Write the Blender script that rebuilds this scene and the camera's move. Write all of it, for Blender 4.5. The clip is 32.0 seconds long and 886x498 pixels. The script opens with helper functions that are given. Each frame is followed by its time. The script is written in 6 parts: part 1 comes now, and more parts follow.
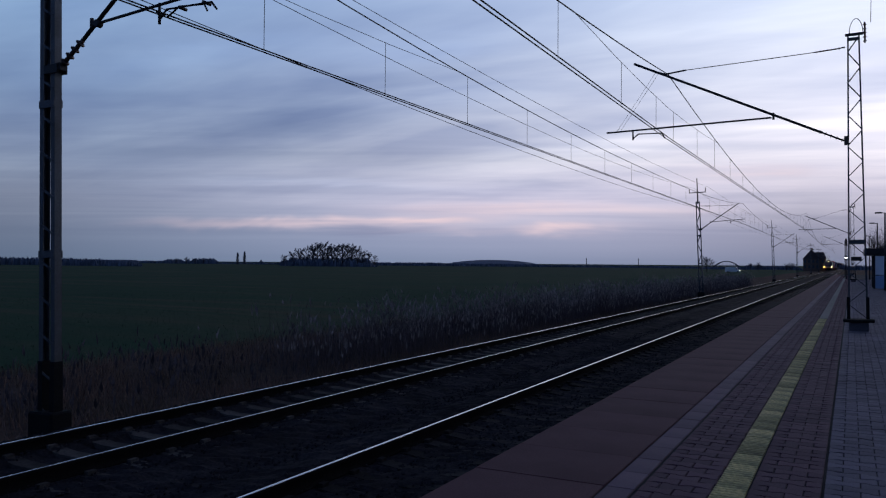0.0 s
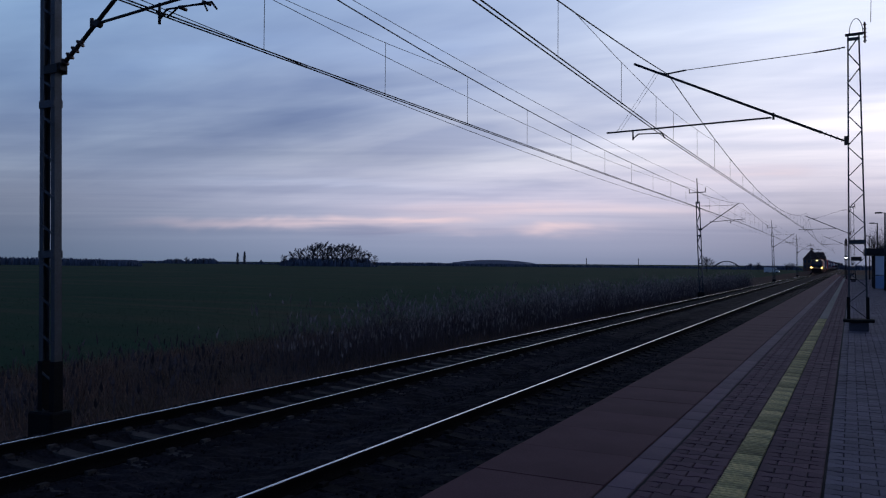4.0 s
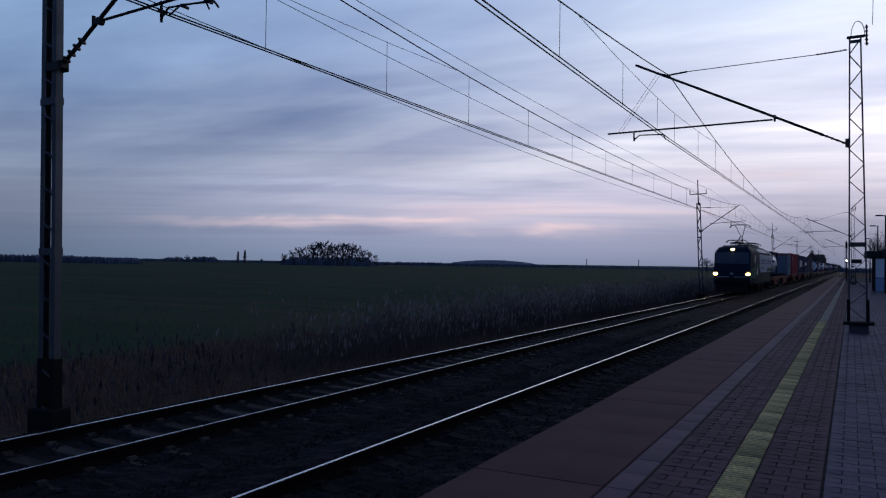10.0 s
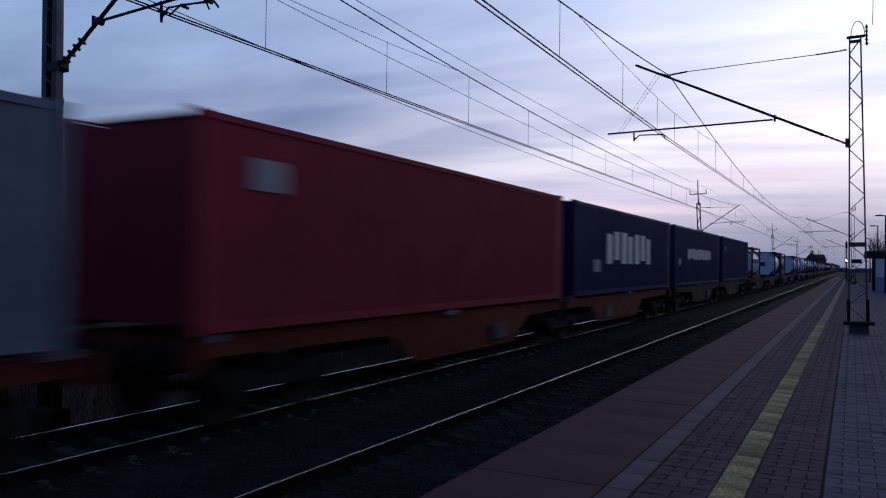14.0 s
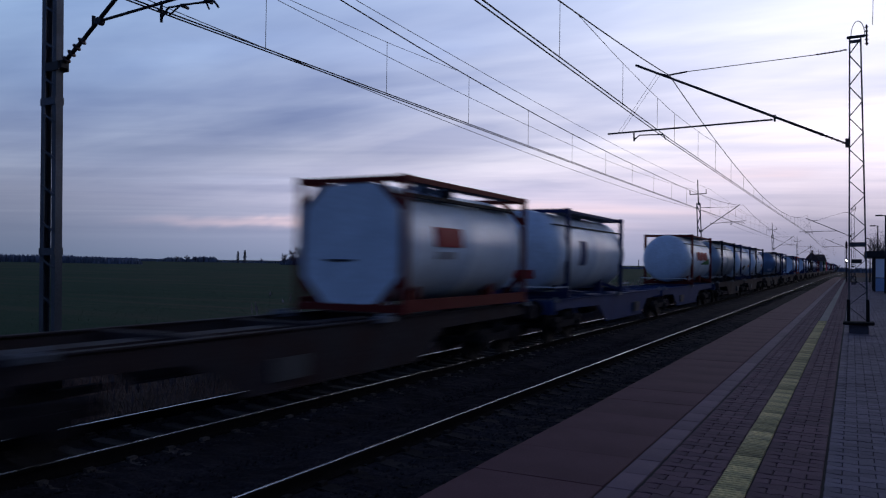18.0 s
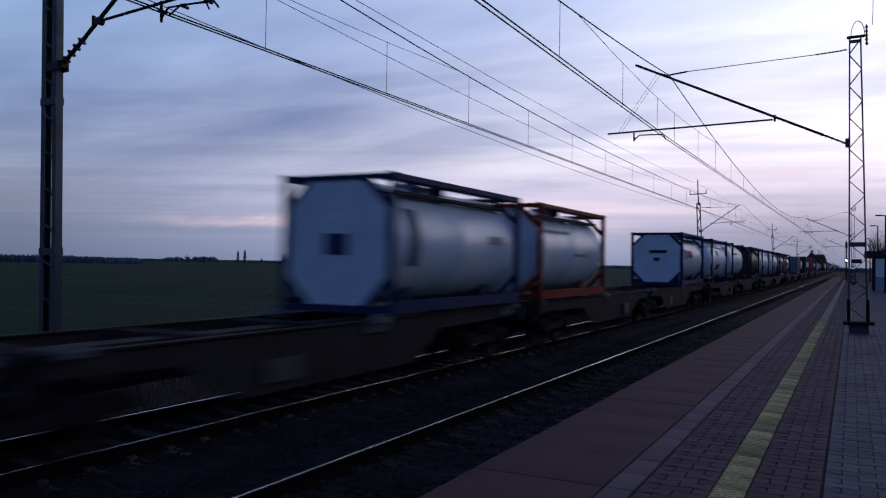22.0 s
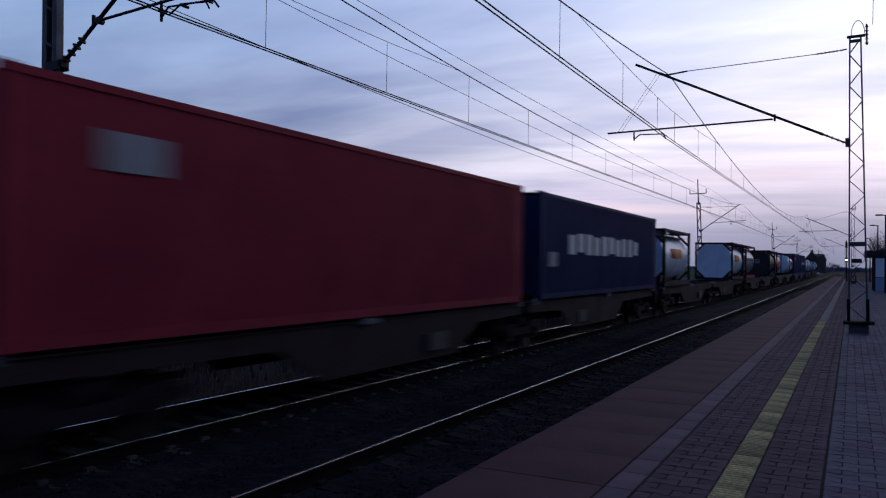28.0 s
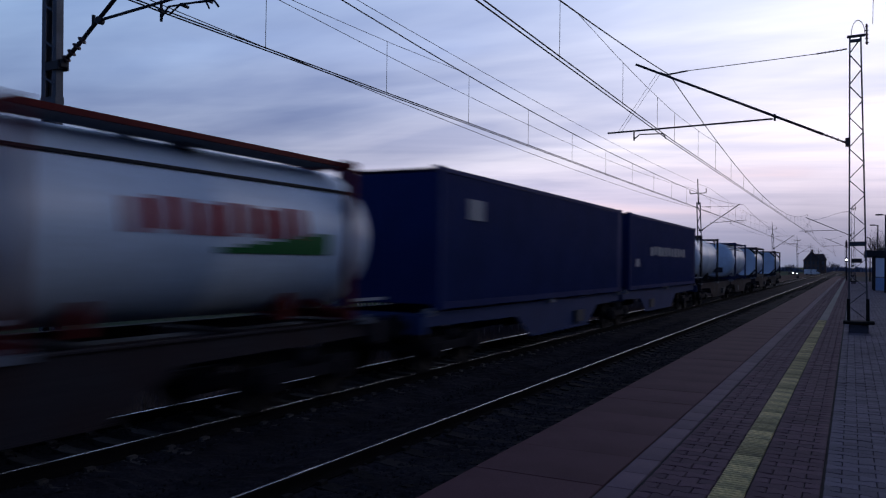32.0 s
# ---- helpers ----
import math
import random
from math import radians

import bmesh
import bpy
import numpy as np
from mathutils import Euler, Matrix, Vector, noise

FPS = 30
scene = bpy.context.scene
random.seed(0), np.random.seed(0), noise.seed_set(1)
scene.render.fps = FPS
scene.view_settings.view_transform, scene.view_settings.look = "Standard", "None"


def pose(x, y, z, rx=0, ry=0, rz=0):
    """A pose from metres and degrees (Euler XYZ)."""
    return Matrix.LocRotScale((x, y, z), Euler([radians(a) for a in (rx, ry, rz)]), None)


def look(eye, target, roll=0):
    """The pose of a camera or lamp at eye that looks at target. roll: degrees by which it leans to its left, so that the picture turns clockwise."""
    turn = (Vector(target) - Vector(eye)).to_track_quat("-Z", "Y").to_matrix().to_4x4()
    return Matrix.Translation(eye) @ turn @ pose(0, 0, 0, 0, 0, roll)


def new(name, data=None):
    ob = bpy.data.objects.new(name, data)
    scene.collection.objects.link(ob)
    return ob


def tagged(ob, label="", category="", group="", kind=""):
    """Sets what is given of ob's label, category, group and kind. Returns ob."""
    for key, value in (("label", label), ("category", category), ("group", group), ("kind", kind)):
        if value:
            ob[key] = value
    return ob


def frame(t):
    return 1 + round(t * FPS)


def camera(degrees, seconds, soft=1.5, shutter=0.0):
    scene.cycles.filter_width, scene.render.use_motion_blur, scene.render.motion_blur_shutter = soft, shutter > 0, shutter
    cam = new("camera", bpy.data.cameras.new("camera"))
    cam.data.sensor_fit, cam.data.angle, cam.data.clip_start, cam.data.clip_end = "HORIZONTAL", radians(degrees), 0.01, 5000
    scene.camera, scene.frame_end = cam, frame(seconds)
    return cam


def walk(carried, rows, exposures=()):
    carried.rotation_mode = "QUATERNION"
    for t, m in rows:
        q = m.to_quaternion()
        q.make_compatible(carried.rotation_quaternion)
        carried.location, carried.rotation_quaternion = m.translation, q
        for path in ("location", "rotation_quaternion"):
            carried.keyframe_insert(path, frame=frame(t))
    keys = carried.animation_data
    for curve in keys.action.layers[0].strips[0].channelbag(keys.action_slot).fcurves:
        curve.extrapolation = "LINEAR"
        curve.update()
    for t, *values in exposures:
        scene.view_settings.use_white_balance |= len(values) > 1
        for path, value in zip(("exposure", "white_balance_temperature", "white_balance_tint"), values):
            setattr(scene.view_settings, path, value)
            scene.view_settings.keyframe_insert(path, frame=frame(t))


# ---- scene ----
# Plan: y runs along the tracks, away from the camera; x to the right; z = 0 at the rail heads.
FAR_X, NEAR_X = -8.622, -4.500          # track centres
EDGE_X, PLAT_Z = -2.815, 0.56           # platform edge and top
EYE_Z = 2.284


def eye_pose(yaw, pitch, roll):
    a, b = radians(yaw), radians(pitch)
    way = Vector((-math.sin(a) * math.cos(b), math.cos(a) * math.cos(b), math.sin(b)))
    eye = Vector((0, 0, EYE_Z))
    return look(eye, eye + way, roll)


cam = camera(59.13, 32.0, soft=1.2, shutter=0.6)
walk(cam, [
    (0.0, eye_pose(27.617, 0.993, 0.426)), (7.3, eye_pose(27.617, 0.993, 0.426)),
    (8.2, eye_pose(27.617, 0.993, 0.48)), (9.3, eye_pose(27.617, 0.993, 0.50)),
    (9.6, eye_pose(27.62, 0.99, 0.52)), (10.0, eye_pose(27.64, 0.985, 0.80)), (12.5, eye_pose(27.64, 0.985, 0.796)),
    (25.5, eye_pose(27.64, 0.975, 0.80)), (28.0, eye_pose(27.64, 0.945, 0.81)),
    (32.0, eye_pose(27.64, 0.93, 0.80))],
    exposures=[(0.0, 0.0, 6500, 10), (11.5, 0.0, 6500, 10), (13.5, 0.2, 6650, 15), (32.0, 0.2, 6650, 16)])


# ---- world and light ----
def node(nt, kind, **values):
    n = nt.nodes.new(kind)
    for key, value in values.items():
        n.inputs[key if not key.startswith("i") else int(key[1:])].default_value = value
    return n


def math_node(nt, op, a, b=None, c=None, clamp=False):
    n = nt.nodes.new("ShaderNodeMath")
    n.operation, n.use_clamp = op, clamp
    for k, v in enumerate((a, b, c)):
        if v is None:
            continue
        if isinstance(v, (int, float)):
            n.inputs[k].default_value = v
        else:
            nt.links.new(v, n.inputs[k])
    return n.outputs[0]


def mix_node(nt, fac, a, b, blend="MIX"):
    n = nt.nodes.new("ShaderNodeMix")
    n.data_type, n.blend_type = "RGBA", blend
    for k, v in ((0, fac), (6, a), (7, b)):
        if isinstance(v, (int, float)):
            n.inputs[k].default_value = v
        elif isinstance(v, tuple):
            n.inputs[k].default_value = v if len(v) == 4 else (*v, 1)
        else:
            nt.links.new(v, n.inputs[k])
    return n.outputs[2]


def ramp(nt, fac, stops):
    n = nt.nodes.new("ShaderNodeValToRGB")
    els = n.color_ramp.elements
    while len(els) < len(stops):
        els.new(0.5)
    for el, (p, c) in zip(els, stops):
        el.position, el.color = p, (*c, 1) if len(c) == 3 else c
    nt.links.new(fac, n.inputs[0])
    return n.outputs[0]


def make_world():
    w = bpy.data.worlds.new("dusk_sky")
    scene.world = w
    w.use_nodes = True
    nt = w.node_tree
    nt.nodes.clear()
    L = nt.links.new
    tc = nt.nodes.new("ShaderNodeTexCoord")
    sep = nt.nodes.new("ShaderNodeSeparateXYZ")
    L(tc.outputs["Generated"], sep.inputs[0])
    x, y, z = sep.outputs
    zp = math_node(nt, "MAXIMUM", z, 0.0)
    # cloud sheet seen in perspective: flat coordinates at cloud height
    den = math_node(nt, "ADD", zp, 0.11)
    com = nt.nodes.new("ShaderNodeCombineXYZ")
    L(math_node(nt, "DIVIDE", x, den), com.inputs[0])
    L(math_node(nt, "DIVIDE", y, den), com.inputs[1])
    mp = nt.nodes.new("ShaderNodeMapping")
    mp.inputs["Rotation"].default_value = (0, 0, radians(24))
    mp.inputs["Scale"].default_value = (0.22, 0.62, 1)
    L(com.outputs[0], mp.inputs[0])
    n1 = node(nt, "ShaderNodeTexNoise", Scale=0.55, Detail=6.0, Roughness=0.55, Distortion=0.7)
    L(mp.outputs[0], n1.inputs["Vector"])
    n2 = node(nt, "ShaderNodeTexNoise", Scale=3.1, Detail=8.0, Roughness=0.5, Distortion=0.4)
    L(mp.outputs[0], n2.inputs["Vector"])
    cloud = math_node(nt, "ADD", math_node(nt, "MULTIPLY", n1.outputs["Fac"], 0.64), math_node(nt, "MULTIPLY", n2.outputs["Fac"], 0.36))
    # side of the afterglow: along the tracks, towards +y and a little +x
    side = math_node(nt, "ADD", math_node(nt, "MULTIPLY", x, 0.42), math_node(nt, "MULTIPLY", y, 0.91))
    glow = math_node(nt, "SMOOTH_MIN", math_node(nt, "MAXIMUM", side, 0.0), 1.0, 0.1)
    glow = math_node(nt, "POWER", glow, 2.25)
    left = ramp(nt, zp, [(0.0, (.128, .178, .270)), (.035, (.148, .200, .300)), (.075, (.212, .264, .375)), (.12, (.24, .315, .465)), (.2, (.225, .34, .545)),
                         (.32, (.228, .382, .645)), (.45, (.10, .16, .30)), (1.0, (.025, .042, .10))])
    right = ramp(nt, zp, [(0.0, (.23, .265, .38)), (.04, (.34, .365, .505)), (.09, (.86, .80, .92)), (.15, (1.40, 1.32, 1.37)), (.24, (1.28, 1.28, 1.38)),
                          (.33, (1.14, 1.22, 1.40)), (.45, (.34, .41, .56)), (1.0, (.025, .042, .10))])
    base = mix_node(nt, glow, left, right)
    dark = mix_node(nt, 1.0, base, (.56, .60, .72), "MULTIPLY")
    fac = math_node(nt, "MULTIPLY_ADD", cloud, 4.6, -1.82, clamp=True)
    flat = ramp(nt, zp, [(.03, (0, 0, 0)), (.15, (1, 1, 1))])
    fac = math_node(nt, "ADD", math_node(nt, "MULTIPLY", math_node(nt, "SUBTRACT", fac, 0.62), flat), 0.62)
    sky = mix_node(nt, fac, dark, mix_node(nt, 1.0, base, (1.16, 1.13, 1.08), "MULTIPLY"))
    # flat co-ordinates of the sky in the north-west: tangent of the bearing and of the height over the horizon
    ahead = math_node(nt, "ADD", math_node(nt, "MULTIPLY", x, -0.4636), math_node(nt, "MULTIPLY", y, 0.8861))
    aside = math_node(nt, "ADD", math_node(nt, "MULTIPLY", x, 0.8861), math_node(nt, "MULTIPLY", y, 0.4636))
    front = math_node(nt, "MULTIPLY_ADD", ahead, 3.0, -0.9, clamp=True)
    safe = math_node(nt, "MAXIMUM", ahead, 0.15)
    s0, e0 = math_node(nt, "DIVIDE", aside, safe), math_node(nt, "DIVIDE", z, safe)
    flat_at = nt.nodes.new("ShaderNodeCombineXYZ")
    L(s0, flat_at.inputs[0])
    L(e0, flat_at.inputs[1])

    def streaks(sx, sy, tilt, detail, rough, seed, distort=.4):
        m = nt.nodes.new("ShaderNodeMapping")
        m.inputs["Rotation"].default_value = (0, 0, radians(tilt))
        m.inputs["Location"].default_value = (seed, seed * .7, 0)
        m.inputs["Scale"].default_value = (sx, sy, 1)
        L(flat_at.outputs[0], m.inputs[0])
        n = node(nt, "ShaderNodeTexNoise", Scale=1.0, Detail=detail, Roughness=rough, Distortion=distort)
        n.noise_dimensions = "2D"
        L(m.outputs[0], n.inputs["Vector"])
        return n.outputs["Fac"]
    warp = streaks(4.0, 18.0, -2, 4, .6, 2.3)
    e1 = math_node(nt, "ADD", e0, math_node(nt, "MULTIPLY_ADD", warp, .036, -.018))
    s1 = math_node(nt, "ADD", s0, math_node(nt, "MULTIPLY_ADD", streaks(3.0, 9.0, 0, 3, .6, 7.1), .24, -.12))

    def bank(col, row, wide, high, slope=0.0):
        """A soft lens of cloud round a bearing and height, in thousandths; 1 in its middle."""
        ds = math_node(nt, "SUBTRACT", s1, col / 1000)
        de = math_node(nt, "SUBTRACT", e1, row / 1000)
        if slope:
            de = math_node(nt, "SUBTRACT", de, math_node(nt, "MULTIPLY", ds, slope))
        q = math_node(nt, "ADD", math_node(nt, "POWER", math_node(nt, "ABSOLUTE", math_node(nt, "DIVIDE", ds, wide / 1000)), 2.0),
                      math_node(nt, "POWER", math_node(nt, "ABSOLUTE", math_node(nt, "DIVIDE", de, high / 1000)), 2.0))
        return math_node(nt, "MULTIPLY", math_node(nt, "EXPONENT", math_node(nt, "MULTIPLY", q, -1.0)), front)

    def add_up(terms):
        total = terms[0]
        for t in terms[1:]:
            total = math_node(nt, "ADD", total, t)
        return total
    # the band over the horizon is brightest across the tracks, 29 degrees left of them
    az = math_node(nt, "ADD", math_node(nt, "MULTIPLY", x, -0.485), math_node(nt, "MULTIPLY", y, 0.875))
    az = math_node(nt, "MULTIPLY_ADD", az, 9.5, -8.5, clamp=True)
    near_low = ramp(nt, zp, [(0.0, (.8, .8, .8)), (.02, (1, 1, 1)), (.075, (1, 1, 1)), (.13, (0, 0, 0))])
    sky = mix_node(nt, math_node(nt, "MULTIPLY", az, near_low), sky, mix_node(nt, 1.0, sky, (1.62, 1.54, 1.52), "MULTIPLY"))
    # long fine streaks in the lower half, softer wisps above
    fine = streaks(1.6, 60.0, -.6, 6, .55, 4.4)
    fine = math_node(nt, "MULTIPLY_ADD", fine, 3.4, -1.2, clamp=True)
    low = ramp(nt, zp, [(.02, (.15, .15, .15)), (.045, (1, 1, 1)), (.12, (.8, .8, .8)), (.2, (.25, .25, .25)), (.3, (.1, .1, .1))])
    sky = mix_node(nt, math_node(nt, "MULTIPLY", math_node(nt, "MULTIPLY", low, front), .55), sky,
                   mix_node(nt, fine, mix_node(nt, 1.0, sky, (.78, .80, .86), "MULTIPLY"), mix_node(nt, 1.0, sky, (1.17, 1.13, 1.10), "MULTIPLY")))
    # slate-blue banks of thicker cloud
    thick = add_up([bank(-150, 186, 95, 22, .10), math_node(nt, "MULTIPLY", bank(-270, 160, 110, 20, .10), .75), math_node(nt, "MULTIPLY", bank(-420, 128, 150, 20), .6),
                    math_node(nt, "MULTIPLY", bank(-90, 228, 120, 16, .12), .5), math_node(nt, "MULTIPLY", bank(-480, 215, 110, 26, .1), .45), math_node(nt, "MULTIPLY", bank(60, 120, 170, 9), .3),
                    math_node(nt, "MULTIPLY", bank(-90, 92, 190, 7), .6), math_node(nt, "MULTIPLY", bank(-380, 82, 200, 9), .5), math_node(nt, "MULTIPLY", bank(130, 102, 130, 6, -.03), .55),
                    math_node(nt, "MULTIPLY", bank(-135, 38, 60, 5), .8), math_node(nt, "MULTIPLY", bank(400, 85, 130, 14), .35), math_node(nt, "MULTIPLY", bank(330, 40, 220, 22), .15)])
    sky = mix_node(nt, math_node(nt, "MINIMUM", math_node(nt, "MULTIPLY", thick, .8), 1.0), sky, mix_node(nt, 1.0, sky, (.67, .73, .82), "MULTIPLY"))
    pale = add_up([bank(-330, 262, 150, 22, .1), math_node(nt, "MULTIPLY", bank(-190, 100, 170, 5), .8), math_node(nt, "MULTIPLY", bank(190, 150, 120, 22, .1), .6),
                   math_node(nt, "MULTIPLY", bank(-60, 270, 130, 22, .1), .9), math_node(nt, "MULTIPLY", bank(60, 215, 120, 20, .08), .5)])
    sky = mix_node(nt, math_node(nt, "MINIMUM", math_node(nt, "MULTIPLY", pale, .75), 1.0), sky, mix_node(nt, 1.0, sky, (1.18, 1.20, 1.19), "MULTIPLY"))
    # pink bars where the last light catches the cloud
    pink = add_up([math_node(nt, "MULTIPLY", bank(-215, 46, 105, 6.0, .01), .9), bank(-75, 50, 70, 5), math_node(nt, "MULTIPLY", bank(60, 68, 130, 12, .02), .8), bank(160, 42, 75, 6.5), math_node(nt, "MULTIPLY", bank(-30, 38, 90, 6), .35),
                   math_node(nt, "MULTIPLY", bank(250, 66, 120, 8), .45), math_node(nt, "MULTIPLY", bank(430, 118, 90, 10), .5), math_node(nt, "MULTIPLY", bank(-310, 44, 60, 5), .25)])
    pink = math_node(nt, "MULTIPLY", pink, math_node(nt, "MULTIPLY_ADD", fine, .6, .45))
    sky = mix_node(nt, math_node(nt, "MINIMUM", math_node(nt, "MULTIPLY", pink, .72), .85), sky, (.86, .66, .70))
    # the sky behind the viewer is already dark
    back = math_node(nt, "MULTIPLY_ADD", side, 0.5, 0.9, clamp=True)
    back = math_node(nt, "MAXIMUM", back, 0.54)
    sky = mix_node(nt, 1.0, sky, mix_node(nt, back, (0, 0, 0), (1, 1, 1)), "MULTIPLY")
    away = math_node(nt, "MULTIPLY_ADD", side, -1.6, 0.2, clamp=True)
    sky = mix_node(nt, math_node(nt, "MULTIPLY", away, 1.0), sky, mix_node(nt, 1.0, sky, (.78, .98, 1.30), "MULTIPLY"))
    nish = nt.nodes.new("ShaderNodeTexSky")
    nish.sky_type, nish.sun_disc = "NISHITA", False
    nish.sun_elevation, nish.sun_rotation = radians(-1.5), radians(25)
    b1 = node(nt, "ShaderNodeBackground", Strength=0.05)
    L(nish.outputs[0], b1.inputs[0])
    b2 = node(nt, "ShaderNodeBackground", Strength=1.0)
    sky = mix_node(nt, 1.0, sky, (.99, .995, 1.0), "MULTIPLY")
    L(sky, b2.inputs[0])
    add = nt.nodes.new("ShaderNodeAddShader")
    L(b1.outputs[0], add.inputs[0])
    L(b2.outputs[0], add.inputs[1])
    out = nt.nodes.new("ShaderNodeOutputWorld")
    L(add.outputs[0], out.inputs[0])


make_world()
sun = new("sun", bpy.data.lights.new("sun", "SUN"))
sun.data.energy, sun.data.angle, sun.data.color = 0.05, radians(25), (1.0, 0.86, 0.84)
sun.matrix_world = look((0, 0, 60), (-25, -53, 40))


# ---- materials ----
MATS = {}


def mat(name, color, rough=0.7, metal=0.0, var=0.25, grain=40.0, stain=1.5, bump=0.25, spec=0.25, tint=None, rand=0.0, island=0.0):
    """A surface with fine grain, large stains and relief; tint: the colour that stains lean to."""
    if name in MATS:
        return MATS[name]
    m = bpy.data.materials.new(name)
    m.use_nodes = True
    nt = m.node_tree
    L = nt.links.new
    b = nt.nodes["Principled BSDF"]
    tc = nt.nodes.new("ShaderNodeTexCoord")
    fine = node(nt, "ShaderNodeTexNoise", Scale=grain, Detail=5.0, Roughness=0.65)
    big = node(nt, "ShaderNodeTexNoise", Scale=stain, Detail=6.0, Roughness=0.6, Distortion=0.3)
    L(tc.outputs["Object"], fine.inputs["Vector"])
    L(tc.outputs["Object"], big.inputs["Vector"])
    dark = tuple(c * (1 - var) for c in color)
    light = tuple(min(1, c * (1 + var)) for c in color)
    col = ramp(nt, fine.outputs["Fac"], [(0.3, dark), (0.7, light)])
    st = ramp(nt, big.outputs["Fac"], [(0.42, (0, 0, 0)), (0.68, (1, 1, 1))])
    stained = tuple(tint) if tint else tuple(c * (1 - 0.8 * var) for c in color)
    col = mix_node(nt, math_node(nt, "MULTIPLY", st, 0.65), col, stained)
    if rand or island:
        if rand:
            src = nt.nodes.new("ShaderNodeObjectInfo").outputs["Random"]
        else:
            src = nt.nodes.new("ShaderNodeNewGeometry").outputs["Random Per Island"]
        k = rand or island
        g = ramp(nt, src, [(0, (1 - k,) * 3), (1, (1 + k,) * 3)])
        col = mix_node(nt, 1.0, col, g, "MULTIPLY")
    L(col, b.inputs["Base Color"])
    r = math_node(nt, "MULTIPLY_ADD", big.outputs["Fac"], 0.3, rough - 0.15, clamp=True)
    L(r, b.inputs["Roughness"])
    b.inputs["Metallic"].default_value = metal
    b.inputs["Specular IOR Level"].default_value = spec
    if bump:
        bp = node(nt, "ShaderNodeBump", Strength=bump, Distance=0.01)
        L(fine.outputs["Fac"], bp.inputs["Height"])
        L(bp.outputs[0], b.inputs["Normal"])
    MATS[name] = m
    return m


def lamp_mat(name, color, strength):
    if name in MATS:
        return MATS[name]
    m = bpy.data.materials.new(name)
    m.use_nodes = True
    b = m.node_tree.nodes["Principled BSDF"]
    b.inputs["Base Color"].default_value = (*color, 1)
    b.inputs["Emission Color"].default_value = (*color, 1)
    b.inputs["Emission Strength"].default_value = strength
    MATS[name] = m
    return m


def glass_mat(name, color=(.02, .03, .05), rough=0.05):
    if name in MATS:
        return MATS[name]
    m = bpy.data.materials.new(name)
    m.use_nodes = True
    b = m.node_tree.nodes["Principled BSDF"]
    b.inputs["Base Color"].default_value = (*color, 1)
    b.inputs["Roughness"].default_value = rough
    b.inputs["Specular IOR Level"].default_value = 0.9
    MATS[name] = m
    return m


def ground_mat():
    """Winter field: dull green crop in drill rows, brown patches; a dry verge beside the line."""
    m = bpy.data.materials.new("field_ground")
    m.use_nodes = True
    nt = m.node_tree
    L = nt.links.new
    b = nt.nodes["Principled BSDF"]
    tc = nt.nodes.new("ShaderNodeTexCoord")
    sp = nt.nodes.new("ShaderNodeSeparateXYZ")
    L(tc.outputs["Object"], sp.inputs[0])
    fine = node(nt, "ShaderNodeTexNoise", Scale=3.0, Detail=6.0, Roughness=0.7)
    big = node(nt, "ShaderNodeTexNoise", Scale=0.035, Detail=5.0, Roughness=0.6)
    mp = nt.nodes.new("ShaderNodeMapping")
    mp.inputs["Rotation"].default_value = (0, 0, radians(-27.6))
    mp.inputs["Scale"].default_value = (0.02, 0.30, 1)
    L(tc.outputs["Object"], mp.inputs[0])
    rows = node(nt, "ShaderNodeTexNoise", Scale=1.0, Detail=4.0, Roughness=0.6)
    L(mp.outputs[0], rows.inputs["Vector"])
    for n in (fine, big):
        L(tc.outputs["Object"], n.inputs["Vector"])
    green = ramp(nt, fine.outputs["Fac"], [(0.3, (.019, .044, .025)), (0.7, (.054, .094, .052))])
    green = mix_node(nt, math_node(nt, "MULTIPLY_ADD", rows.outputs["Fac"], 3.2, -1.3, clamp=True), green, (.085, .080, .052))
    green = mix_node(nt, math_node(nt, "MULTIPLY_ADD", big.outputs["Fac"], 3.0, -1.2, clamp=True), green, (.025, .060, .034))
    dry = ramp(nt, fine.outputs["Fac"], [(0.3, (.042, .029, .025)), (0.7, (.130, .088, .072))])
    edge = math_node(nt, "ADD", sp.outputs[0], math_node(nt, "MULTIPLY", fine.outputs["Fac"], 2.5))
    f = math_node(nt, "MULTIPLY_ADD", edge, 0.5, 10.6, clamp=True)
    L(mix_node(nt, f, green, dry), b.inputs["Base Color"])
    b.inputs["Roughness"].default_value = 1.0
    b.inputs["Specular IOR Level"].default_value = 0.03
    bp = node(nt, "ShaderNodeBump", Strength=0.6, Distance=0.12)
    L(fine.outputs["Fac"], bp.inputs["Height"])
    L(bp.outputs[0], b.inputs["Normal"])
    return m


M_GROUND = ground_mat()
M_BALLAST = mat("ballast_stone", (.0294, .0273, .0329), 0.9, var=0.5, grain=22, stain=0.9, bump=0.6, spec=0.03, tint=(.0119, .0101, .0109))
M_STONE = mat("ballast_stones", (.0364, .0343, .0392), 0.9, var=0.35, grain=30, bump=0.5, spec=0.03, island=0.4)
M_SLEEPER = mat("sleeper_concrete", (.095, .085, .082), 0.85, var=0.35, grain=25, stain=2.5, tint=(.026, .023, .023), spec=0.05, rand=0.3)
M_SLEEPER2 = mat("oily_sleeper", (.026, .024, .026), 0.85, var=0.3, grain=25, stain=2.5, tint=(.028, .025, .022), spec=0.05, rand=0.35)
M_RAIL = mat("rusty_rail_side", (.012, .0105, .011), 0.95, metal=0.0, var=0.4, grain=30, spec=.02)
M_RAILTOP = mat("polished_rail_head", (.74, .74, .76), 0.14, metal=1.0, var=0.08, grain=60, bump=0.05)
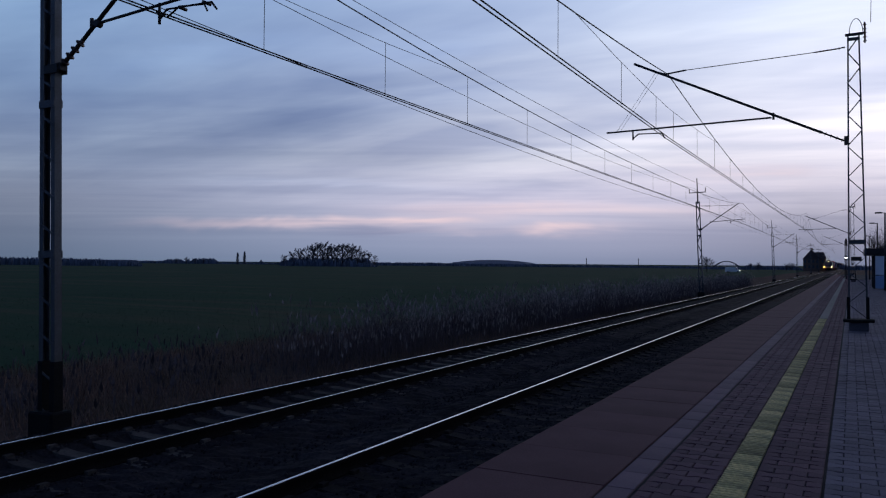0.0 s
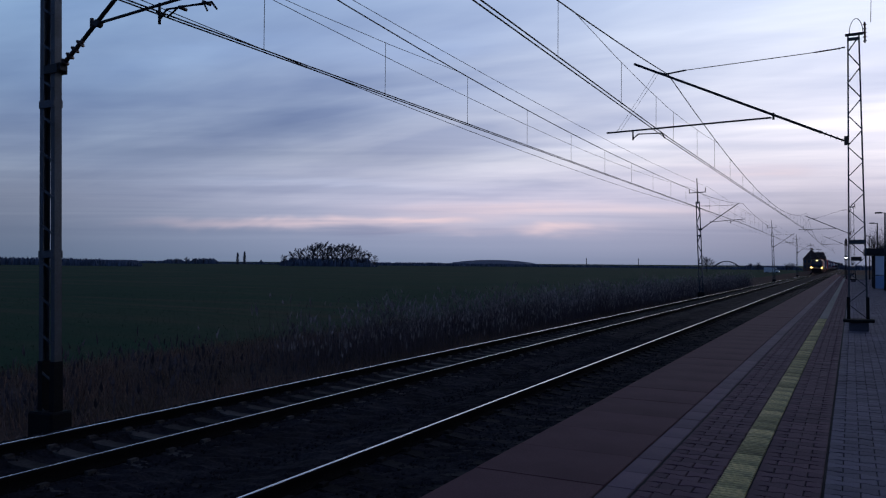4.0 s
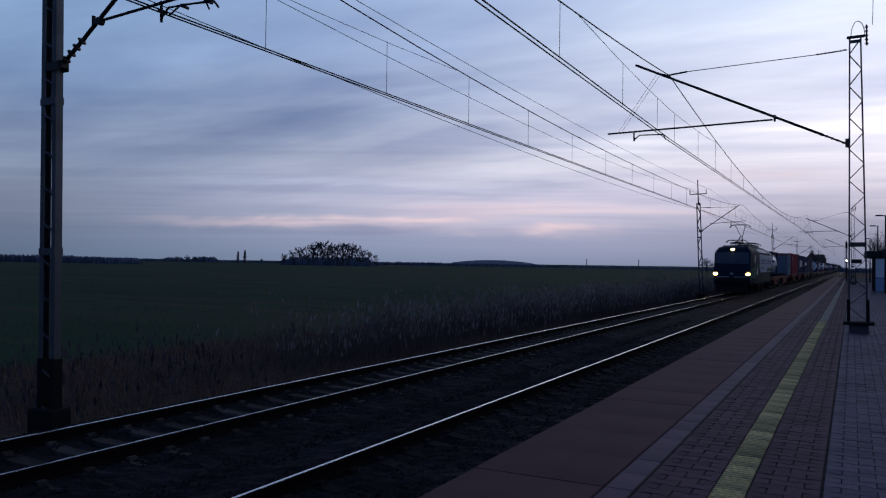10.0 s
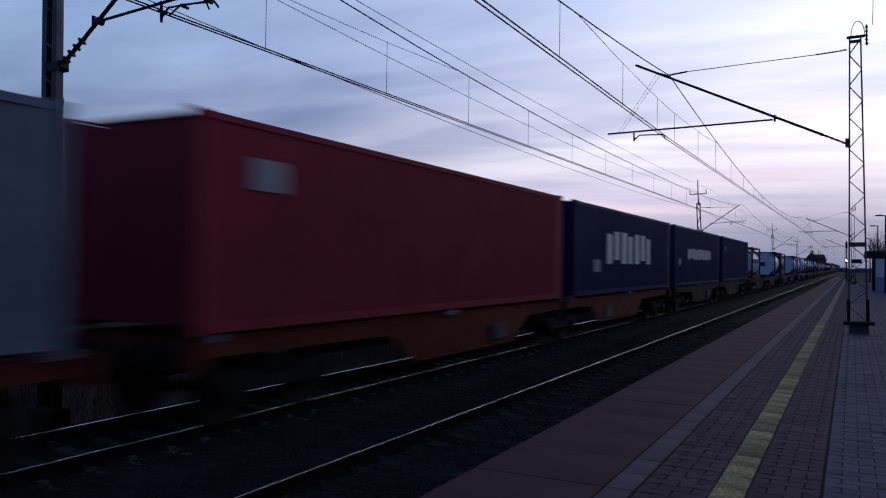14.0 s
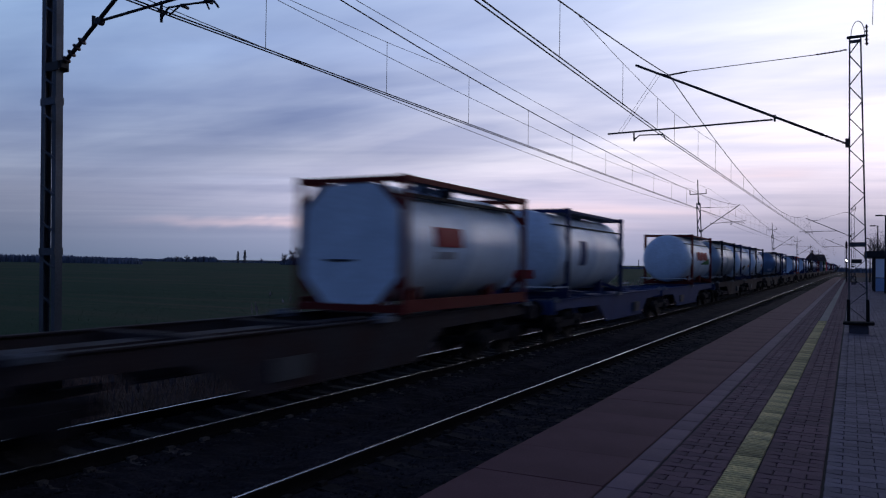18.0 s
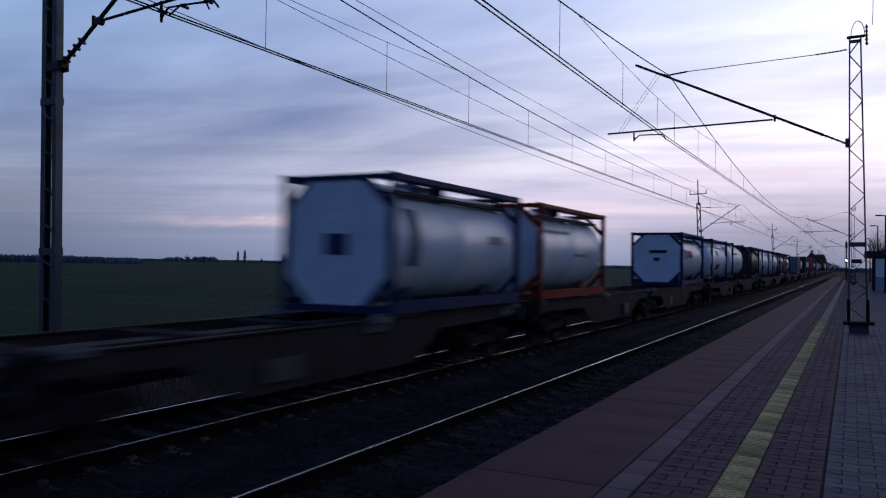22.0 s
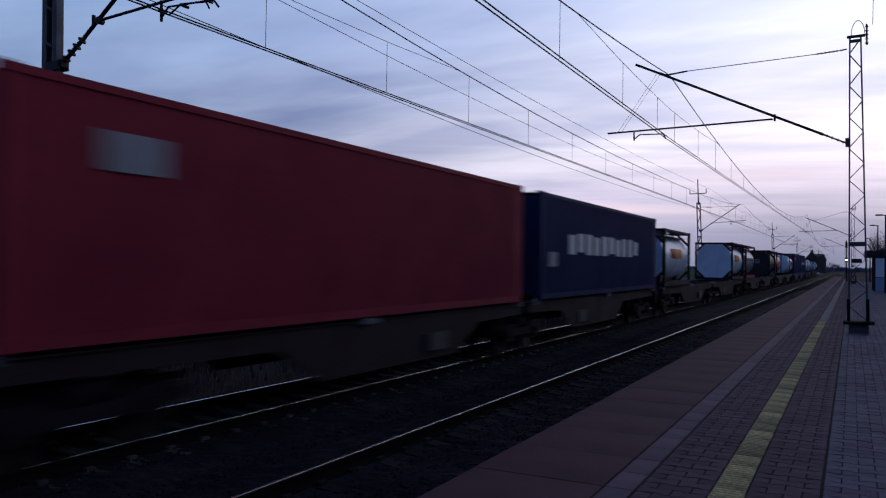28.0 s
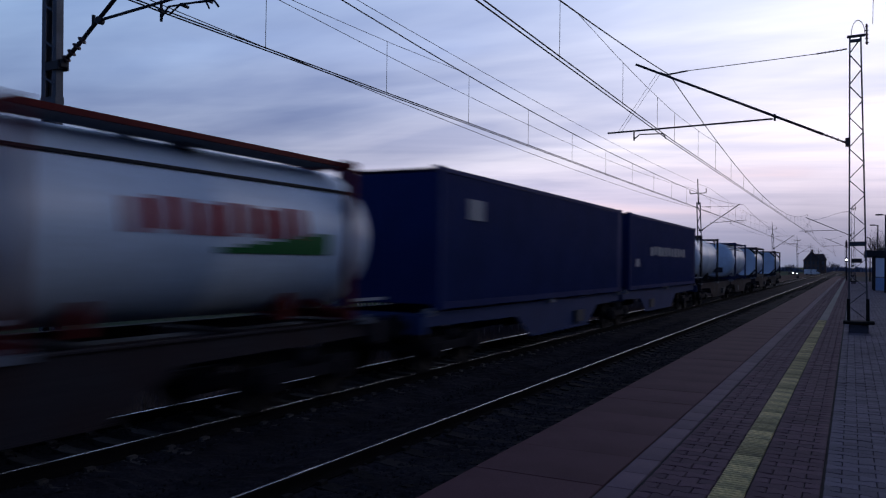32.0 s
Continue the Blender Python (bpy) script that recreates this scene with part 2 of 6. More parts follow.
M_SLAB = mat("red_edge_slab", (.1238, .0506, .0597), 0.88, var=0.25, grain=60, stain=0.8, bump=0.3, spec=.30, tint=(.0832, .0360, .0428), rand=0.05)
M_STRIP = mat("pale_strip_tile", (.2048, .1333, .1571), 0.86, var=0.2, grain=60, stain=1.2, spec=.28, tint=(.1369, .0952, .1166), rand=0.12)
M_REDP = mat("red_paver", (.1322, .0720, .0898), 0.88, var=0.3, grain=60, stain=1.0, spec=.28, tint=(.0850, .0508, .0626), rand=0.22)
M_REDP2 = mat("red_paver_joined", (.1322, .0720, .0898), 0.88, var=0.3, grain=60, stain=1.0, spec=.28, tint=(.0850, .0508, .0626), island=0.22)
M_GREYP = mat("grey_paver", (.1553, .1349, .1706), 0.85, var=0.3, grain=60, stain=0.9, spec=.34, tint=(.0917, .0802, .1005), rand=0.22)
M_GREYP2 = mat("grey_paver_joined", (.1553, .1349, .1706), 0.85, var=0.3, grain=60, stain=0.9, spec=.34, tint=(.0917, .0802, .1005), island=0.22)
M_JOINT = mat("joint_sand", (.0240, .0216, .0252), 0.95, var=0.4, grain=80)
M_YELLOW = mat("yellow_tactile", (.62, .51, .23), 0.85, var=0.45, grain=24, stain=2.6, tint=(.13, .125, .085), rand=0.35)
M_PALE = mat("worn_pale_line", (.21, .19, .18), 0.8, var=0.25, grain=40, rand=0.12)
M_CONC = mat("platform_concrete", (.17, .16, .15), 0.9, var=0.35, grain=25, stain=1.2)
M_MAST = mat("galvanised_mast", (.090, .100, .122), 0.6, metal=0.6, var=0.2, grain=30, stain=2.0, tint=(.075, .075, .080))
M_TAR = mat("black_tar_coat", (.013, .013, .015), 0.8, var=0.4, grain=20, spec=.08)
M_WIRE = mat("copper_wire", (.02, .018, .02), 0.6, metal=0.5, var=0.1, bump=0)
M_INSUL = mat("brown_insulator", (.05, .03, .028), 0.25, var=0.1, bump=0)
M_STEEL = mat("dark_steel_tube", (.03, .03, .035), 0.6, metal=0.3, var=0.2)
M_UNDER = mat("sooty_running_gear", (.0210, .0195, .0240), 0.85, metal=0.0, var=0.4, grain=20, spec=.06)
M_WHEEL = mat("worn_wheel_steel", (.022, .020, .021), 0.75, metal=0.2, var=0.3, spec=.1)
M_ORANGE = mat("faded_orange_wagon", (.150, .033, .026), 0.7, var=0.35, grain=16, stain=1.6, spec=0.06, tint=(.050, .019, .018))
M_BROWN = mat("dark_wagon_paint", (.0378, .0338, .0405), 0.7, var=0.4, grain=20, stain=1.0, spec=.06, tint=(.0405, .0189, .0149))
M_WBLUE = mat("blue_wagon_paint", (.022, .046, .14), 0.65, spec=.1, var=0.2, grain=20, stain=1.0, tint=(.035, .05, .12))
M_WHITE = mat("dull_white_paint", (.72, .74, .76), 0.5, var=0.08, grain=18, stain=1.4, tint=(.46, .47, .49))


# ---- mesh helpers ----
def box(bm, x0, x1, y0, y1, z0, z1):
    v = [bm.verts.new(p) for p in ((x0, y0, z0), (x1, y0, z0), (x1, y1, z0), (x0, y1, z0), (x0, y0, z1), (x1, y0, z1), (x1, y1, z1), (x0, y1, z1))]
    for f in ((3, 2, 1, 0), (4, 5, 6, 7), (0, 1, 5, 4), (1, 2, 6, 5), (2, 3, 7, 6), (3, 0, 4, 7)):
        bm.faces.new([v[i] for i in f])
    return v


def tube(bm, a, b, r, seg=8, r2=None, cap=True):
    a, b = Vector(a), Vector(b)
    r2 = r if r2 is None else r2
    d = (b - a).normalized()
    u = d.orthogonal().normalized()
    w = d.cross(u)
    rings = []
    for p, q in ((a, r), (b, r2)):
        rings.append([bm.verts.new(p + (u * math.cos(t) + w * math.sin(t)) * q) for t in [2 * math.pi * k / seg for k in range(seg)]])
    for k in range(seg):
        f = bm.faces.new((rings[0][k], rings[0][(k + 1) % seg], rings[1][(k + 1) % seg], rings[1][k]))
        f.smooth = seg > 6
    if cap:
        bm.faces.new(rings[0][::-1])
        bm.faces.new(rings[1])


def bar(bm, a, b, w, h=None, up=(0, 0, 1)):
    """A square bar from a to b."""
    h = w if h is None else h
    a, b = Vector(a), Vector(b)
    d = (b - a).normalized()
    s = d.cross(Vector(up))
    if s.length < 1e-4:
        s = d.cross(Vector((1, 0, 0)))
    s.normalize()
    t = s.cross(d)
    v = [bm.verts.new(p + s * i * w / 2 + t * j * h / 2) for p in (a, b) for i, j in ((-1, -1), (1, -1), (1, 1), (-1, 1))]
    for f in ((0, 1, 2, 3), (7, 6, 5, 4), (0, 4, 5, 1), (1, 5, 6, 2), (2, 6, 7, 3), (3, 7, 4, 0)):
        bm.faces.new([v[i] for i in f])


def lathe(bm, profile, cx=0.0, cz=0.0, seg=32):
    """Turns (y, radius) pairs round a line along y."""
    rings = []
    for y, r in profile:
        if r < 1e-4:
            rings.append([bm.verts.new((cx, y, cz))])
        else:
            rings.append([bm.verts.new((cx + r * math.cos(t), y, cz + r * math.sin(t))) for t in [2 * math.pi * k / seg for k in range(seg)]])
    for a, b in zip(rings, rings[1:]):
        for k in range(seg):
            q = [a[k % len(a)], a[(k + 1) % len(a)], b[(k + 1) % len(b)], b[k % len(b)]]
            q = list(dict.fromkeys(q))
            if len(q) > 2:
                bm.faces.new(q).smooth = True


def prism(bm, pts, x0, x1):
    """A polygon of (y, z) points pulled from x0 to x1."""
    a = [bm.verts.new((x0, y, z)) for y, z in pts]
    b = [bm.verts.new((x1, y, z)) for y, z in pts]
    bm.faces.new(a)
    bm.faces.new(b[::-1])
    for k in range(len(pts)):
        j = (k + 1) % len(pts)
        bm.faces.new((a[j], a[k], b[k], b[j]))


def to_mesh(name, bm, material, normals=True):
    if normals:
        bmesh.ops.recalc_face_normals(bm, faces=bm.faces)
    me = bpy.data.meshes.new(name)
    bm.to_mesh(me)
    bm.free()
    me.materials.append(material)
    return me


def hang(name, me, parent, loc=(0, 0, 0), label=""):
    ob = new(name, me)
    ob.parent = parent
    ob.location = loc
    if label:
        tagged(ob, label)
    return ob


def part(name, bm, material, parent, label="", bevel=0.0):
    if bevel:
        bmesh.ops.recalc_face_normals(bm, faces=bm.faces)
        bmesh.ops.bevel(bm, geom=list(bm.edges), offset=bevel, segments=1, affect="EDGES", profile=0.5)
    return hang(name, to_mesh(name, bm, material), parent, label=label)


def thing(name, label, category, group="", kind="", at=(0, 0, 0)):
    ob = new(name)
    ob.location = at
    ob.empty_display_size = 0.3
    return tagged(ob, label, category, group, kind)


def solid(name, bm, material, label, category, group="", kind="", bevel=0.0):
    if bevel:
        bmesh.ops.recalc_face_normals(bm, faces=bm.faces)
        bmesh.ops.bevel(bm, geom=list(bm.edges), offset=bevel, segments=1, affect="EDGES", profile=0.5)
    return tagged(new(name, to_mesh(name, bm, material)), label, category, group, kind)


def from_arrays(name, verts, faces, material, label, category, kind="stuff"):
    me = bpy.data.meshes.new(name)
    me.from_pydata(verts, [], faces)
    me.materials.append(material)
    return tagged(new(name, me), label, category, "", kind)


def BM():
    return bmesh.new()

# ---- ground, ballast, tracks ----
def ground_z(x, y):
    if x > -10.2:
        z = -0.55
    elif x > -13.2:
        z = -0.55 - 0.15 * (-10.2 - x)
    elif x > -20:
        z = -1.0
    else:
        z = -1.0 + 0.012 * min(-20 - x, 15)
    far = max(0.0, -x - 150)
    return z + 0.10 * noise.noise((x * 0.13, y * 0.13, 3)) - 0.0012 * min(far, 400) * 0.2


def make_ground():
    xs = [-3200, -2000, -1300, -900, -600, -400, -280, -200, -150, -110, -80, -60, -48, -40, -34, -29, -26, -23.5, -21, -19, -17, -15.5, -14.3, -13.2,
          -12.2, -11.2, -10.4, -7, -4, 0, 4, 8, 20, 60, 150, 400, 1000, 3200]
    ys = [-300, -120, -60, -30, -15, -8] + [-4 + 2.0 * k for k in range(40)] + [80, 88, 98, 110, 125, 145, 170, 200, 240, 300, 380, 480, 620, 800, 1100, 1600, 2400, 3600]
    bm = BM()
    grid = [[bm.verts.new((x, y, ground_z(x, y))) for x in xs] for y in ys]
    for r0, r1 in zip(grid, grid[1:]):
        for k in range(len(xs) - 1):
            bm.faces.new((r0[k], r0[k + 1], r1[k + 1], r1[k])).smooth = True
    return solid("ground", bm, M_GROUND, "flat green winter field with a dry grassy verge", "ground", kind="structure")


make_ground()


def make_ballast():
    rnd = random.Random(4)
    xs = [-11.3, -10.75, -10.35] + [-10.1 + 0.12 * k for k in range(61)]
    ys = [-12 + k for k in range(14)] + [2 + 0.11 * k for k in range(220)] + [26.2 + 0.4 * k for k in range(60)] + [51 + 3 * k for k in range(16)] + [99 + 8 * k for k in range(64)]
    bm = BM()
    rows = []
    for y in ys:
        row = []
        for k, x in enumerate(xs):
            z = (-0.72, -0.5, -0.28)[k] if k < 3 else -0.168
            if -0.42 < x - FAR_X < 0.70:  # scraped low between the rails
                z = -0.235
            elif -0.66 < x - NEAR_X < 0.66:
                z = -0.195
            mid = abs(x - (FAR_X + NEAR_X) / 2)
            if k >= 3 and mid < 0.75:
                z -= 0.10 * (1 - mid / 0.75)
            row.append(bm.verts.new((x, y, z + rnd.uniform(-0.026, 0.018))))
        rows.append(row)
    for r0, r1 in zip(rows, rows[1:]):
        for k in range(len(xs) - 1):
            bm.faces.new((r0[k], r0[k + 1], r1[k + 1], r1[k]))
    solid("ballast_bed", bm, M_BALLAST, "dark crushed stone ballast under both tracks", "ballast", kind="structure")
    # loose stones lying on the bed
    verts, faces = [], []
    for _ in range(24000):
        y = 3 + 34 * rnd.random() ** 1.6
        x = rnd.uniform(-10.9, -3.1)
        z = -0.168 if x > -10.1 else -0.2 - 0.45 * (-10.1 - x)
        if abs(x - (FAR_X + NEAR_X) / 2) < 0.75:
            z -= 0.07
        if -0.42 < x - FAR_X < 0.70:
            continue
        if -0.66 < x - NEAR_X < 0.66:
            z = -.195
        s = rnd.uniform(0.014, 0.030)
        o = len(verts)
        for dx, dy, dz in ((1, 0, 0), (0, 1, 0), (-1, 0, 0), (0, -1, 0), (0.2, 0.1, 0.9), (0, 0, -0.6)):
            verts.append((x + s * (dx + rnd.uniform(-.35, .35)), y + s * (dy + rnd.uniform(-.35, .35)), z + s * (dz + rnd.uniform(-.3, .3))))
        for a, b in ((0, 1), (1, 2), (2, 3), (3, 0)):
            faces += [(o + a, o + b, o + 4), (o + b, o + a, o + 5)]
    from_arrays("ballast_stones", verts, faces, M_STONE, "loose crushed stones of dark grey ballast", "stones")


make_ballast()

RAIL = [(-.07, -.172), (.07, -.172), (.07, -.160), (.02, -.145), (.011, -.13), (.011, -.055), (.036, -.042), (.036, -.014), (.025, -.003), (-.025, -.003), (-.036, -.014), (-.036, -.042),
        (-.011, -.055), (-.011, -.13), (-.02, -.145), (-.07, -.160)]


def make_track(xc, label, low=0.0, cant=0.0):
    tr = thing("railway_track", label, "railway track", "tracks", "structure", (xc, 0, 0))
    for s in (-0.74, 0.74):
        bm = BM()
        dz = -low if s > 0 else -cant
        a = [bm.verts.new((s + x, -14, z + dz)) for x, z in RAIL]
        b = [bm.verts.new((s + x, 560, z + dz)) for x, z in RAIL]
        for k in range(len(RAIL)):
            j = (k + 1) % len(RAIL)
            bm.faces.new((a[k], a[j], b[j], b[k]))
        rail = part("rail", bm, M_RAIL, tr)
        bm = BM()
        crown = [(-.021, -.0022), (-.018, .001), (-.014, .0026), (-.007, .0036), (.007, .0036), (.014, .0026), (.018, .001), (.021, -.0022)]
        kw = 1.0 if low or s < 0 else .62      # width of the polished band
        a = [bm.verts.new((s + x * kw, -14, z + dz)) for x, z in crown]
        b = [bm.verts.new((s + x * kw, 560, z + dz)) for x, z in crown]
        for k in range(len(crown) - 1):
            bm.faces.new((a[k], a[k + 1], b[k + 1], b[k])).smooth = True
        bm.faces.new((a[-1], a[0], b[0], b[-1]))
        part("rail_head", bm, M_RAILTOP, rail, "shiny worn steel running surface")
    return tr


track_far = make_track(FAR_X, "straight track with polished rails on concrete sleepers", cant=.014)
track_near = make_track(NEAR_X, "straight track beside the platform edge with polished rails", 0.09)


def sleeper_verts():
    w, h = 0.14, 0.2
    out = []
    for x, zt in ((-1.25, -.20), (-1.2, -.178), (-.55, -.172), (-.3, -.20), (.3, -.20), (.55, -.172), (1.2, -.178), (1.25, -.20)):
        out.append((x, zt))
    return out, w, h


def sleeper_bm(bm, xo=0.0, yo=0.0):
    prof, w, h = sleeper_verts()
    rows = []
    for x, zt in prof:
        rows.append([bm.verts.new((xo + x, yo + dy, z)) for dy, z in ((-w, -.36), (-w * .8, zt), (w * .8, zt), (w, -.36))])
    for a, b in zip(rows, rows[1:]):
        for k in range(3):
            bm.faces.new((a[k], a[k + 1], b[k + 1], b[k]))
    bm.faces.new(rows[0])
    bm.faces.new(rows[-1][::-1])
    for s in (-0.7525, 0.7525):        # rail fastenings
        for q in (-.12, .12):
            box(bm, xo + s + q - .035, xo + s + q + .035, yo - .06, yo + .06, -.178, -.13)


# ---- platform ----
def make_platform():
    bm = BM()
    box(bm, EDGE_X + 0.16, 3.6, -14, 168, -0.55, PLAT_Z - 0.075)
    solid("platform", bm, M_CONC, "concrete platform body with paved top", "platform", kind="structure")
    bm = BM()
    box(bm, EDGE_X + 0.05, 3.59, -13.9, 167.9, PLAT_Z - 0.0748, PLAT_Z - 0.014)
    ob = solid("platform_bedding", bm, M_JOINT, "dark sandy paving bed with open joints", "paving bed", kind="structure")
    return ob


bedding = make_platform()


# ---- masts and overhead line ----
def channel(bm, x0, x1, y, depth, z0, z1, dirx, flange=.075):
    """A tapering C-channel leg, its web outwards in x."""
    t, h = .012, depth / 2
    out = [(0, -h), (0, h), (-flange, h), (-flange, h - t), (-t, h - t), (-t, -h + t), (-flange, -h + t), (-flange, -h)]
    a = [bm.verts.new((x0 + dirx * px, y + py, z0)) for px, py in out]
    b = [bm.verts.new((x1 + dirx * px, y + py, z1)) for px, py in out]
    for k in range(8):
        j = (k + 1) % 8
        bm.faces.new((a[k], a[j], b[j], b[k]))
    for r in (a, b):
        for q in ((0, 1, 4, 5), (1, 2, 3, 4), (0, 5, 6, 7)):
            bm.faces.new([r[i] for i in q])


def lattice(parent, w0, w1, z0, z1, depth, step, thin=0.03, flange=.06, cross=True, short=0.0):
    """Two channel legs and their lacing, local to the mast's foot."""
    def half(z):
        return (w0 + (w1 - w0) * (z - z0) / (z1 - z0)) / 2
    for s in (-1, 1):
        bm = BM()
        channel(bm, s * half(z0), s * half(z1), 0, depth, z0, z1, s, flange)
        part("leg", bm, M_MAST, parent)
    n = int((z1 - z0) / step)
    for face in (-1, 1):
        for k in range(n):
            za, zb = z0 + k * step + .05, z0 + (k + 1) * step - .02
            sgn = 1 if k % 2 else -1
            if short:                     # short slanting battens, all one way on each face
                sgn, zb = face, za + short
            bm = BM()
            bar(bm, (-sgn * (half(za) - .03), face * (depth / 2 + .006), za), (sgn * (half(zb) - .03), face * (depth / 2 + .006), zb), thin, .010, up=(0, 1, 0))
            part("lacing_bar", bm, M_MAST, parent)
    for z in (z0 + (z1 - z0) * .33, z0 + (z1 - z0) * .63, z1 - .08) if cross else (z1 - .08,):
        for face in (-1, 1):
            bm = BM()
            h = half(z)
            box(bm, -h, h, face * (depth / 2 + .012) - .006, face * (depth / 2 + .012) + .006, z - (.06 if cross else .03), z + (.06 if cross else .03))
            part("batten_plate", bm, M_MAST, parent)


def insulator(bm, a, b, r=0.05, sheds=6):
    a, b = Vector(a), Vector(b)
    tube(bm, a, b, r * .45, 8)
    for k in range(sheds):
        p = a.lerp(b, (k + .5) / sheds)
        d = (b - a).normalized() * .012
        tube(bm, p - d, p + d, r, 10, r * .6)


def left_mast(x, y, lean, full):
    """Field-side mast with its bracket over the far track. full: near enough for every part."""
    base = -0.55
    m = thing("overhead_line_mast", "galvanised lattice mast with black tarred foot in dry grass", "mast", "line masts along the field", at=(x - (.04 if full else 0), y, 0))
    m.rotation_euler = (0, lean, 0)
    bm = BM()
    box(bm, -.30, .30, -.20, .20, base - .6, base + .36)
    part("foundation", bm, M_TAR, m, "black tarred foundation block", bevel=.03)
    lattice(m, .40, .36, base + .2, 7.9, .13 if full else .17, 0.60 if full else 0.9, .035 if full else .05, .098 if full else .07, short=.17 if full else 0.0)
    for s in (-1, 1):
        bm = BM()
        box(bm, s * .15 - .055, s * .15 + .055, -.08, .08, base + .2, .62)
        part("tar_coating", bm, M_TAR, m)
    bm = BM()
    tube(bm, (0, 0, 7.7), (0, 0, 10.0), .055, 10, .04)
    part("extension_pole", bm, M_STEEL, m)
    bm = BM()
    bar(bm, (-.72, 0, 8.72), (.72, 0, 8.72), .07, .07)
    part("crossarm", bm, M_STEEL, m)
    for s in (-.7, .7):
        bm = BM()
        insulator(bm, (s, 0, 8.74), (s, 0, 9.12), .06, 5)
        part("pin_insulator", bm, M_INSUL, m)
    ax = .2
    # bracket tube, tie, steady arm and registration arm
    bx = FAR_X - x
    bm = BM()
    box(bm, -.04, .28, -.10, -.072, 5.34, 5.48)
    box(bm, -.04, .28, .072, .10, 5.34, 5.48)
    box(bm, .20, .32, -.07, .07, 5.38, 5.5)
    part("bracket_foot", bm, M_STEEL, m)
    bm = BM()
    insulator(bm, (ax + .10, 0, 5.48), (ax + .60, 0, 5.81), .078, 4)
    part("rod_insulator", bm, M_INSUL, m)
    bm = BM()
    tube(bm, (ax + .5, 0, 5.745), (bx + .25, 0, 7.55), .034, 10)
    part("bracket_tube", bm, M_STEEL, m)
    bm = BM()
    tube(bm, (.15, 0, 7.5), (.6, 0, 7.47), .018, 6)
    insulator(bm, (.6, 0, 7.47), (1.05, 0, 7.44), .06, 6)
    tube(bm, (1.05, 0, 7.44), (bx + .02, 0, 7.38), .014, 6)
    part("tie_rod", bm, M_STEEL, m)
    bm = BM()
    tube(bm, (1.0, 0, 6.02), (bx + (.10 if full else .7), 0, 6.12), .024, 8)
    tube(bm, (1.0, 0, 5.94), (1.0, 0, 6.13), .03, 8)
    part("steady_tube", bm, M_STEEL, m)
    bm = BM()
    rx = bx + (.08 if full else 0.0)
    tube(bm, (rx - .55, 0, 6.12), (rx - .55, 0, 5.80), .022, 8)
    tube(bm, (rx - .55, 0, 5.86), (rx - .4, 0, 6.0), .016, 8)
    tube(bm, (rx - .4, 0, 6.0), (rx + .50, 0, 5.96), .016, 8)
    tube(bm, (rx + .50, 0, 5.96), (rx + .60, 0, 5.84), .016, 8)
    part("registration_arm", bm, M_STEEL, m)
    if full:
        bm = BM()
        tube(bm, (rx - .46, .06, 5.90), (rx - .2, .06, 6.03), .014, 8)
        tube(bm, (rx - .2, .06, 6.03), (rx + .30, .06, 5.98), .014, 8)
        tube(bm, (rx + .30, .06, 5.98), (rx + .36, .06, 5.87), .014, 8)
        for q in (-.55, -.1, .38):
            tube(bm, (rx + q, -.05, 5.97), (rx + q, .10, 5.97), .026, 8)
        part("registration_arm", bm, M_STEEL, m)
        for q, z in ((ax + .95, 6.02), (bx + .12, 7.36)):
            bm = BM()
            tube(bm, (q, -.05, z), (q, .05, z), .06, 10)
            part("clamp", bm, M_STEEL, m)
    return m


LEFT_Y = [8.4, 72.3, 146.0, 212.0, 285.0, 352.0]
left_mast(-11.6, LEFT_Y[0], radians(-1.2), True)
for yy, lean in zip(LEFT_Y[1:], (-2.3, -2.3, -1.2, -1.4, -1)):
    left_mast(-11.85, yy, radians(lean), False)


M_PLINTH = mat("dark_plinth_concrete", (.10, .09, .11), .9, var=.3, grain=30)


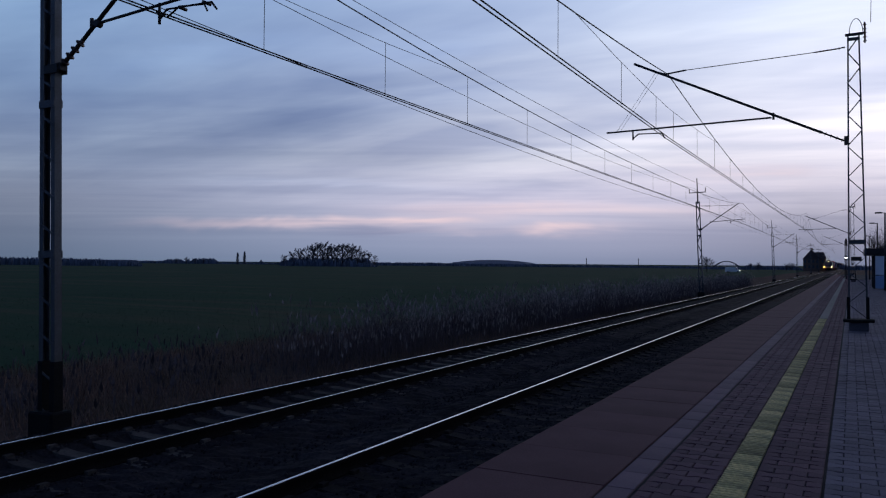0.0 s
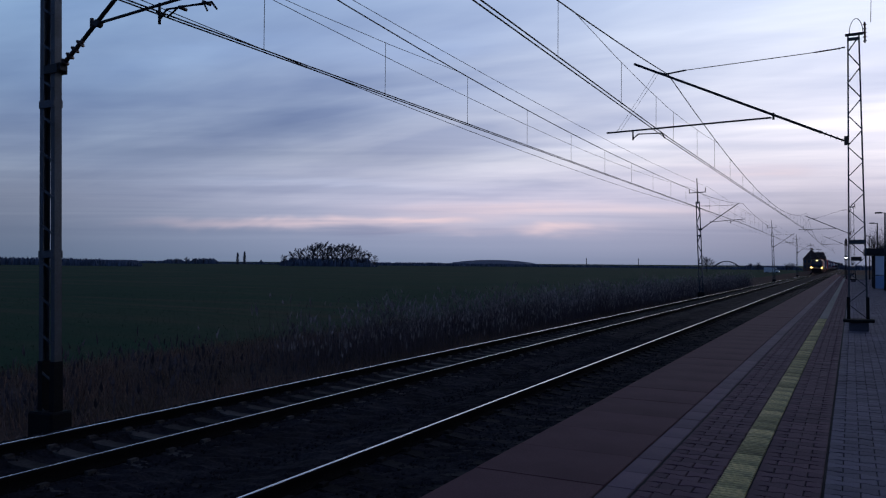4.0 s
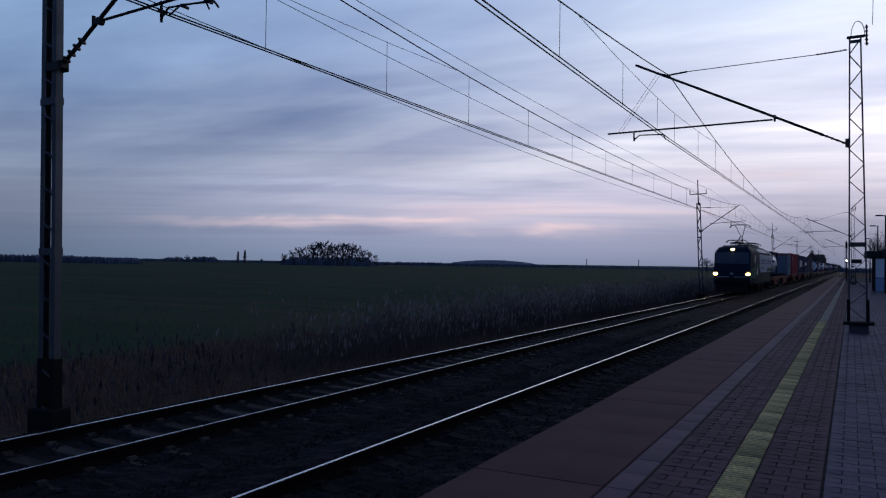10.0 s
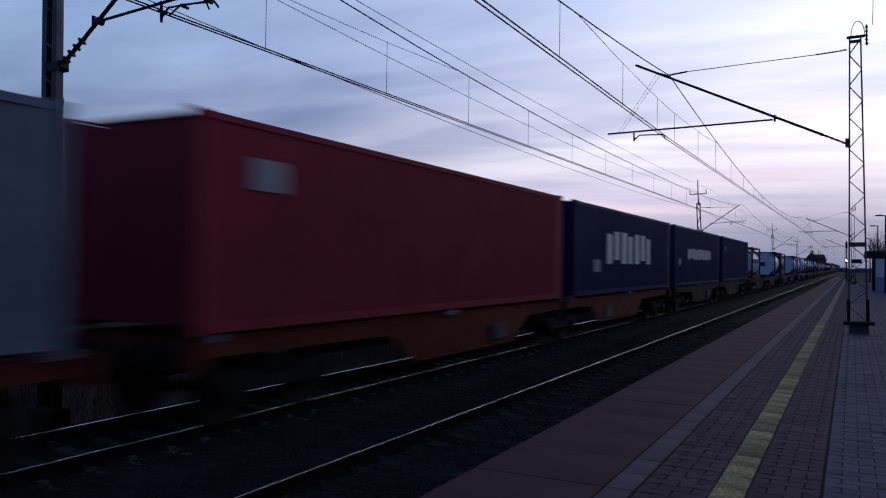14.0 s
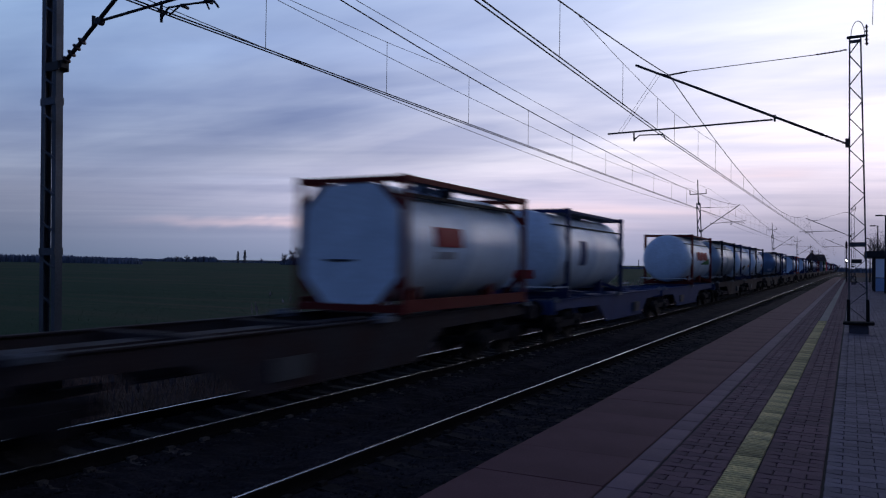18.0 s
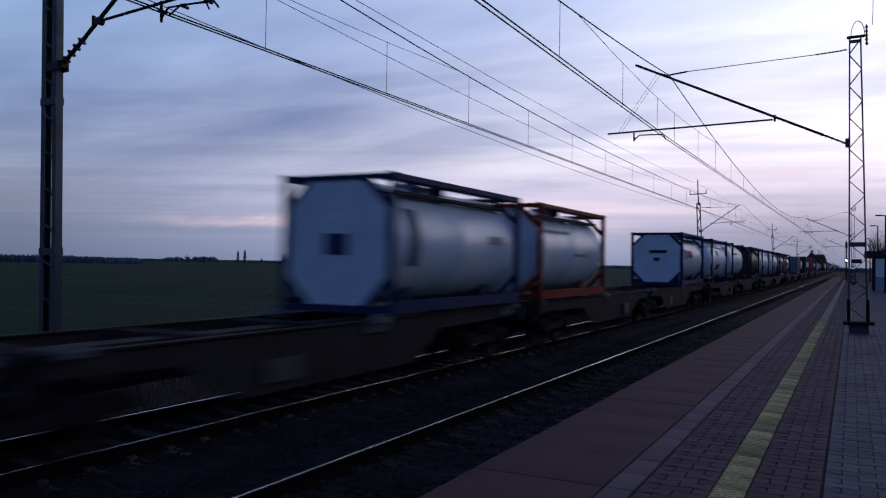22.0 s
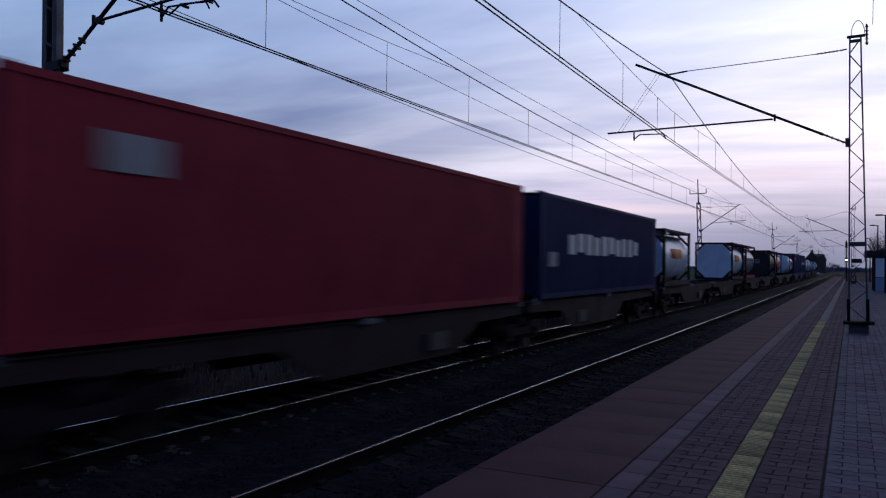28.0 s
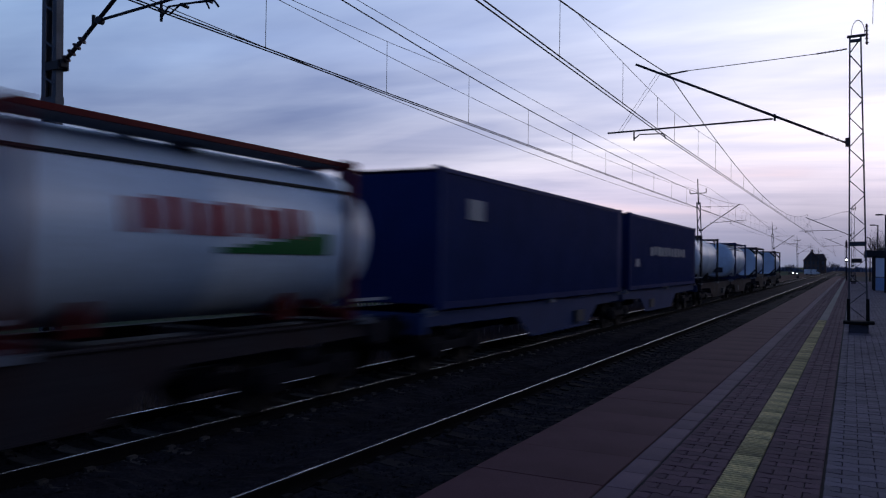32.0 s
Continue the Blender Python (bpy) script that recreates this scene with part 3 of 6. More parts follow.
def right_mast(y, full):
    """Platform mast: slender lattice, long bracket over the near track."""
    m = thing("platform_line_mast", "slim lattice mast on a concrete plinth on the platform", "mast", "line masts on the platform", at=(0.17, y, 0))
    m.rotation_euler = (0, radians(-0.8), 0)
    bm = BM()
    box(bm, -.22, .24, -.16, .22, PLAT_Z - .03, .79)
    part("plinth", bm, M_PLINTH, m, "low concrete plinth", bevel=.02)
    bm = BM()
    box(bm, -.36, .38, -.28, .28, .79, .87)
    part("plinth_cap", bm, M_TAR, m, "dark tarred cap", bevel=.02)
    lattice(m, .47, .30, .84, 8.42, .09, .42, .017, .04, False)
    for s in (-1, 1):
        bm = BM()
        box(bm, s * .225 - .04, s * .225 + .04, -.06, .06, .86, 1.45)
        part("tar_coating", bm, M_TAR, m)
    bm = BM()
    box(bm, -.185, .185, -.075, -.055, 2.85, 2.97)
    part("number_plate_blank", bm, M_MAST, m)
    bm = BM()
    box(bm, -.14, .10, -.12, .12, 2.41, 2.52)
    part("mast_box", bm, M_STEEL, m, "small dark equipment box")
    bm = BM()
    bar(bm, (-.2, 0, 8.46), (.24, 0, 8.46), .08, .06)
    part("cap", bm, M_STEEL, m)
    bm = BM()
    pts = [(-.1 + .33 * (1 - math.cos(a)) / 2, 0, 8.46 + .42 * math.sin(a)) for a in [math.pi * k / 10 for k in range(11)]]
    for a, b in zip(pts, pts[1:]):
        tube(bm, a, b, .01, 6)
    part("jumper_loop", bm, M_WIRE, m)
    bm = BM()
    insulator(bm, (.27, 0, 8.2), (.27, 0, 8.75), .05, 5)
    part("pin_insulator", bm, M_INSUL, m)
    kx, kz = (1.0, 1.0) if full else (.75, .72)      # the farther masts bear a smaller bracket

    def at(x, z):
        return Vector((-.24 + (x + .24) * kx, 0, 5.62 + (z - 5.62) * kz))
    tip = at(-5.86, 8.40)
    foot = at(-.24, 5.62)
    d = (tip - foot).normalized()
    bm = BM()
    box(bm, foot.x - .02, foot.x + .1, -.1, .1, 5.52, 5.74)
    insulator(bm, foot, foot + d * .75, .052, 5)
    part("rod_insulator", bm, M_INSUL, m)
    bm = BM()
    tube(bm, foot + d * .6, tip, .036, 10)
    part("bracket_tube", bm, M_STEEL, m)
    bk = foot + d * 5.55 * kx
    bm = BM()
    tube(bm, (-.2, 0, 8.14), (-.3, 0, 8.14), .02, 6)
    insulator(bm, (-.3, 0, 8.13), (-.95, 0, 8.10), .036, 7)
    part("tie_insulator", bm, M_INSUL, m)
    bm = BM()
    tube(bm, (-.95, 0, 8.10), at(-4.35, 8.03), .011, 6)
    tube(bm, at(-4.35, 8.03), at(-4.95, 7.98), .024, 6)
    tube(bm, at(-4.95, 7.98), bk, .03, 6)
    part("tie_rod", bm, M_STEEL, m)
    bm = BM()
    tube(bm, at(-2.05, 6.42), at(-6.72, 6.38), .026, 8)
    tube(bm, at(-2.0, 6.36), at(-2.0, 6.55), .03, 8)
    part("steady_tube", bm, M_STEEL, m)
    bm = BM()
    tube(bm, bk, at(-6.4, 6.4), .005, 5)
    tube(bm, bk + Vector((.12, 0, 0)), at(-6.3, 6.4), .005, 5)
    part("stay_wire", bm, M_WIRE, m)
    bm = BM()
    tube(bm, at(-5.92, 6.4), at(-5.92, 6.1), .024, 8)
    tube(bm, at(-5.92, 6.14), at(-5.75, 6.27), .018, 8)
    tube(bm, at(-5.75, 6.27), at(-5.05, 6.24), .018, 8)
    tube(bm, at(-5.05, 6.24), at(-4.98, 6.08), .018, 8)
    part("registration_arm", bm, M_STEEL, m)
    return m


RIGHT_Y = [23.46, 92.0, 158.0]
for k, yy in enumerate(RIGHT_Y):
    right_mast(yy, k == 0)


def wire_curve(name, pts, r, label, parent=None, group="overhead wires"):
    cu = bpy.data.curves.new(name, "CURVE")
    cu.dimensions, cu.bevel_depth, cu.bevel_resolution = "3D", r, 2
    sp = cu.splines.new("POLY")
    sp.points.add(len(pts) - 1)
    for p, q in zip(sp.points, pts):
        p.co = (*q, 1)
    cu.materials.append(M_WIRE)
    ob = new(name, cu)
    if parent:
        ob.parent = parent
        return ob
    return tagged(ob, label, "wire", group)


def overhead(xc, supports, stag, zc, z_sup, z_mid, label, stitch, first, shift=0.0, power=2.6):
    """Contact wires, messenger, stitch wires and droppers over one track."""
    line = thing("overhead_line", label, "overhead line", "overhead lines")
    def x_at(y):
        for k in range(len(supports) - 1):
            if supports[k] <= y <= supports[k + 1]:
                t = (y - supports[k]) / (supports[k + 1] - supports[k])
                return stag[k] + (stag[k + 1] - stag[k]) * t
        return stag[-1]
    def z_mess(y):
        for k in range(len(supports) - 1):
            if supports[k] <= y <= supports[k + 1]:
                t = (y - supports[k]) / (supports[k + 1] - supports[k])
                return z_mid + (z_sup - z_mid) * abs(2 * t - 1) ** power
        return z_sup
    ys = [supports[0] + (supports[-1] - supports[0]) * k / 160 for k in range(161)]
    for s in (-.05, .05):
        wire_curve("contact_wire", [(x_at(y) + s, y, zc) for y in supports], .0125, "", line)
    wire_curve("messenger_wire", [(x_at(y), y, z_mess(y)) for y in sorted(ys + supports)], .0135, "", line)
    for k, s in enumerate(supports):
        reach = 9.0
        if s - reach < supports[0] or s + reach > supports[-1]:
            continue
        zs = z_mess(s + reach) - .02
        st = [(x_at(s + q), s + q, zs - .22 * (1 - (q / reach) ** 2)) for q in (-9, -6, -3, 0, 3, 6, 9)]
        wire_curve("stitch_wire", st, .006, "", line)
        for q in stitch:
            z = zs - .22 * (1 - (q / reach) ** 2)
            wire_curve("dropper", [(x_at(s + q), s + q, zc), (x_at(s + q), s + q, z)], .0055, "", line)
    for a, b in zip(supports, supports[1:]):
        n = int((b - a - 2 * first) / 4.1 + .5)
        for k in range(n + 1):
            y = a + first + shift + (b - a - 2 * first) * k / n
            if y < 100:
                wire_curve("dropper", [(x_at(y), y, zc), (x_at(y), y, z_mess(y))], .0055, "", line)


fs = [-56.0] + LEFT_Y
overhead(FAR_X, fs, [FAR_X + (-.25 if k % 2 else .25) for k in range(len(fs))], 5.86, 7.62, 6.76, "twin contact wires hung from a messenger over the far track", (-5.0, -1.1, 1.9, 5.75), 9.3, .42)
ns = [-43.0] + RIGHT_Y + [225.0, 292.0]
overhead(NEAR_X, ns, [NEAR_X + (-.3 if k % 2 else .25) for k in range(len(ns))], 6.0, 7.9, 6.25, "twin contact wires hung from a messenger over the platform track", (-5.45, -1.65, .75, 4.7), 9.2, -.8, 2.0)


def sagging(name, x, z, sag, r, label, first=0.0):
    """A wire from mast to mast; first: how much lower it is tied at the nearest mast."""
    ys = [-56.0] + LEFT_Y
    pts = []
    for a, b in zip(ys, ys[1:]):
        for k in range(12):
            t = k / 12
            low = first * (t if b == LEFT_Y[0] else 1 - t if a == LEFT_Y[0] else 0)
            pts.append((x, a + (b - a) * t, z - low - sag * 4 * t * (1 - t)))
    wire_curve(name, pts, r, label)


sagging("feeder_wire", -12.55, 9.12, .75, .009, "thin bare feeder wire on mast crossarms", .18)
sagging("feeder_wire", -11.2, 9.12, .45, .009, "thin bare feeder wire on mast crossarms")
sagging("earth_wire", -11.95, 7.28, .45, .010, "dark earth wire running from mast to mast")
wire_curve("hanging_cable", [(.46, 23.5, 8.75), (.47, 23.0, 9.9), (.48, 22.4, 11.5)], .008, "dark cable rising from the platform mast")

# ---- the train ----
DECK = 1.30
TALL = 2.63
WIDE = 1.275                             # half the width of the pallet-wide units
TRAIN = []                               # (thing, distance behind the train's zero, height)


def coupled(ob, u, z=0.0):
    ob.location = (FAR_X, u, z)
    TRAIN.append((ob, u, z))
    return ob


MESH = {}
M_PANEL = mat("dull_panel_paint", (.065, .070, .080), .7, var=.3, grain=20)


def shared(key, build, material):
    if key not in MESH:
        bm = BM()
        build(bm)
        MESH[key] = to_mesh(key, bm, material)
    return MESH[key]


def wheel_mesh(bm):
    prof = [(-.07, .0), (-.07, .09), (-.03, .12), (-.02, .36), (-.065, .40), (-.065, .455), (.045, .46), (.055, .49), (.07, .49), (.07, .40), (.02, .36), (.03, .12), (.07, .09), (.07, 0)]
    lathe(bm, prof, seg=24)
    bmesh.ops.rotate(bm, verts=bm.verts, cent=(0, 0, 0), matrix=Matrix.Rotation(radians(90), 3, "Z"))


def bogie_side(bm):
    prism(bm, [(-1.25, .50), (-1.2, .72), (-.55, .74), (-.4, .62), (.4, .62), (.55, .74), (1.2, .72), (1.25, .50), (.9, .36), (.5, .44), (-.5, .44), (-.9, .36)], -.07, .07)
    for y in (-.9, .9):
        box(bm, -.13, .13, y - .17, y + .17, .34, .62)
    for y in (-.12, .12, 0):
        tube(bm, (0, y, .60), (0, y, .86), .07, 10)


def bogie(parent, y, base=1.8):
    bg = hang("bogie", shared("bolster", lambda bm: (box(bm, -1.0, 1.0, -.25, .25, .55, .86), tube(bm, (0, 0, .85), (0, 0, 1.0), .22, 16)), M_UNDER), parent, (0, y, 0))
    for s in (-1, 1):
        hang("bogie_frame", shared("bogie_frame", bogie_side, M_UNDER), bg, (s * 1.02, 0, 0))
        for q in (-base / 2, base / 2):
            hang("wheel", shared("wheel", wheel_mesh, M_WHEEL), bg, (s * .76, q, .46)).rotation_euler = (0, 0, 0 if s < 0 else math.pi)
    for q in (-base / 2, base / 2):
        hang("axle", shared("axle", lambda bm: tube(bm, (-.75, 0, 0), (.75, 0, 0), .08, 10), M_UNDER), bg, (0, q, .46))
    return bg


def deck_half(parent, y0, y1, belly, paint, tag):
    """One skeleton deck from y0 to y1: fish-bellied side beams, cross beams, stakes."""
    c = (belly[0] + belly[1]) / 2
    pts = [(y0, .98), (y0, DECK - .05), (y1, DECK - .05), (y1, .98), (belly[1] + 1.0, .93), (belly[1], .38), (belly[0], .38), (belly[0] - 1.0, .93)]
    for s in (-1, 1):
        x = s * 1.12
        key = "side_beam %s %.2f %.2f %.2f" % (tag, y1 - y0, belly[0] - y0, belly[1] - y0)
        me = shared(key, lambda bm: (prism(bm, [(y - y0, z) for y, z in pts], -.012, .012),
                                     box(bm, -.10, .06, 0, y1 - y0, DECK - .07, DECK - .045),
                                     box(bm, -.05, .05, belly[0] - y0, belly[1] - y0, .355, .385),
                                     [box(bm, -.045, .0, q - y0 - .015, q - y0 + .015, .40, DECK - .07) for q in (belly[0] + .3, c - .8, c + .8, belly[1] - .3)]), paint)
        b = hang("side_beam", me, parent, (x, y0, 0))
        if s > 0:
            b.rotation_euler = (0, 0, 0)
    n = 6
    for k in range(n):
        y = y0 + .25 + (y1 - y0 - .5) * k / (n - 1)
        hang("cross_beam", shared("cross_beam " + tag, lambda bm: (box(bm, -1.1, 1.1, -.09, .09, DECK - .22, DECK - .06), box(bm, -1.1, 1.1, -.015, .015, DECK - .40, DECK - .22)), paint), parent, (0, y, 0))
    me = shared("centre_sill %s %.2f" % (tag, y1 - y0), lambda bm: (box(bm, -.22, .22, 0, y1 - y0, DECK - .30, DECK - .12)), paint)
    hang("centre_sill", me, parent, (0, y0, 0))
    for y in (y0 + .3, (y0 + y1) / 2 - .1, (y0 + y1) / 2 + .1, y1 - .3):
        for s in (-1, 1):
            hang("container_spigot", shared("spigot", lambda bm: (box(bm, -.10, .10, -.11, .11, -.10, 0), box(bm, -.04, .04, -.06, .06, 0, .05)), F_GREY), parent, (s * 1.16, y, DECK - .005))


def wagon(u, length, paint, label, tag, hazard=()):
    w = thing("container_wagon", label, "freight wagon", "wagons of the train")
    b0, b1, b2 = 2.35, length / 2, length - 2.35
    bc = ((b0 + b1) / 2 + .15, (b1 + b2) / 2 - .15)
    hb = 2.5 if length > 24 else 2.0
    deck_half(w, .65, b1 - .25, (bc[0] - hb, bc[0] + hb), paint, tag)
    deck_half(w, b1 + .25, length - .65, (bc[1] - hb, bc[1] + hb), paint, tag)
    for y in (b0, b1, b2):
        bogie(w, y)
    for s, y in ((-1, .62), (1, length - .62)):
        hang("headstock", shared("headstock " + tag, lambda bm: (box(bm, -1.28, 1.28, -.09, .09, .86, 1.22)), paint), w, (0, y, 0))
        for x in (-.875, .875):
            hang("buffer", shared("buffer%d" % s, lambda bm: (tube(bm, (0, s * .05, 0), (0, s * .45, 0), .09, 12), tube(bm, (0, s * .45, 0), (0, s * .5, 0), .23, 16)), M_UNDER), w, (x, y, 1.04))
        hang("coupling_hook", shared("hook", lambda bm: box(bm, -.05, .05, -.35, .35, .93, 1.06), M_UNDER), w, (0, y + s * .25, 0))
    hang("brake_box", shared("brake_box", lambda bm: (box(bm, -.06, .06, -.35, .35, .52, .86)), M_PANEL), w, (1.19, bc[0] + 1.4, 0), "dull grey brake rating panel")
    hang("instruction_panel", shared("instruction_panel", lambda bm: (box(bm, -.02, .02, -.4, .4, .50, .84)), M_PANEL), w, (1.16, bc[1] - 1.5, 0), "dull grey instruction panel")
    for y in (b0 + 1.6, b1 + 1.6, b2 - 1.6):
        hang("brake_rigging", shared("rigging", lambda bm: (box(bm, -.9, .9, -.05, .05, .50, .62), box(bm, -.06, .06, -.8, .8, .56, .66), tube(bm, (.5, -.3, .5), (.5, .3, .5), .13, 10)), M_UNDER), w, (0, y, 0))
    for y in (bc[0], bc[1]):
        hang("air_tank", shared("air_tank", lambda bm: tube(bm, (0, -.7, .62), (0, .7, .62), .18, 14), M_UNDER), w, (-.35, y, 0))
    for y in hazard:                      # striped warning plates on the near beam
        hz = hang("warning_plate", shared("warning_plate", lambda bm: box(bm, -.012, .012, -.42, .42, 0, .24), M_UNDER), w, (1.16, y, 1.02), "black and white striped warning plate")
        for k in range(4):
            hang("stripe", shared("warning_stripe", lambda bm: prism(bm, [(-.10, .01), (-.01, .01), (.10, .23), (.01, .23)], .013, .018), F_GREY), hz, (0, -.30 + .2 * k, 0))
    return coupled(w, u)


# colours of containers and tanks
def paint(name, c, rough=.5, **k):
    return mat(name, c, rough + .08, var=k.pop("var", .15), grain=14, stain=k.pop("stain", .9), bump=.08, spec=k.pop("spec", .09), **k)


P_GREY = paint("pale_grey_box", (.145, .19, .265), .55, tint=(.105, .135, .185))
P_RED = paint("oxide_red_box", (.30, .036, .058), .55, spec=.05, tint=(.205, .028, .046))
P_NAVY = paint("navy_box", (.016, .031, .098), .5, spec=.05, tint=(.014, .024, .068))
P_BLUE = paint("blue_box", (.012, .028, .120), .5, spec=.04, tint=(.010, .022, .085))
P_GREEN = paint("green_box", (.008, .058, .028), .5, tint=(.007, .04, .02))
P_TANKW = paint("white_tank", (.58, .70, .84), .27, spec=.45, tint=(.42, .51, .62), var=.15)
P_TANKG = paint("grey_blue_tank", (.22, .30, .40), .27, spec=.5, metal=.3, tint=(.13, .19, .26))
P_TANKB = paint("deep_blue_tank", (.10, .16, .28), .24, spec=.5, metal=.3, tint=(.06, .10, .18))
P_BLACK = paint("black_tank", (.024, .025, .032), .40, spec=.2, tint=(.030, .024, .028))
P_BRNTK = paint("brown_black_tank", (.048, .024, .022), .27, spec=.5, tint=(.05, .03, .02))
P_REDTK = paint("red_tank", (.32, .014, .024), .30, spec=.4, tint=(.22, .014, .018))
F_BLUE = paint("blue_frame", (.016, .030, .10), .55)
F_DARK = paint("dark_frame", (.016, .018, .026), .55)
F_RED = paint("red_frame", (.12, .014, .015), .55)
F_ORNG = paint("orange_red_frame", (.24, .026, .016), .55)
F_GREY = paint("grey_frame", (.16, .18, .22), .55)
L_WHITE = paint("white_marking", (.68, .70, .72), .5)
L_DARK = paint("dark_marking", (.03, .035, .05), .5)
L_BLUE = paint("blue_marking", (.04, .16, .42), .5)
L_NAVY = paint("navy_marking", (.03, .05, .14), .5)
L_RED = paint("red_marking", (.30, .035, .04), .5)
L_GREEN = paint("green_marking", (.02, .13, .04), .5)
L_ORNG = paint("orange_placard", (.55, .20, .03), .5)
L_GREY = paint("grey_marking", (.30, .32, .36), .5)
L_GOLD = paint("gold_marking", (.24, .13, .07), .5)


def plate(parent, name, x, y0, y1, z0, z1, material, label=""):
    bm = BM()
    box(bm, x - .006, x + .006, y0, y1, z0, z1)
    return part(name, bm, material, parent, label)


CAST = lambda bm: box(bm, -.085, .085, -.09, .09, -.06, .06)


def corrugated(bm, length, h, side):
    """A side sheet with pressed ribs, along y, facing x."""
    pitch, n = .278, int((length - .2) / .278)
    y = .1
    pts = [(0, 0)]
    for k in range(n):
        y0 = .1 + k * pitch
        pts += [(y0, 0), (y0 + .07, -.036 * side), (y0 + .14, -.036 * side), (y0 + .21, 0)]
    pts.append((length, 0))
    lo = [bm.verts.new((d, y, 0)) for y, d in pts]
    hi = [bm.verts.new((d, y, h)) for y, d in pts]
    for k in range(len(pts) - 1):
        bm.faces.new((lo[k], lo[k + 1], hi[k + 1], hi[k]))


def pressed(bm, length, pitch, depth, place):
    """A pressed sheet: place(along, depth, across 0..1) gives each point."""
    pts = [(0, 0)]
    n = max(1, int(length / pitch))
    gap = length / n
    for k in range(n):
        pts += [(k * gap + gap * q, d) for q, d in ((.12, 0), (.30, depth), (.70, depth), (.88, 0))]
    pts.append((length, 0))
    a = [bm.verts.new(place(s, d, 0)) for s, d in pts]
    b = [bm.verts.new(place(s, d, 1)) for s, d in pts]
    for k in range(len(pts) - 1):
        bm.faces.new((a[k], a[k + 1], b[k + 1], b[k]))


def box_container(u, length, height, skin, label, marks=(), doors_front=False):
    c = thing("box_container", label, "shipping container", "containers on the train")
    w = WIDE
    for s in (-1, 1):
        key = "side %.2f %.2f %d %s" % (length, height, s, skin.name)
        hang("side_panel", shared(key, lambda bm: corrugated(bm, length - .24, height - .24, s), skin), c, (s * (w - .012), .12, .12))
        for y in (0.075, length - .075):
            hang("corner_post", shared("post %.2f %s" % (height, skin.name), lambda bm: box(bm, -.07, .07, -.075, .075, .1, height - .1), skin), c, (s * (w - .07), y, 0))
            for z in (.06, height - .06):
                hang("corner_casting", shared("casting" + skin.name, CAST, skin), c, (s * (w - .083), y + (.012 if y < 1 else -.012), z))
        hang("bottom_rail", shared("brail %.2f %s" % (length, skin.name), lambda bm: box(bm, -.04, .04, .16, length - .16, .02, .16), skin), c, (s * (w - .038), 0, 0))
        hang("top_rail", shared("trail %.2f %.2f %s" % (length, height, skin.name), lambda bm: box(bm, -.035, .035, .16, length - .16, height - .12, height - .03), skin), c, (s * (w - .034), 0, 0))
    hang("roof", shared("roof %.2f %s" % (length, skin.name), lambda bm: pressed(bm, length - .2, .5, .018, lambda a, d, e: (-1.225 + 2.45 * e, a + .1, -.03 + d)), skin), c, (0, 0, height))
    hang("floor", shared("cfloor %.2f" % length, lambda bm: box(bm, -1.13, 1.13, .1, length - .1, .1, .14), M_UNDER), c)
    hang("end_panel", shared("end %.2f %s" % (height, skin.name), lambda bm: pressed(bm, 2.36, .295, .036, lambda a, d, e: (a - 1.18, -d, .12 + (height - .24) * e)), skin), c, (0, length - .05, 0))
    for k, x in enumerate((-.59, .59)):
        if doors_front:
            d = hang("door", shared("door %.2f %s" % (height, skin.name), lambda bm: pressed(bm, height - .28, .5, .034, lambda a, d, e: (-.58 + 1.16 * e, -d, .14 + a)), skin), c, (x, .05, 0))
            for q in (-.3, .3):
                hang("lock_rod", shared("rod %.2f" % height, lambda bm: tube(bm, (0, 0, .12), (0, 0, height - .12), .018, 8), F_GREY), d, (q, -.045, 0))
        else:
            hang("end_panel", shared("fend %.2f %s" % (height, skin.name), lambda bm: pressed(bm, 1.18, .295, .036, lambda a, d, e: (a - .59, -d, .12 + (height - .24) * e)), skin), c, (x, .07, 0))
    for m in marks:
        name, y0, y1, z0, z1, material = m[:6]
        plate(c, name, w + .004, y0, y1, z0, z1, material, m[6] if len(m) > 6 else "")
    return coupled(c, u, DECK)


def tank_profile(length, r, dome):
    front = [(dome * (1 - math.cos(math.pi / 2 * k / 10)), r * math.sin(math.pi / 2 * k / 10) ** .8) for k in range(11)]
    body = [(y, r * f) for y, f in ((dome + .25, 1), (dome + .26, 1.003), (dome + .32, 1.003), (dome + .33, 1), (length / 2 - .05, 1), (length / 2 - .04, 1.003), (length / 2 + .04, 1.003), (length / 2 + .05, 1),
                                    (length - dome - .33, 1), (length - dome - .32, 1.003), (length - dome - .26, 1.003), (length - dome - .25, 1))]
    back = [(length - y, q) for y, q in front[::-1]]
    return front + body + back


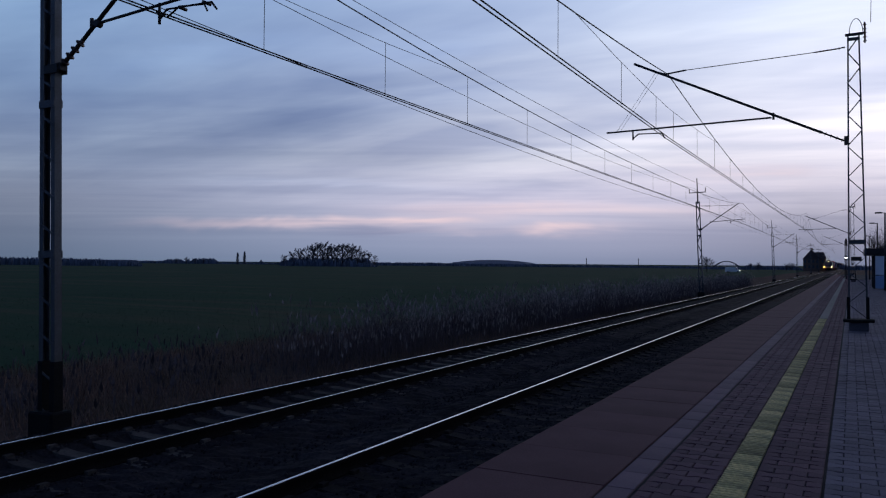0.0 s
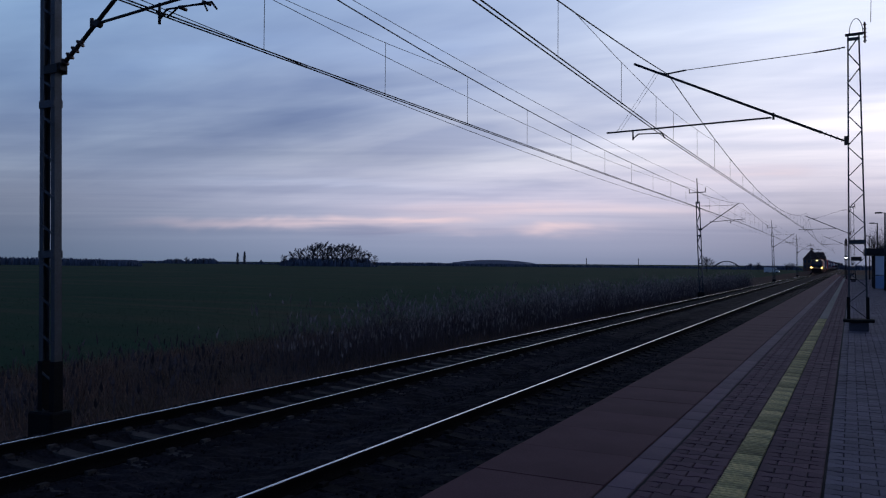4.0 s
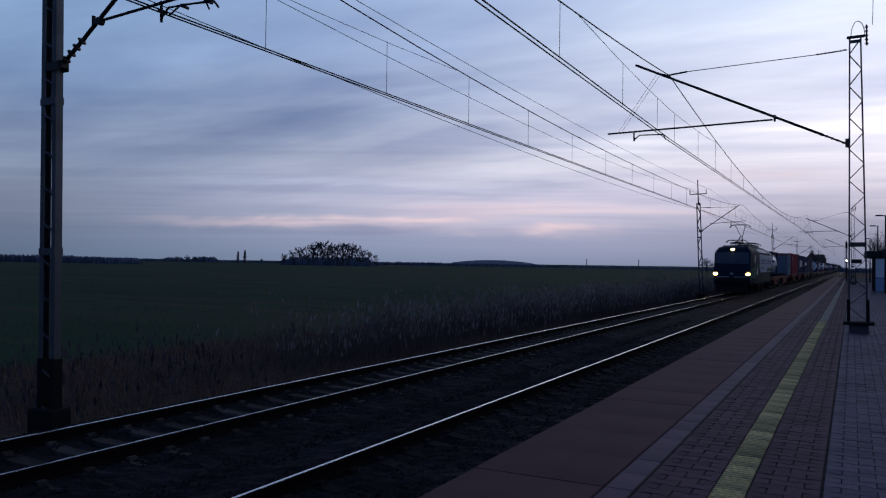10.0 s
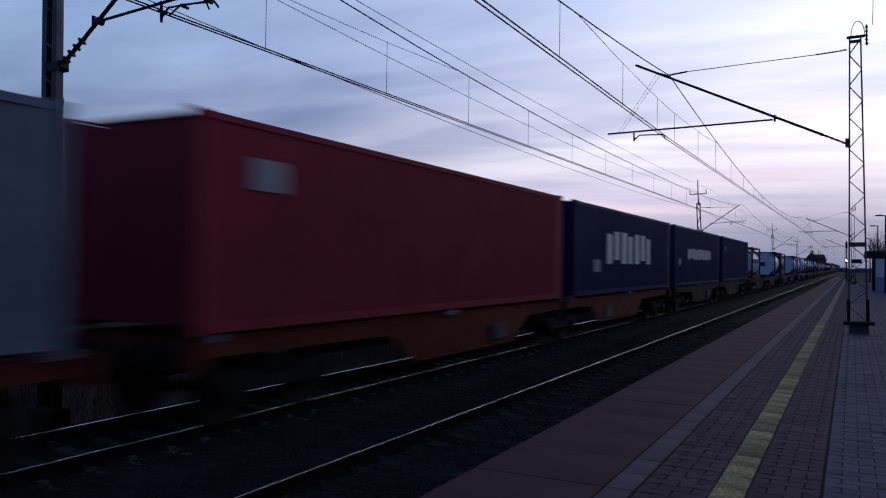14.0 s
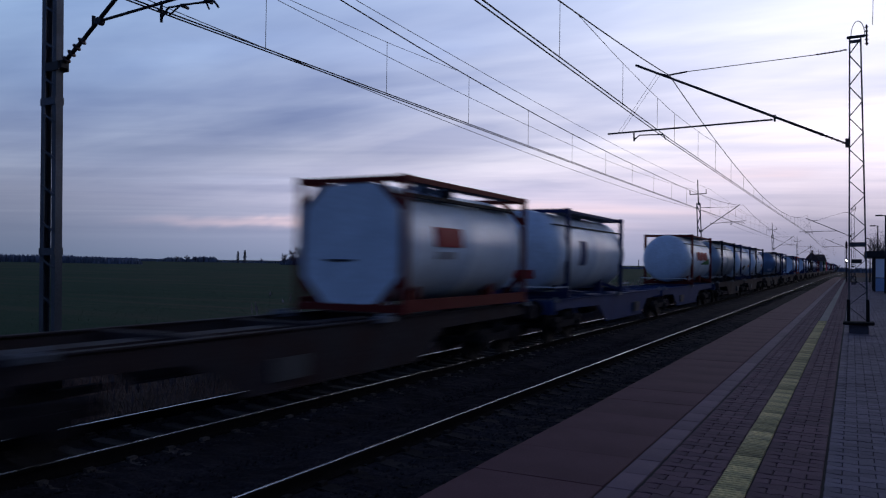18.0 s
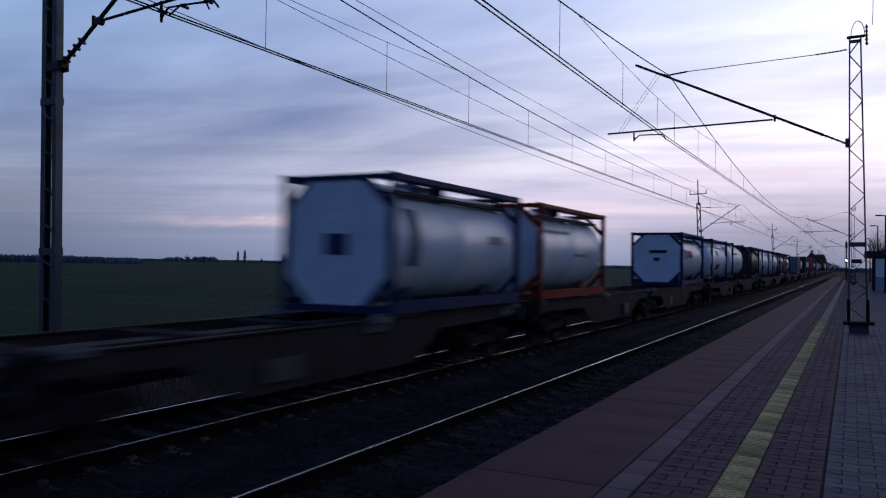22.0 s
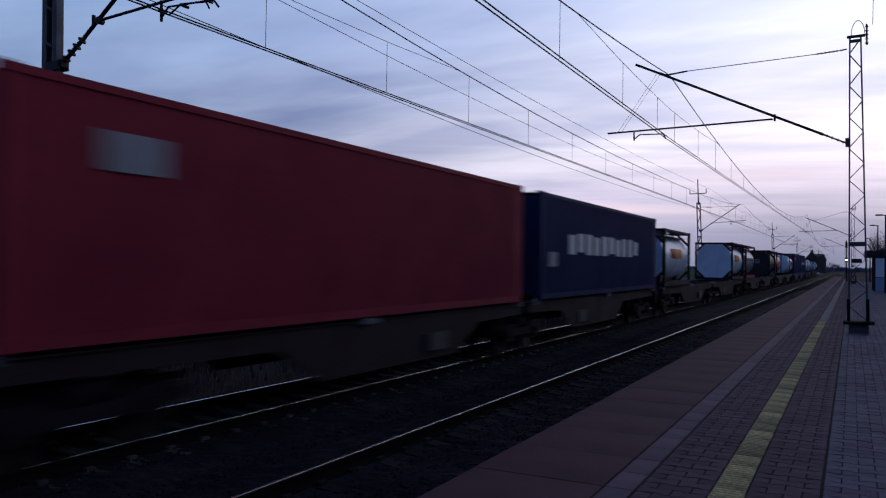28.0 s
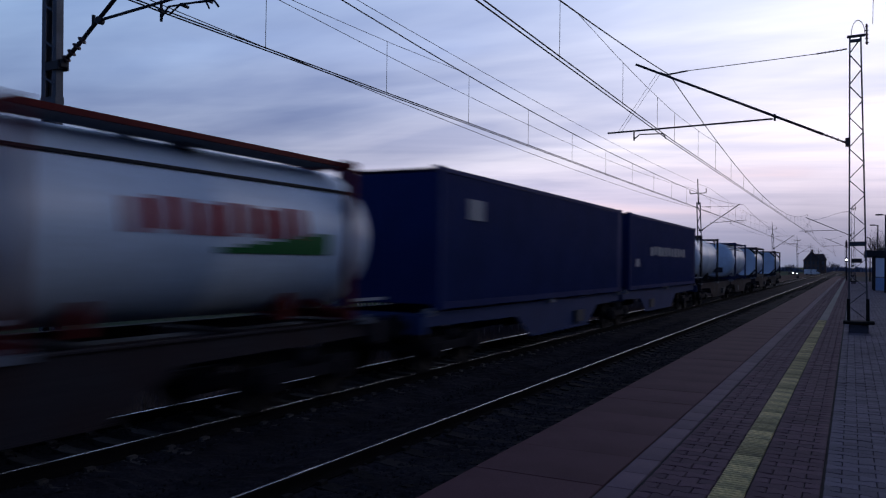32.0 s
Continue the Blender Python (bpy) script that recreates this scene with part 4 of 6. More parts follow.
def tank_container(u, shell, frame, label, style="frame", marks=(), ends=(), length=6.058, height=TALL, r=None, rails=True):
    """style frame: full box frame with corner gussets; beam: end frames only, a fat barrel with round ends."""
    c = thing("tank_container", label, "tank container", "tank containers on the train")
    w = WIDE
    if r is None:
        r = 1.205 if style == "frame" else 1.225
    inset = .03 if style == "frame" else -.95
    dome = .18 if style == "frame" else .60
    zc = height - r - (.07 if style == "frame" else .05)
    tk = hang("tank", shared("tank %s %.2f %.2f %.2f %s" % (style, length, r, height, shell.name), lambda bm: lathe(bm, tank_profile(length - 2 * inset, r, dome), 0, zc, 40), shell), c, (0, inset, 0))
    for y, sgn in ((.06, 1), (length - .06, -1)):
        def end_frame(bm):
            for s in (-1, 1):
                box(bm, s * (w - .06) - .06, s * (w - .06) + .06, -.06, .06, 0, height)
            box(bm, -w + .12, w - .12, -.05, .05, height - .13, height - .01)
            box(bm, -w + .12, w - .12, -.05, .05, .02, .16)
            if style == "frame":
                for s in (-1, 1):
                    bar(bm, (s * (w - .12), 0, height - .62), (s * (w - .62), 0, height - .12), .11, .09, up=(0, 1, 0))
                    bar(bm, (s * (w - .12), 0, .66), (s * (w - .62), 0, .15), .11, .09, up=(0, 1, 0))
            else:
                for s in (-1, 1):
                    bar(bm, (s * (w - .1), 0, .1), (s * .62, .45 * sgn, .32), .12, .10)
        hang("end_frame", shared("endf %s %d %.2f %s" % (style, sgn, height, frame.name), end_frame, frame), c, (0, y, 0))
        for s in (-1, 1):
            for z in (.06, height - .06):
                hang("corner_casting", shared("casting" + frame.name, CAST, frame), c, (s * (w - .083), y, z))
    for s in (-1, 1):
        if rails:
            hang("top_rail", shared("toprail %s %.2f %.2f %s" % (style, height, length, frame.name), lambda bm: box(bm, -.03, .03, .12, length - .12, height - (.12 if style == "frame" else .09), height - .015), frame), c, (s * (w - .045 if style == "frame" else w - .22), 0, 0))
        if style == "frame":
            hang("bottom_rail", shared("botrail %.2f %s" % (length, frame.name), lambda bm: box(bm, -.045, .045, .12, length - .12, .03, .26), frame), c, (s * (w - .05), 0, 0))
        else:
            for q in (-.98, length - .02):
                hang("side_bar", shared("sidebar", lambda bm: bar(bm, (0, 0, .32), (0, 1.0, .32), .035, .05), L_GREY), c, (s * (w - .03), q, 0), "pale guard bar")
        for y in (1.2, length - 1.2):
            hang("saddle", shared("saddle %s %.2f" % (frame.name, zc), lambda bm: prism(bm, [(-.12, .05), (.12, .05), (.12, zc - r * .72), (-.12, zc - r * .72)], -.12, .12), frame), c, (s * .72, y, 0))
    if style == "beam":
        hang("front_bar", shared("frontbar", lambda bm: bar(bm, (-1.2, 0, 0), (1.2, 0, 0), .05, .035), L_WHITE), c, (0, -.98, .32), "pale guard bar")
    if not rails:                         # gusset plates between posts and barrel
        for q in (.06, length - .06):
            for s in (-1, 1):
                hang("gusset_plate", shared("gusset %.2f" % height, lambda bm: prism(bm, [(-1.0, height - .03), (-.05, height - .03), (-.05, height - .5)], -.015, .015), frame), c, (s * (w - .2), q, 0))
    if rails:
        hang("walkway", shared("walkway %.2f %.2f" % (length, height), lambda bm: [box(bm, -.30 + k * .075, -.25 + k * .075, .2, length - .2, -.03, 0) for k in range(9)] + [box(bm, -.32, .37, .3 + j * .6, .36 + j * .6, -.06, -.03) for j in range(int((length - .5) / .6) + 1)], F_GREY), c, (.84 if style == "frame" else .70, 0, height - (.005 if style == "frame" else .05)), "grey grating walkway")
        if style == "beam":
            hang("spill_gutter", shared("gutter beam %.2f" % length, lambda bm: box(bm, -.10, .02, -.5, length + .5, -.02, .02), F_DARK), c, (r * .80, 0, zc + r * .635), "dark gutter along the barrel top")
        if style == "frame":
            hang("spill_gutter", shared("gutter %.2f %.2f" % (length, height), lambda bm: (box(bm, -.02, .02, .2, length - .2, height - .36, height - .30), box(bm, -.20, -.02, .2, length - .2, height - .36, height - .34)), F_DARK), c, (1.0, 0, 0), "dark gutter along the barrel top")
    hang("manhole", shared("manhole", lambda bm: (tube(bm, (0, 0, -.14), (0, 0, .0), .26, 18), tube(bm, (0, 0, 0), (0, 0, .035), .30, 18)), F_GREY), c, (.42, length / 2, zc + r + .02))
    hang("valve_box", shared("valvebox", lambda bm: box(bm, -.2, .2, -.14, .14, -.14, .04), F_GREY), c, (.35, length / 2 - .9, zc + r + .02))
    hang("outlet_valve", shared("outlet", lambda bm: (tube(bm, (0, 0, 0), (0, .25, -.1), .09, 10), box(bm, -.16, .16, -.05, .12, -.28, -.05)), F_GREY), c, (0, length - .3, .42))
    hang("ladder", shared("ladder %.2f" % height, lambda bm: ([bar(bm, (x, 0, .2), (x, 0, height - .1), .03) for x in (-.16, .16)], [bar(bm, (-.16, 0, .4 + .3 * k), (.16, 0, .4 + .3 * k), .022) for k in range(7)]), frame), c, (-.8, length - .03, 0))
    for m in marks:                       # flat signs on the flank
        name, y0, y1, z0, z1, material = m[:6]
        zm = (z0 + z1) / 2
        bm = BM()
        n = 6
        rows = []
        for k in range(n + 1):
            z = z0 + (z1 - z0) * k / n
            q = math.sqrt(max(.05, (r * 1.016) ** 2 - (z - zc) ** 2))
            rows.append([bm.verts.new((q, y0, z)), bm.verts.new((q, y1, z)), bm.verts.new((q - .02, y0, z)), bm.verts.new((q - .02, y1, z))])
        for a, b in zip(rows, rows[1:]):
            bm.faces.new((a[0], a[1], b[1], b[0]))
            bm.faces.new((a[2], a[0], b[0], b[2]))
            bm.faces.new((a[1], a[3], b[3], b[1]))
        bm.faces.new((rows[0][2], rows[0][3], rows[0][1], rows[0][0]))
        bm.faces.new((rows[-1][0], rows[-1][1], rows[-1][3], rows[-1][2]))
        part(name, bm, material, c, m[6] if len(m) > 6 else "")
    for name, x0, x1, z0, z1, material in ends:   # signs on the front end
        bm = BM()
        yq = inset + (0.0 if style == "frame" else .02)
        box(bm, x0, x1, yq - .02, yq + (.03 if style == "frame" else .14), z0, z1)
        part(name, bm, material, c)
    return coupled(c, u, DECK)


def octagon_end(c, frame, material, height=TALL, y=.02, rounded=False):
    """Flat end cover that fills a boxed frame: eight-sided, or a square with well rounded corners."""
    w, g = 1.12, .47
    pts = [(-w + g, .16), (w - g, .16), (w, .16 + g), (w, height - .14 - g), (w - g, height - .14), (-w + g, height - .14), (-w, height - .14 - g), (-w, .16 + g)]
    if rounded:
        def power(v):
            return math.copysign(abs(v) ** .55, v)
        angles = [2 * math.pi * k / 40 for k in range(40)]
        pts = [(w * power(math.cos(t)), height / 2 + (height / 2 - .15) * power(math.sin(t))) for t in angles]
    bm = BM()
    a = [bm.verts.new((x, y, z)) for x, z in pts]
    b = [bm.verts.new((x, y + .05, z)) for x, z in pts]
    bm.faces.new(a[::-1])
    bm.faces.new(b)
    for k in range(len(pts)):
        j = (k + 1) % len(pts)
        bm.faces.new((a[k], a[j], b[j], b[k]))
    part("end_cover", bm, material, c, "black flat end cover" if material is P_BLACK else "pale flat end cover")


# ---- the locomotive ----
G_DARK = paint("loco_dark_green", (.011, .026, .050), .5, stain=.6, spec=.04)
G_GREEN = paint("loco_bright_green", (.009, .098, .056), .4, spec=.05)
G_SILV = paint("loco_silver_grey", (.32, .40, .52), .4, stain=.6)
G_LOW = paint("loco_lower_green", (.012, .034, .034), .5, stain=.6, spec=.04)
G_ROOF = paint("loco_grey_roof", (.035, .045, .068), .6, spec=.10)
L_INK = paint("slate_lettering", (.11, .13, .19), .5)
M_GLASS = glass_mat("dark_cab_glass", (.035, .05, .08))
# the sky's reflection in the side windows is mostly this pale base colour
M_SIDEGLASS = mat("mirroring_side_glass", (.66, .60, .60), .08, metal=.35, var=.05, bump=0)
# glare round the headlamps, added as a weakly glowing amber disc
M_HALO = lamp_mat("amber_lamp_glass", (1.0, .38, .06), 1.2)
# amber reflection in the front tail lamps, painted as a dim glow
M_TAILGLINT = lamp_mat("dim_amber_marker", (1.0, .36, .16), .16)
M_HEAD = lamp_mat("warm_headlamp", (1.0, .60, .13), 72.0)
M_TOPLAMP = lamp_mat("warm_top_lamp", (1.0, .60, .13), 60.0)


def loco_section(y, f, top):
    """Outline of the body at y: f narrows it, top lowers the roof."""
    w = 1.53 * f
    pts = [(w * .965, .84), (w, 1.02), (w, 2.2), (w * .985, 3.35), (w * .95, 3.55), (w * .76, min(top, 3.88)), (w * .4, top)]
    right = [(x, min(z, top)) for x, z in pts]
    return [Vector((x, y, z)) for x, z in right] + [Vector((-x, y, z)) for x, z in right[::-1]]


def oval(bm, x, y, z, rx, rz, depth=.03):
    """An oval disc that faces along y, for lamp glasses and the glare round them."""
    rings = [[bm.verts.new((x + rx * math.cos(t), q, z + rz * math.sin(t))) for t in [2 * math.pi * k / 20 for k in range(20)]] for q in (y, y + depth)]
    bm.faces.new(rings[0])
    bm.faces.new(rings[1][::-1])
    for k in range(20):
        j = (k + 1) % 20
        bm.faces.new((rings[0][k], rings[0][j], rings[1][j], rings[1][k]))


def locomotive(u):
    c = thing("electric_locomotive", "dark green and silver electric locomotive with lit headlamps", "locomotive")
    L = 18.98
    # body shell: raked fronts at both ends
    secs = []
    for y, f, top in ((.60, .90, 1.95), (.70, .915, 2.30), (1.00, .93, 2.95), (1.22, .935, 3.45), (1.38, .94, 3.72), (1.62, .955, 3.88), (2.0, .985, 3.95), (2.4, 1, 3.97), (L / 2, 1, 3.97)):
        secs.append((y, f, top))
    secs = secs + [(L - y, f, t) for y, f, t in secs[-2::-1]]
    bm = BM()
    rings = [[bm.verts.new(p) for p in loco_section(*s)] for s in secs]
    for a, b in zip(rings, rings[1:]):
        for k in range(len(a) - 1):
            bm.faces.new((a[k], a[k + 1], b[k + 1], b[k]))
        bm.faces.new((a[-1], a[0], b[0], b[-1]))
    bm.faces.new(rings[0])
    bm.faces.new(rings[-1][::-1])
    body = part("body", bm, G_DARK, c)
    # roof strip and grey roof cover
    bm = BM()
    prism(bm, [(2.5, 3.86), (2.9, 4.05), (L - 2.9, 4.05), (L - 2.5, 3.86)], -1.0, 1.0)
    part("roof_cover", bm, G_ROOF, c, bevel=.03)
    for s in (-1, 1):
        bm = BM()
        box(bm, s * 1.455, s * 1.515, 2.4, L - 1.6, 3.41, 3.50)
        part("gutter", bm, F_DARK, c, "dark roof gutter line")
        x = s * 1.534

        def shoulder(y0, y1, sink=0):
            bm = BM()
            rows = [[bm.verts.new((s * (px - sink), q, pz - sink)) for px, pz in ((1.468, 3.55), (1.176, 3.896), (.62, 3.985), (.62, 3.90), (1.14, 3.82), (1.435, 3.53))] for q in (y0, y1)]
            for k in range(6):
                j = (k + 1) % 6
                bm.faces.new((rows[0][k], rows[0][j], rows[1][j], rows[1][k]))
            bm.faces.new(rows[0])
            bm.faces.new(rows[1][::-1])
            return bm
        part("roof_shoulder", shoulder(6.3, 14.4), G_SILV, c, "silver-grey roof shoulder")
        part("roof_shoulder", shoulder(16.5, L - 1.75), G_SILV, c, "silver-grey roof shoulder")
        for y0, y1 in ((3.7, 6.28), (14.42, 16.48)):
            grille = part("roof_grille", shoulder(y0, y1, .012), F_DARK, c, "dark louvred roof intake")
            for k in range(3):
                bm = BM()
                px, pz = 1.45 - .075 * k, 3.585 + .089 * k
                bar(bm, (s * px, y0, pz), (s * px, y1, pz), .022, .03)
                part("louvre", bm, L_GREY if k == 1 else F_GREY, grille)
        # livery panels, a few millimetres proud
        bm = BM()                         # green cab flank, follows the tapered nose
        rows = []
        for y, f, z1 in ((.80, .919, 1.98), (1.00, .93, 2.12), (1.38, .94, 2.14), (1.62, .955, 2.15), (2.0, .985, 2.16), (2.4, 1, 2.17), (2.9, 1, 2.18)):
            w = 1.53 * f + .005
            rows.append([bm.verts.new((s * q, y, z)) for q, z in ((w, 1.36), (w, z1), (w - .02, z1), (w - .02, 1.36))])
        for a, b in zip(rows, rows[1:]):
            for k in range(4):
                j = (k + 1) % 4
                bm.faces.new((a[k], a[j], b[j], b[k]))
        bm.faces.new(rows[0])
        bm.faces.new(rows[-1][::-1])
        part("green_nose", bm, G_GREEN, c, "bright green cab flank")
        bm = BM()
        prism(bm, [(2.905, 1.36), (4.0, 1.36), (4.2, 2.14), (6.90, 2.14), (6.75, 2.48), (3.1, 2.48), (2.905, 2.2)], x - .004 * s, x + .006 * s)
        part("green_band", bm, G_GREEN, c, "bright green band")
        bm = BM()
        prism(bm, [(7.12, 1.80), (L - .95, 1.80), (L - .95, 3.38), (6.4, 3.38)], x - .012 * s, x + .008 * s)
        part("silver_panel", bm, G_SILV, c, "silver-grey flank panel")
        bm = BM()
        prism(bm, [(5.4, 1.03), (L - 2.4, 1.03), (L - 2.4, 1.77), (5.2, 1.77)], x - .012 * s, x + .003 * s)
        part("lower_flank", bm, G_LOW, c, "dark green lower flank")
        bm = BM()
        prism(bm, [(12.9, 1.85), (L - 1.0, 1.85), (L - 1.0, 2.20), (13.3, 2.20)], x + .006 * s, x + .014 * s)
        part("green_flash", bm, G_GREEN, c, "green flash at the rear")
        rnd = random.Random(3)
        y = 7.55
        while y < L - 3.3:                # bars where the flank lettering stands
            wl = rnd.uniform(.42, .6)
            if not 11.6 < y < 12.2:
                bm = BM()
                for z0, z1 in ((2.54, 2.64), (2.70, 2.78), (2.84, 2.96)):
                    box(bm, x + .009 * s, x + .015 * s, y, y + wl, z0, z1)
                part("lettering_bar", bm, L_INK, c)
            y += wl + .16
        bm = BM()
        box(bm, x + .009 * s, x + .015 * s, 7.8, 9.5, 2.12, 2.26)
        box(bm, x + .009 * s, x + .015 * s, 9.8, 11.3, 2.12, 2.20)
        part("lettering_bar", bm, L_INK, c)
        bm = BM()
        box(bm, x + .002 * s, x + .012 * s, 4.35, 5.05, 1.60, 2.12)
        part("white_panel", bm, L_WHITE, c, "white rating panel")
        for q in (2.75, L - 3.35):
            bm = BM()
            box(bm, x - .01 * s, x + .010 * s, q, q + .60, 2.56, 3.22)
            part("cab_side_window", bm, M_SIDEGLASS, c, "cab side window with the sky's reflection painted pale")
            bm = BM()
            for a, b in ((q + .85, q + .87), (q + 1.48, q + 1.5)):
                box(bm, x - .01 * s, x + .012 * s, a, b, 1.0, 3.2)
            box(bm, x - .01 * s, x + .012 * s, q + .87, q + 1.48, 3.18, 3.2)
            part("cab_door", bm, G_DARK, c)
            bm = BM()
            tube(bm, (x + .05 * s, q + .80, 2.05), (x + .05 * s, q + .80, 2.95), .016, 6)
            part("handrail", bm, M_STEEL, c)
        for y0, y1, z0 in ((6.9, 7.9, .46), (8.1, 9.0, .40), (9.9, 10.9, .40), (11.1, 12.0, .46)):
            bm = BM()
            box(bm, s * 1.10, s * 1.36, y0, y1, z0, .86)
            part("equipment_box", bm, M_UNDER, c, bevel=.02)
        for y0 in (4.4, L - 4.4):
            for q in (-1.9, -.7, .7, 1.9):
                bm = BM()
                tube(bm, (s * 1.24, y0 + q, .46), (s * 1.24, y0 + q, .86), .085, 10)
                part("bogie_spring", bm, M_UNDER, c)
            for q in (-2.3, 2.3):
                bm = BM()
                tube(bm, (s * 1.25, y0 + q, .22), (s * 1.25, y0 + q, .84), .045, 8)
                part("sand_pipe", bm, M_STEEL, c)
    # fronts
    for y, d in ((0, 1), (L, -1)):
        def P(q):
            return y + d * q
        bm = BM()
        v = [bm.verts.new(p) for p in ((-1.30, P(.785), 2.50), (1.30, P(.785), 2.50), (1.24, P(1.20), 3.42), (-1.24, P(1.20), 3.42))]
        e = [bm.verts.new(q.co + Vector((0, -d * .035, .012))) for q in v]
        bm.faces.new(e)
        for k in range(4):
            j = (k + 1) % 4
            bm.faces.new((v[k], v[j], e[j], e[k]))
        part("windscreen", bm, M_GLASS, c, "dark raked windscreen")
        for s in (-1, 1):
            bm = BM()
            bar(bm, (s * .15, P(.745), 2.51), (s * .75, P(.95), 2.93), .03, .03)
            part("wiper", bm, M_UNDER, c)
        bm = BM()
        box(bm, -1.28, 1.28, min(P(.40), P(.66)), max(P(.40), P(.66)), .95, 1.32)
        part("buffer_beam", bm, M_UNDER, c, bevel=.03)
        bm = BM()
        prism(bm, [(P(.45), .22), (P(.75), .20), (P(.75), .90), (P(.55), .90)], -1.25, 1.25)
        part("snow_plough", bm, M_UNDER, c)
        for s in (-1, 1):
            bm = BM()
            tube(bm, (s * .875, P(.45), 1.06), (s * .875, P(.10), 1.06), .10, 12)
            box(bm, s * .875 - .31, s * .875 + .31, min(P(0), P(.08)), max(P(0), P(.08)), .88, 1.24)
            part("buffer", bm, M_UNDER, c)
            bm = BM()
            box(bm, s * 1.24 - .20, s * 1.24 + .20, min(P(.585), P(.70)), max(P(.585), P(.70)), 1.56, 1.76)
            pod = part("lamp_pod", bm, M_UNDER, c, bevel=.02)
            if d > 0:
                bm = BM()
                oval(bm, s * 1.24, .572, 1.68, .185, .125)
                part("lamp_glass", bm, M_HALO, pod, "added amber disc for the glare round the headlamp")
            bm = BM()
            oval(bm, s * 1.24, P(.565) - (0 if d > 0 else .025), 1.68, .145, .088)
            part("headlamp", bm, M_HEAD if d > 0 else M_GLASS, pod, "lit warm headlamp" if d > 0 else "unlit lamp")
            bm = BM()
            box(bm, s * 1.24 - .16, s * 1.24 + .16, min(P(.60), P(.64)), max(P(.60), P(.64)), 1.80, 1.87)
            part("tail_lamp", bm, M_TAILGLINT if d > 0 else L_RED, c, "tail lamp with an amber reflection painted as a dim glow" if d > 0 else "unlit red tail lamp")
            bm = BM()
            box(bm, s * .62 - .45, s * .62 + .45, min(P(.585), P(.62)), max(P(.585), P(.62)), 1.42, 1.47)
            part("handrail", bm, L_GREY, c)
        bm = BM()
        box(bm, -.20, .20, min(P(1.22), P(1.40)), max(P(1.22), P(1.40)), 3.58, 3.78)
        pod = part("top_lamp_pod", bm, M_UNDER, c, bevel=.02)
        bm = BM()
        oval(bm, 0, P(1.195) - (0 if d > 0 else .03), 3.68, .13, .072)
        part("top_lamp", bm, M_TOPLAMP if d > 0 else M_GLASS, pod, "lit warm top lamp" if d > 0 else "unlit lamp")
        bm = BM()
        box(bm, -.12, .12, min(P(.59), P(.64)), max(P(.59), P(.64)), 1.62, 1.78)
        part("front_badge", bm, L_GREY, c)
    for y in (4.4, L - 4.4):
        bg = bogie(c, y, 2.6)
        bm = BM()
        box(bm, -1.18, 1.18, y - 1.9, y + 1.9, .62, .80)
        part("bogie_beam", bm, M_UNDER, c)
    bm = BM()
    box(bm, -1.2, 1.2, 7.2, L - 7.2, .32, .9)
    part("transformer_tank", bm, M_UNDER, c, bevel=.05)
    # pantographs
    for y, up in ((4.5, False), (6.0, True), (L - 6.0, False), (L - 3.7, False)):
        pg = hang("pantograph", shared("pantobase", lambda bm: ([bar(bm, (s * .5, -.8, .25), (s * .5, .8, .25), .06) for s in (-1, 1)], [bar(bm, (-.5, q, .25), (.5, q, .25), .06) for q in (-.8, 0, .8)],
                  [insulator(bm, (s * .5, q, 0), (s * .5, q, .24), .07, 4) for s in (-1, 1) for q in (-.75, .75)]), M_STEEL), c, (0, y, 4.05))
        knee = Vector((0, .95, .95)) if up else Vector((0, .95, .38))
        head = Vector((0, -.15, 1.84)) if up else Vector((0, -.75, .45))
        bm = BM()
        tube(bm, (-.25, -.45, .28), knee + Vector((-.05, 0, 0)), .045, 8)
        tube(bm, (.25, -.45, .28), knee + Vector((.05, 0, 0)), .045, 8)
        part("lower_arm", bm, M_STEEL, pg)
        bm = BM()
        for s in (-1, 1):
            tube(bm, knee + Vector((s * .08, 0, 0)), head + Vector((s * .42, 0, 0)), .028, 8)
        part("upper_arm", bm, M_STEEL, pg)
        for q in (-.2, .2):
            bm = BM()
            pts = [(-.86, -.20), (-.70, -.02), (-.55, .02), (.55, .02), (.70, -.02), (.86, -.20)]
            for a, b in zip(pts, pts[1:]):
                tube(bm, head + Vector((a[0], q, a[1])), head + Vector((b[0], q, b[1])), .028, 8)
            part("collector_bow", bm, M_STEEL, pg)
    for y in (7.4, 8.6, 10.8, 12.0):
        bm = BM()
        insulator(bm, (-.3, y, 4.03), (-.3, y, 4.34), .08, 5)
        tube(bm, (-.3, y, 4.34), (-.3, y + 1.2, 4.34), .02, 6)
        part("roof_insulator", bm, M_INSUL, c)
    bm = BM()
    box(bm, -.55, .55, 7.6, 8.3, 4.03, 4.24)
    box(bm, -.45, .45, 11.2, 12.0, 4.03, 4.2)
    part("roof_gear", bm, M_STEEL, c, bevel=.03)
    return coupled(c, u)


locomotive(10.75)

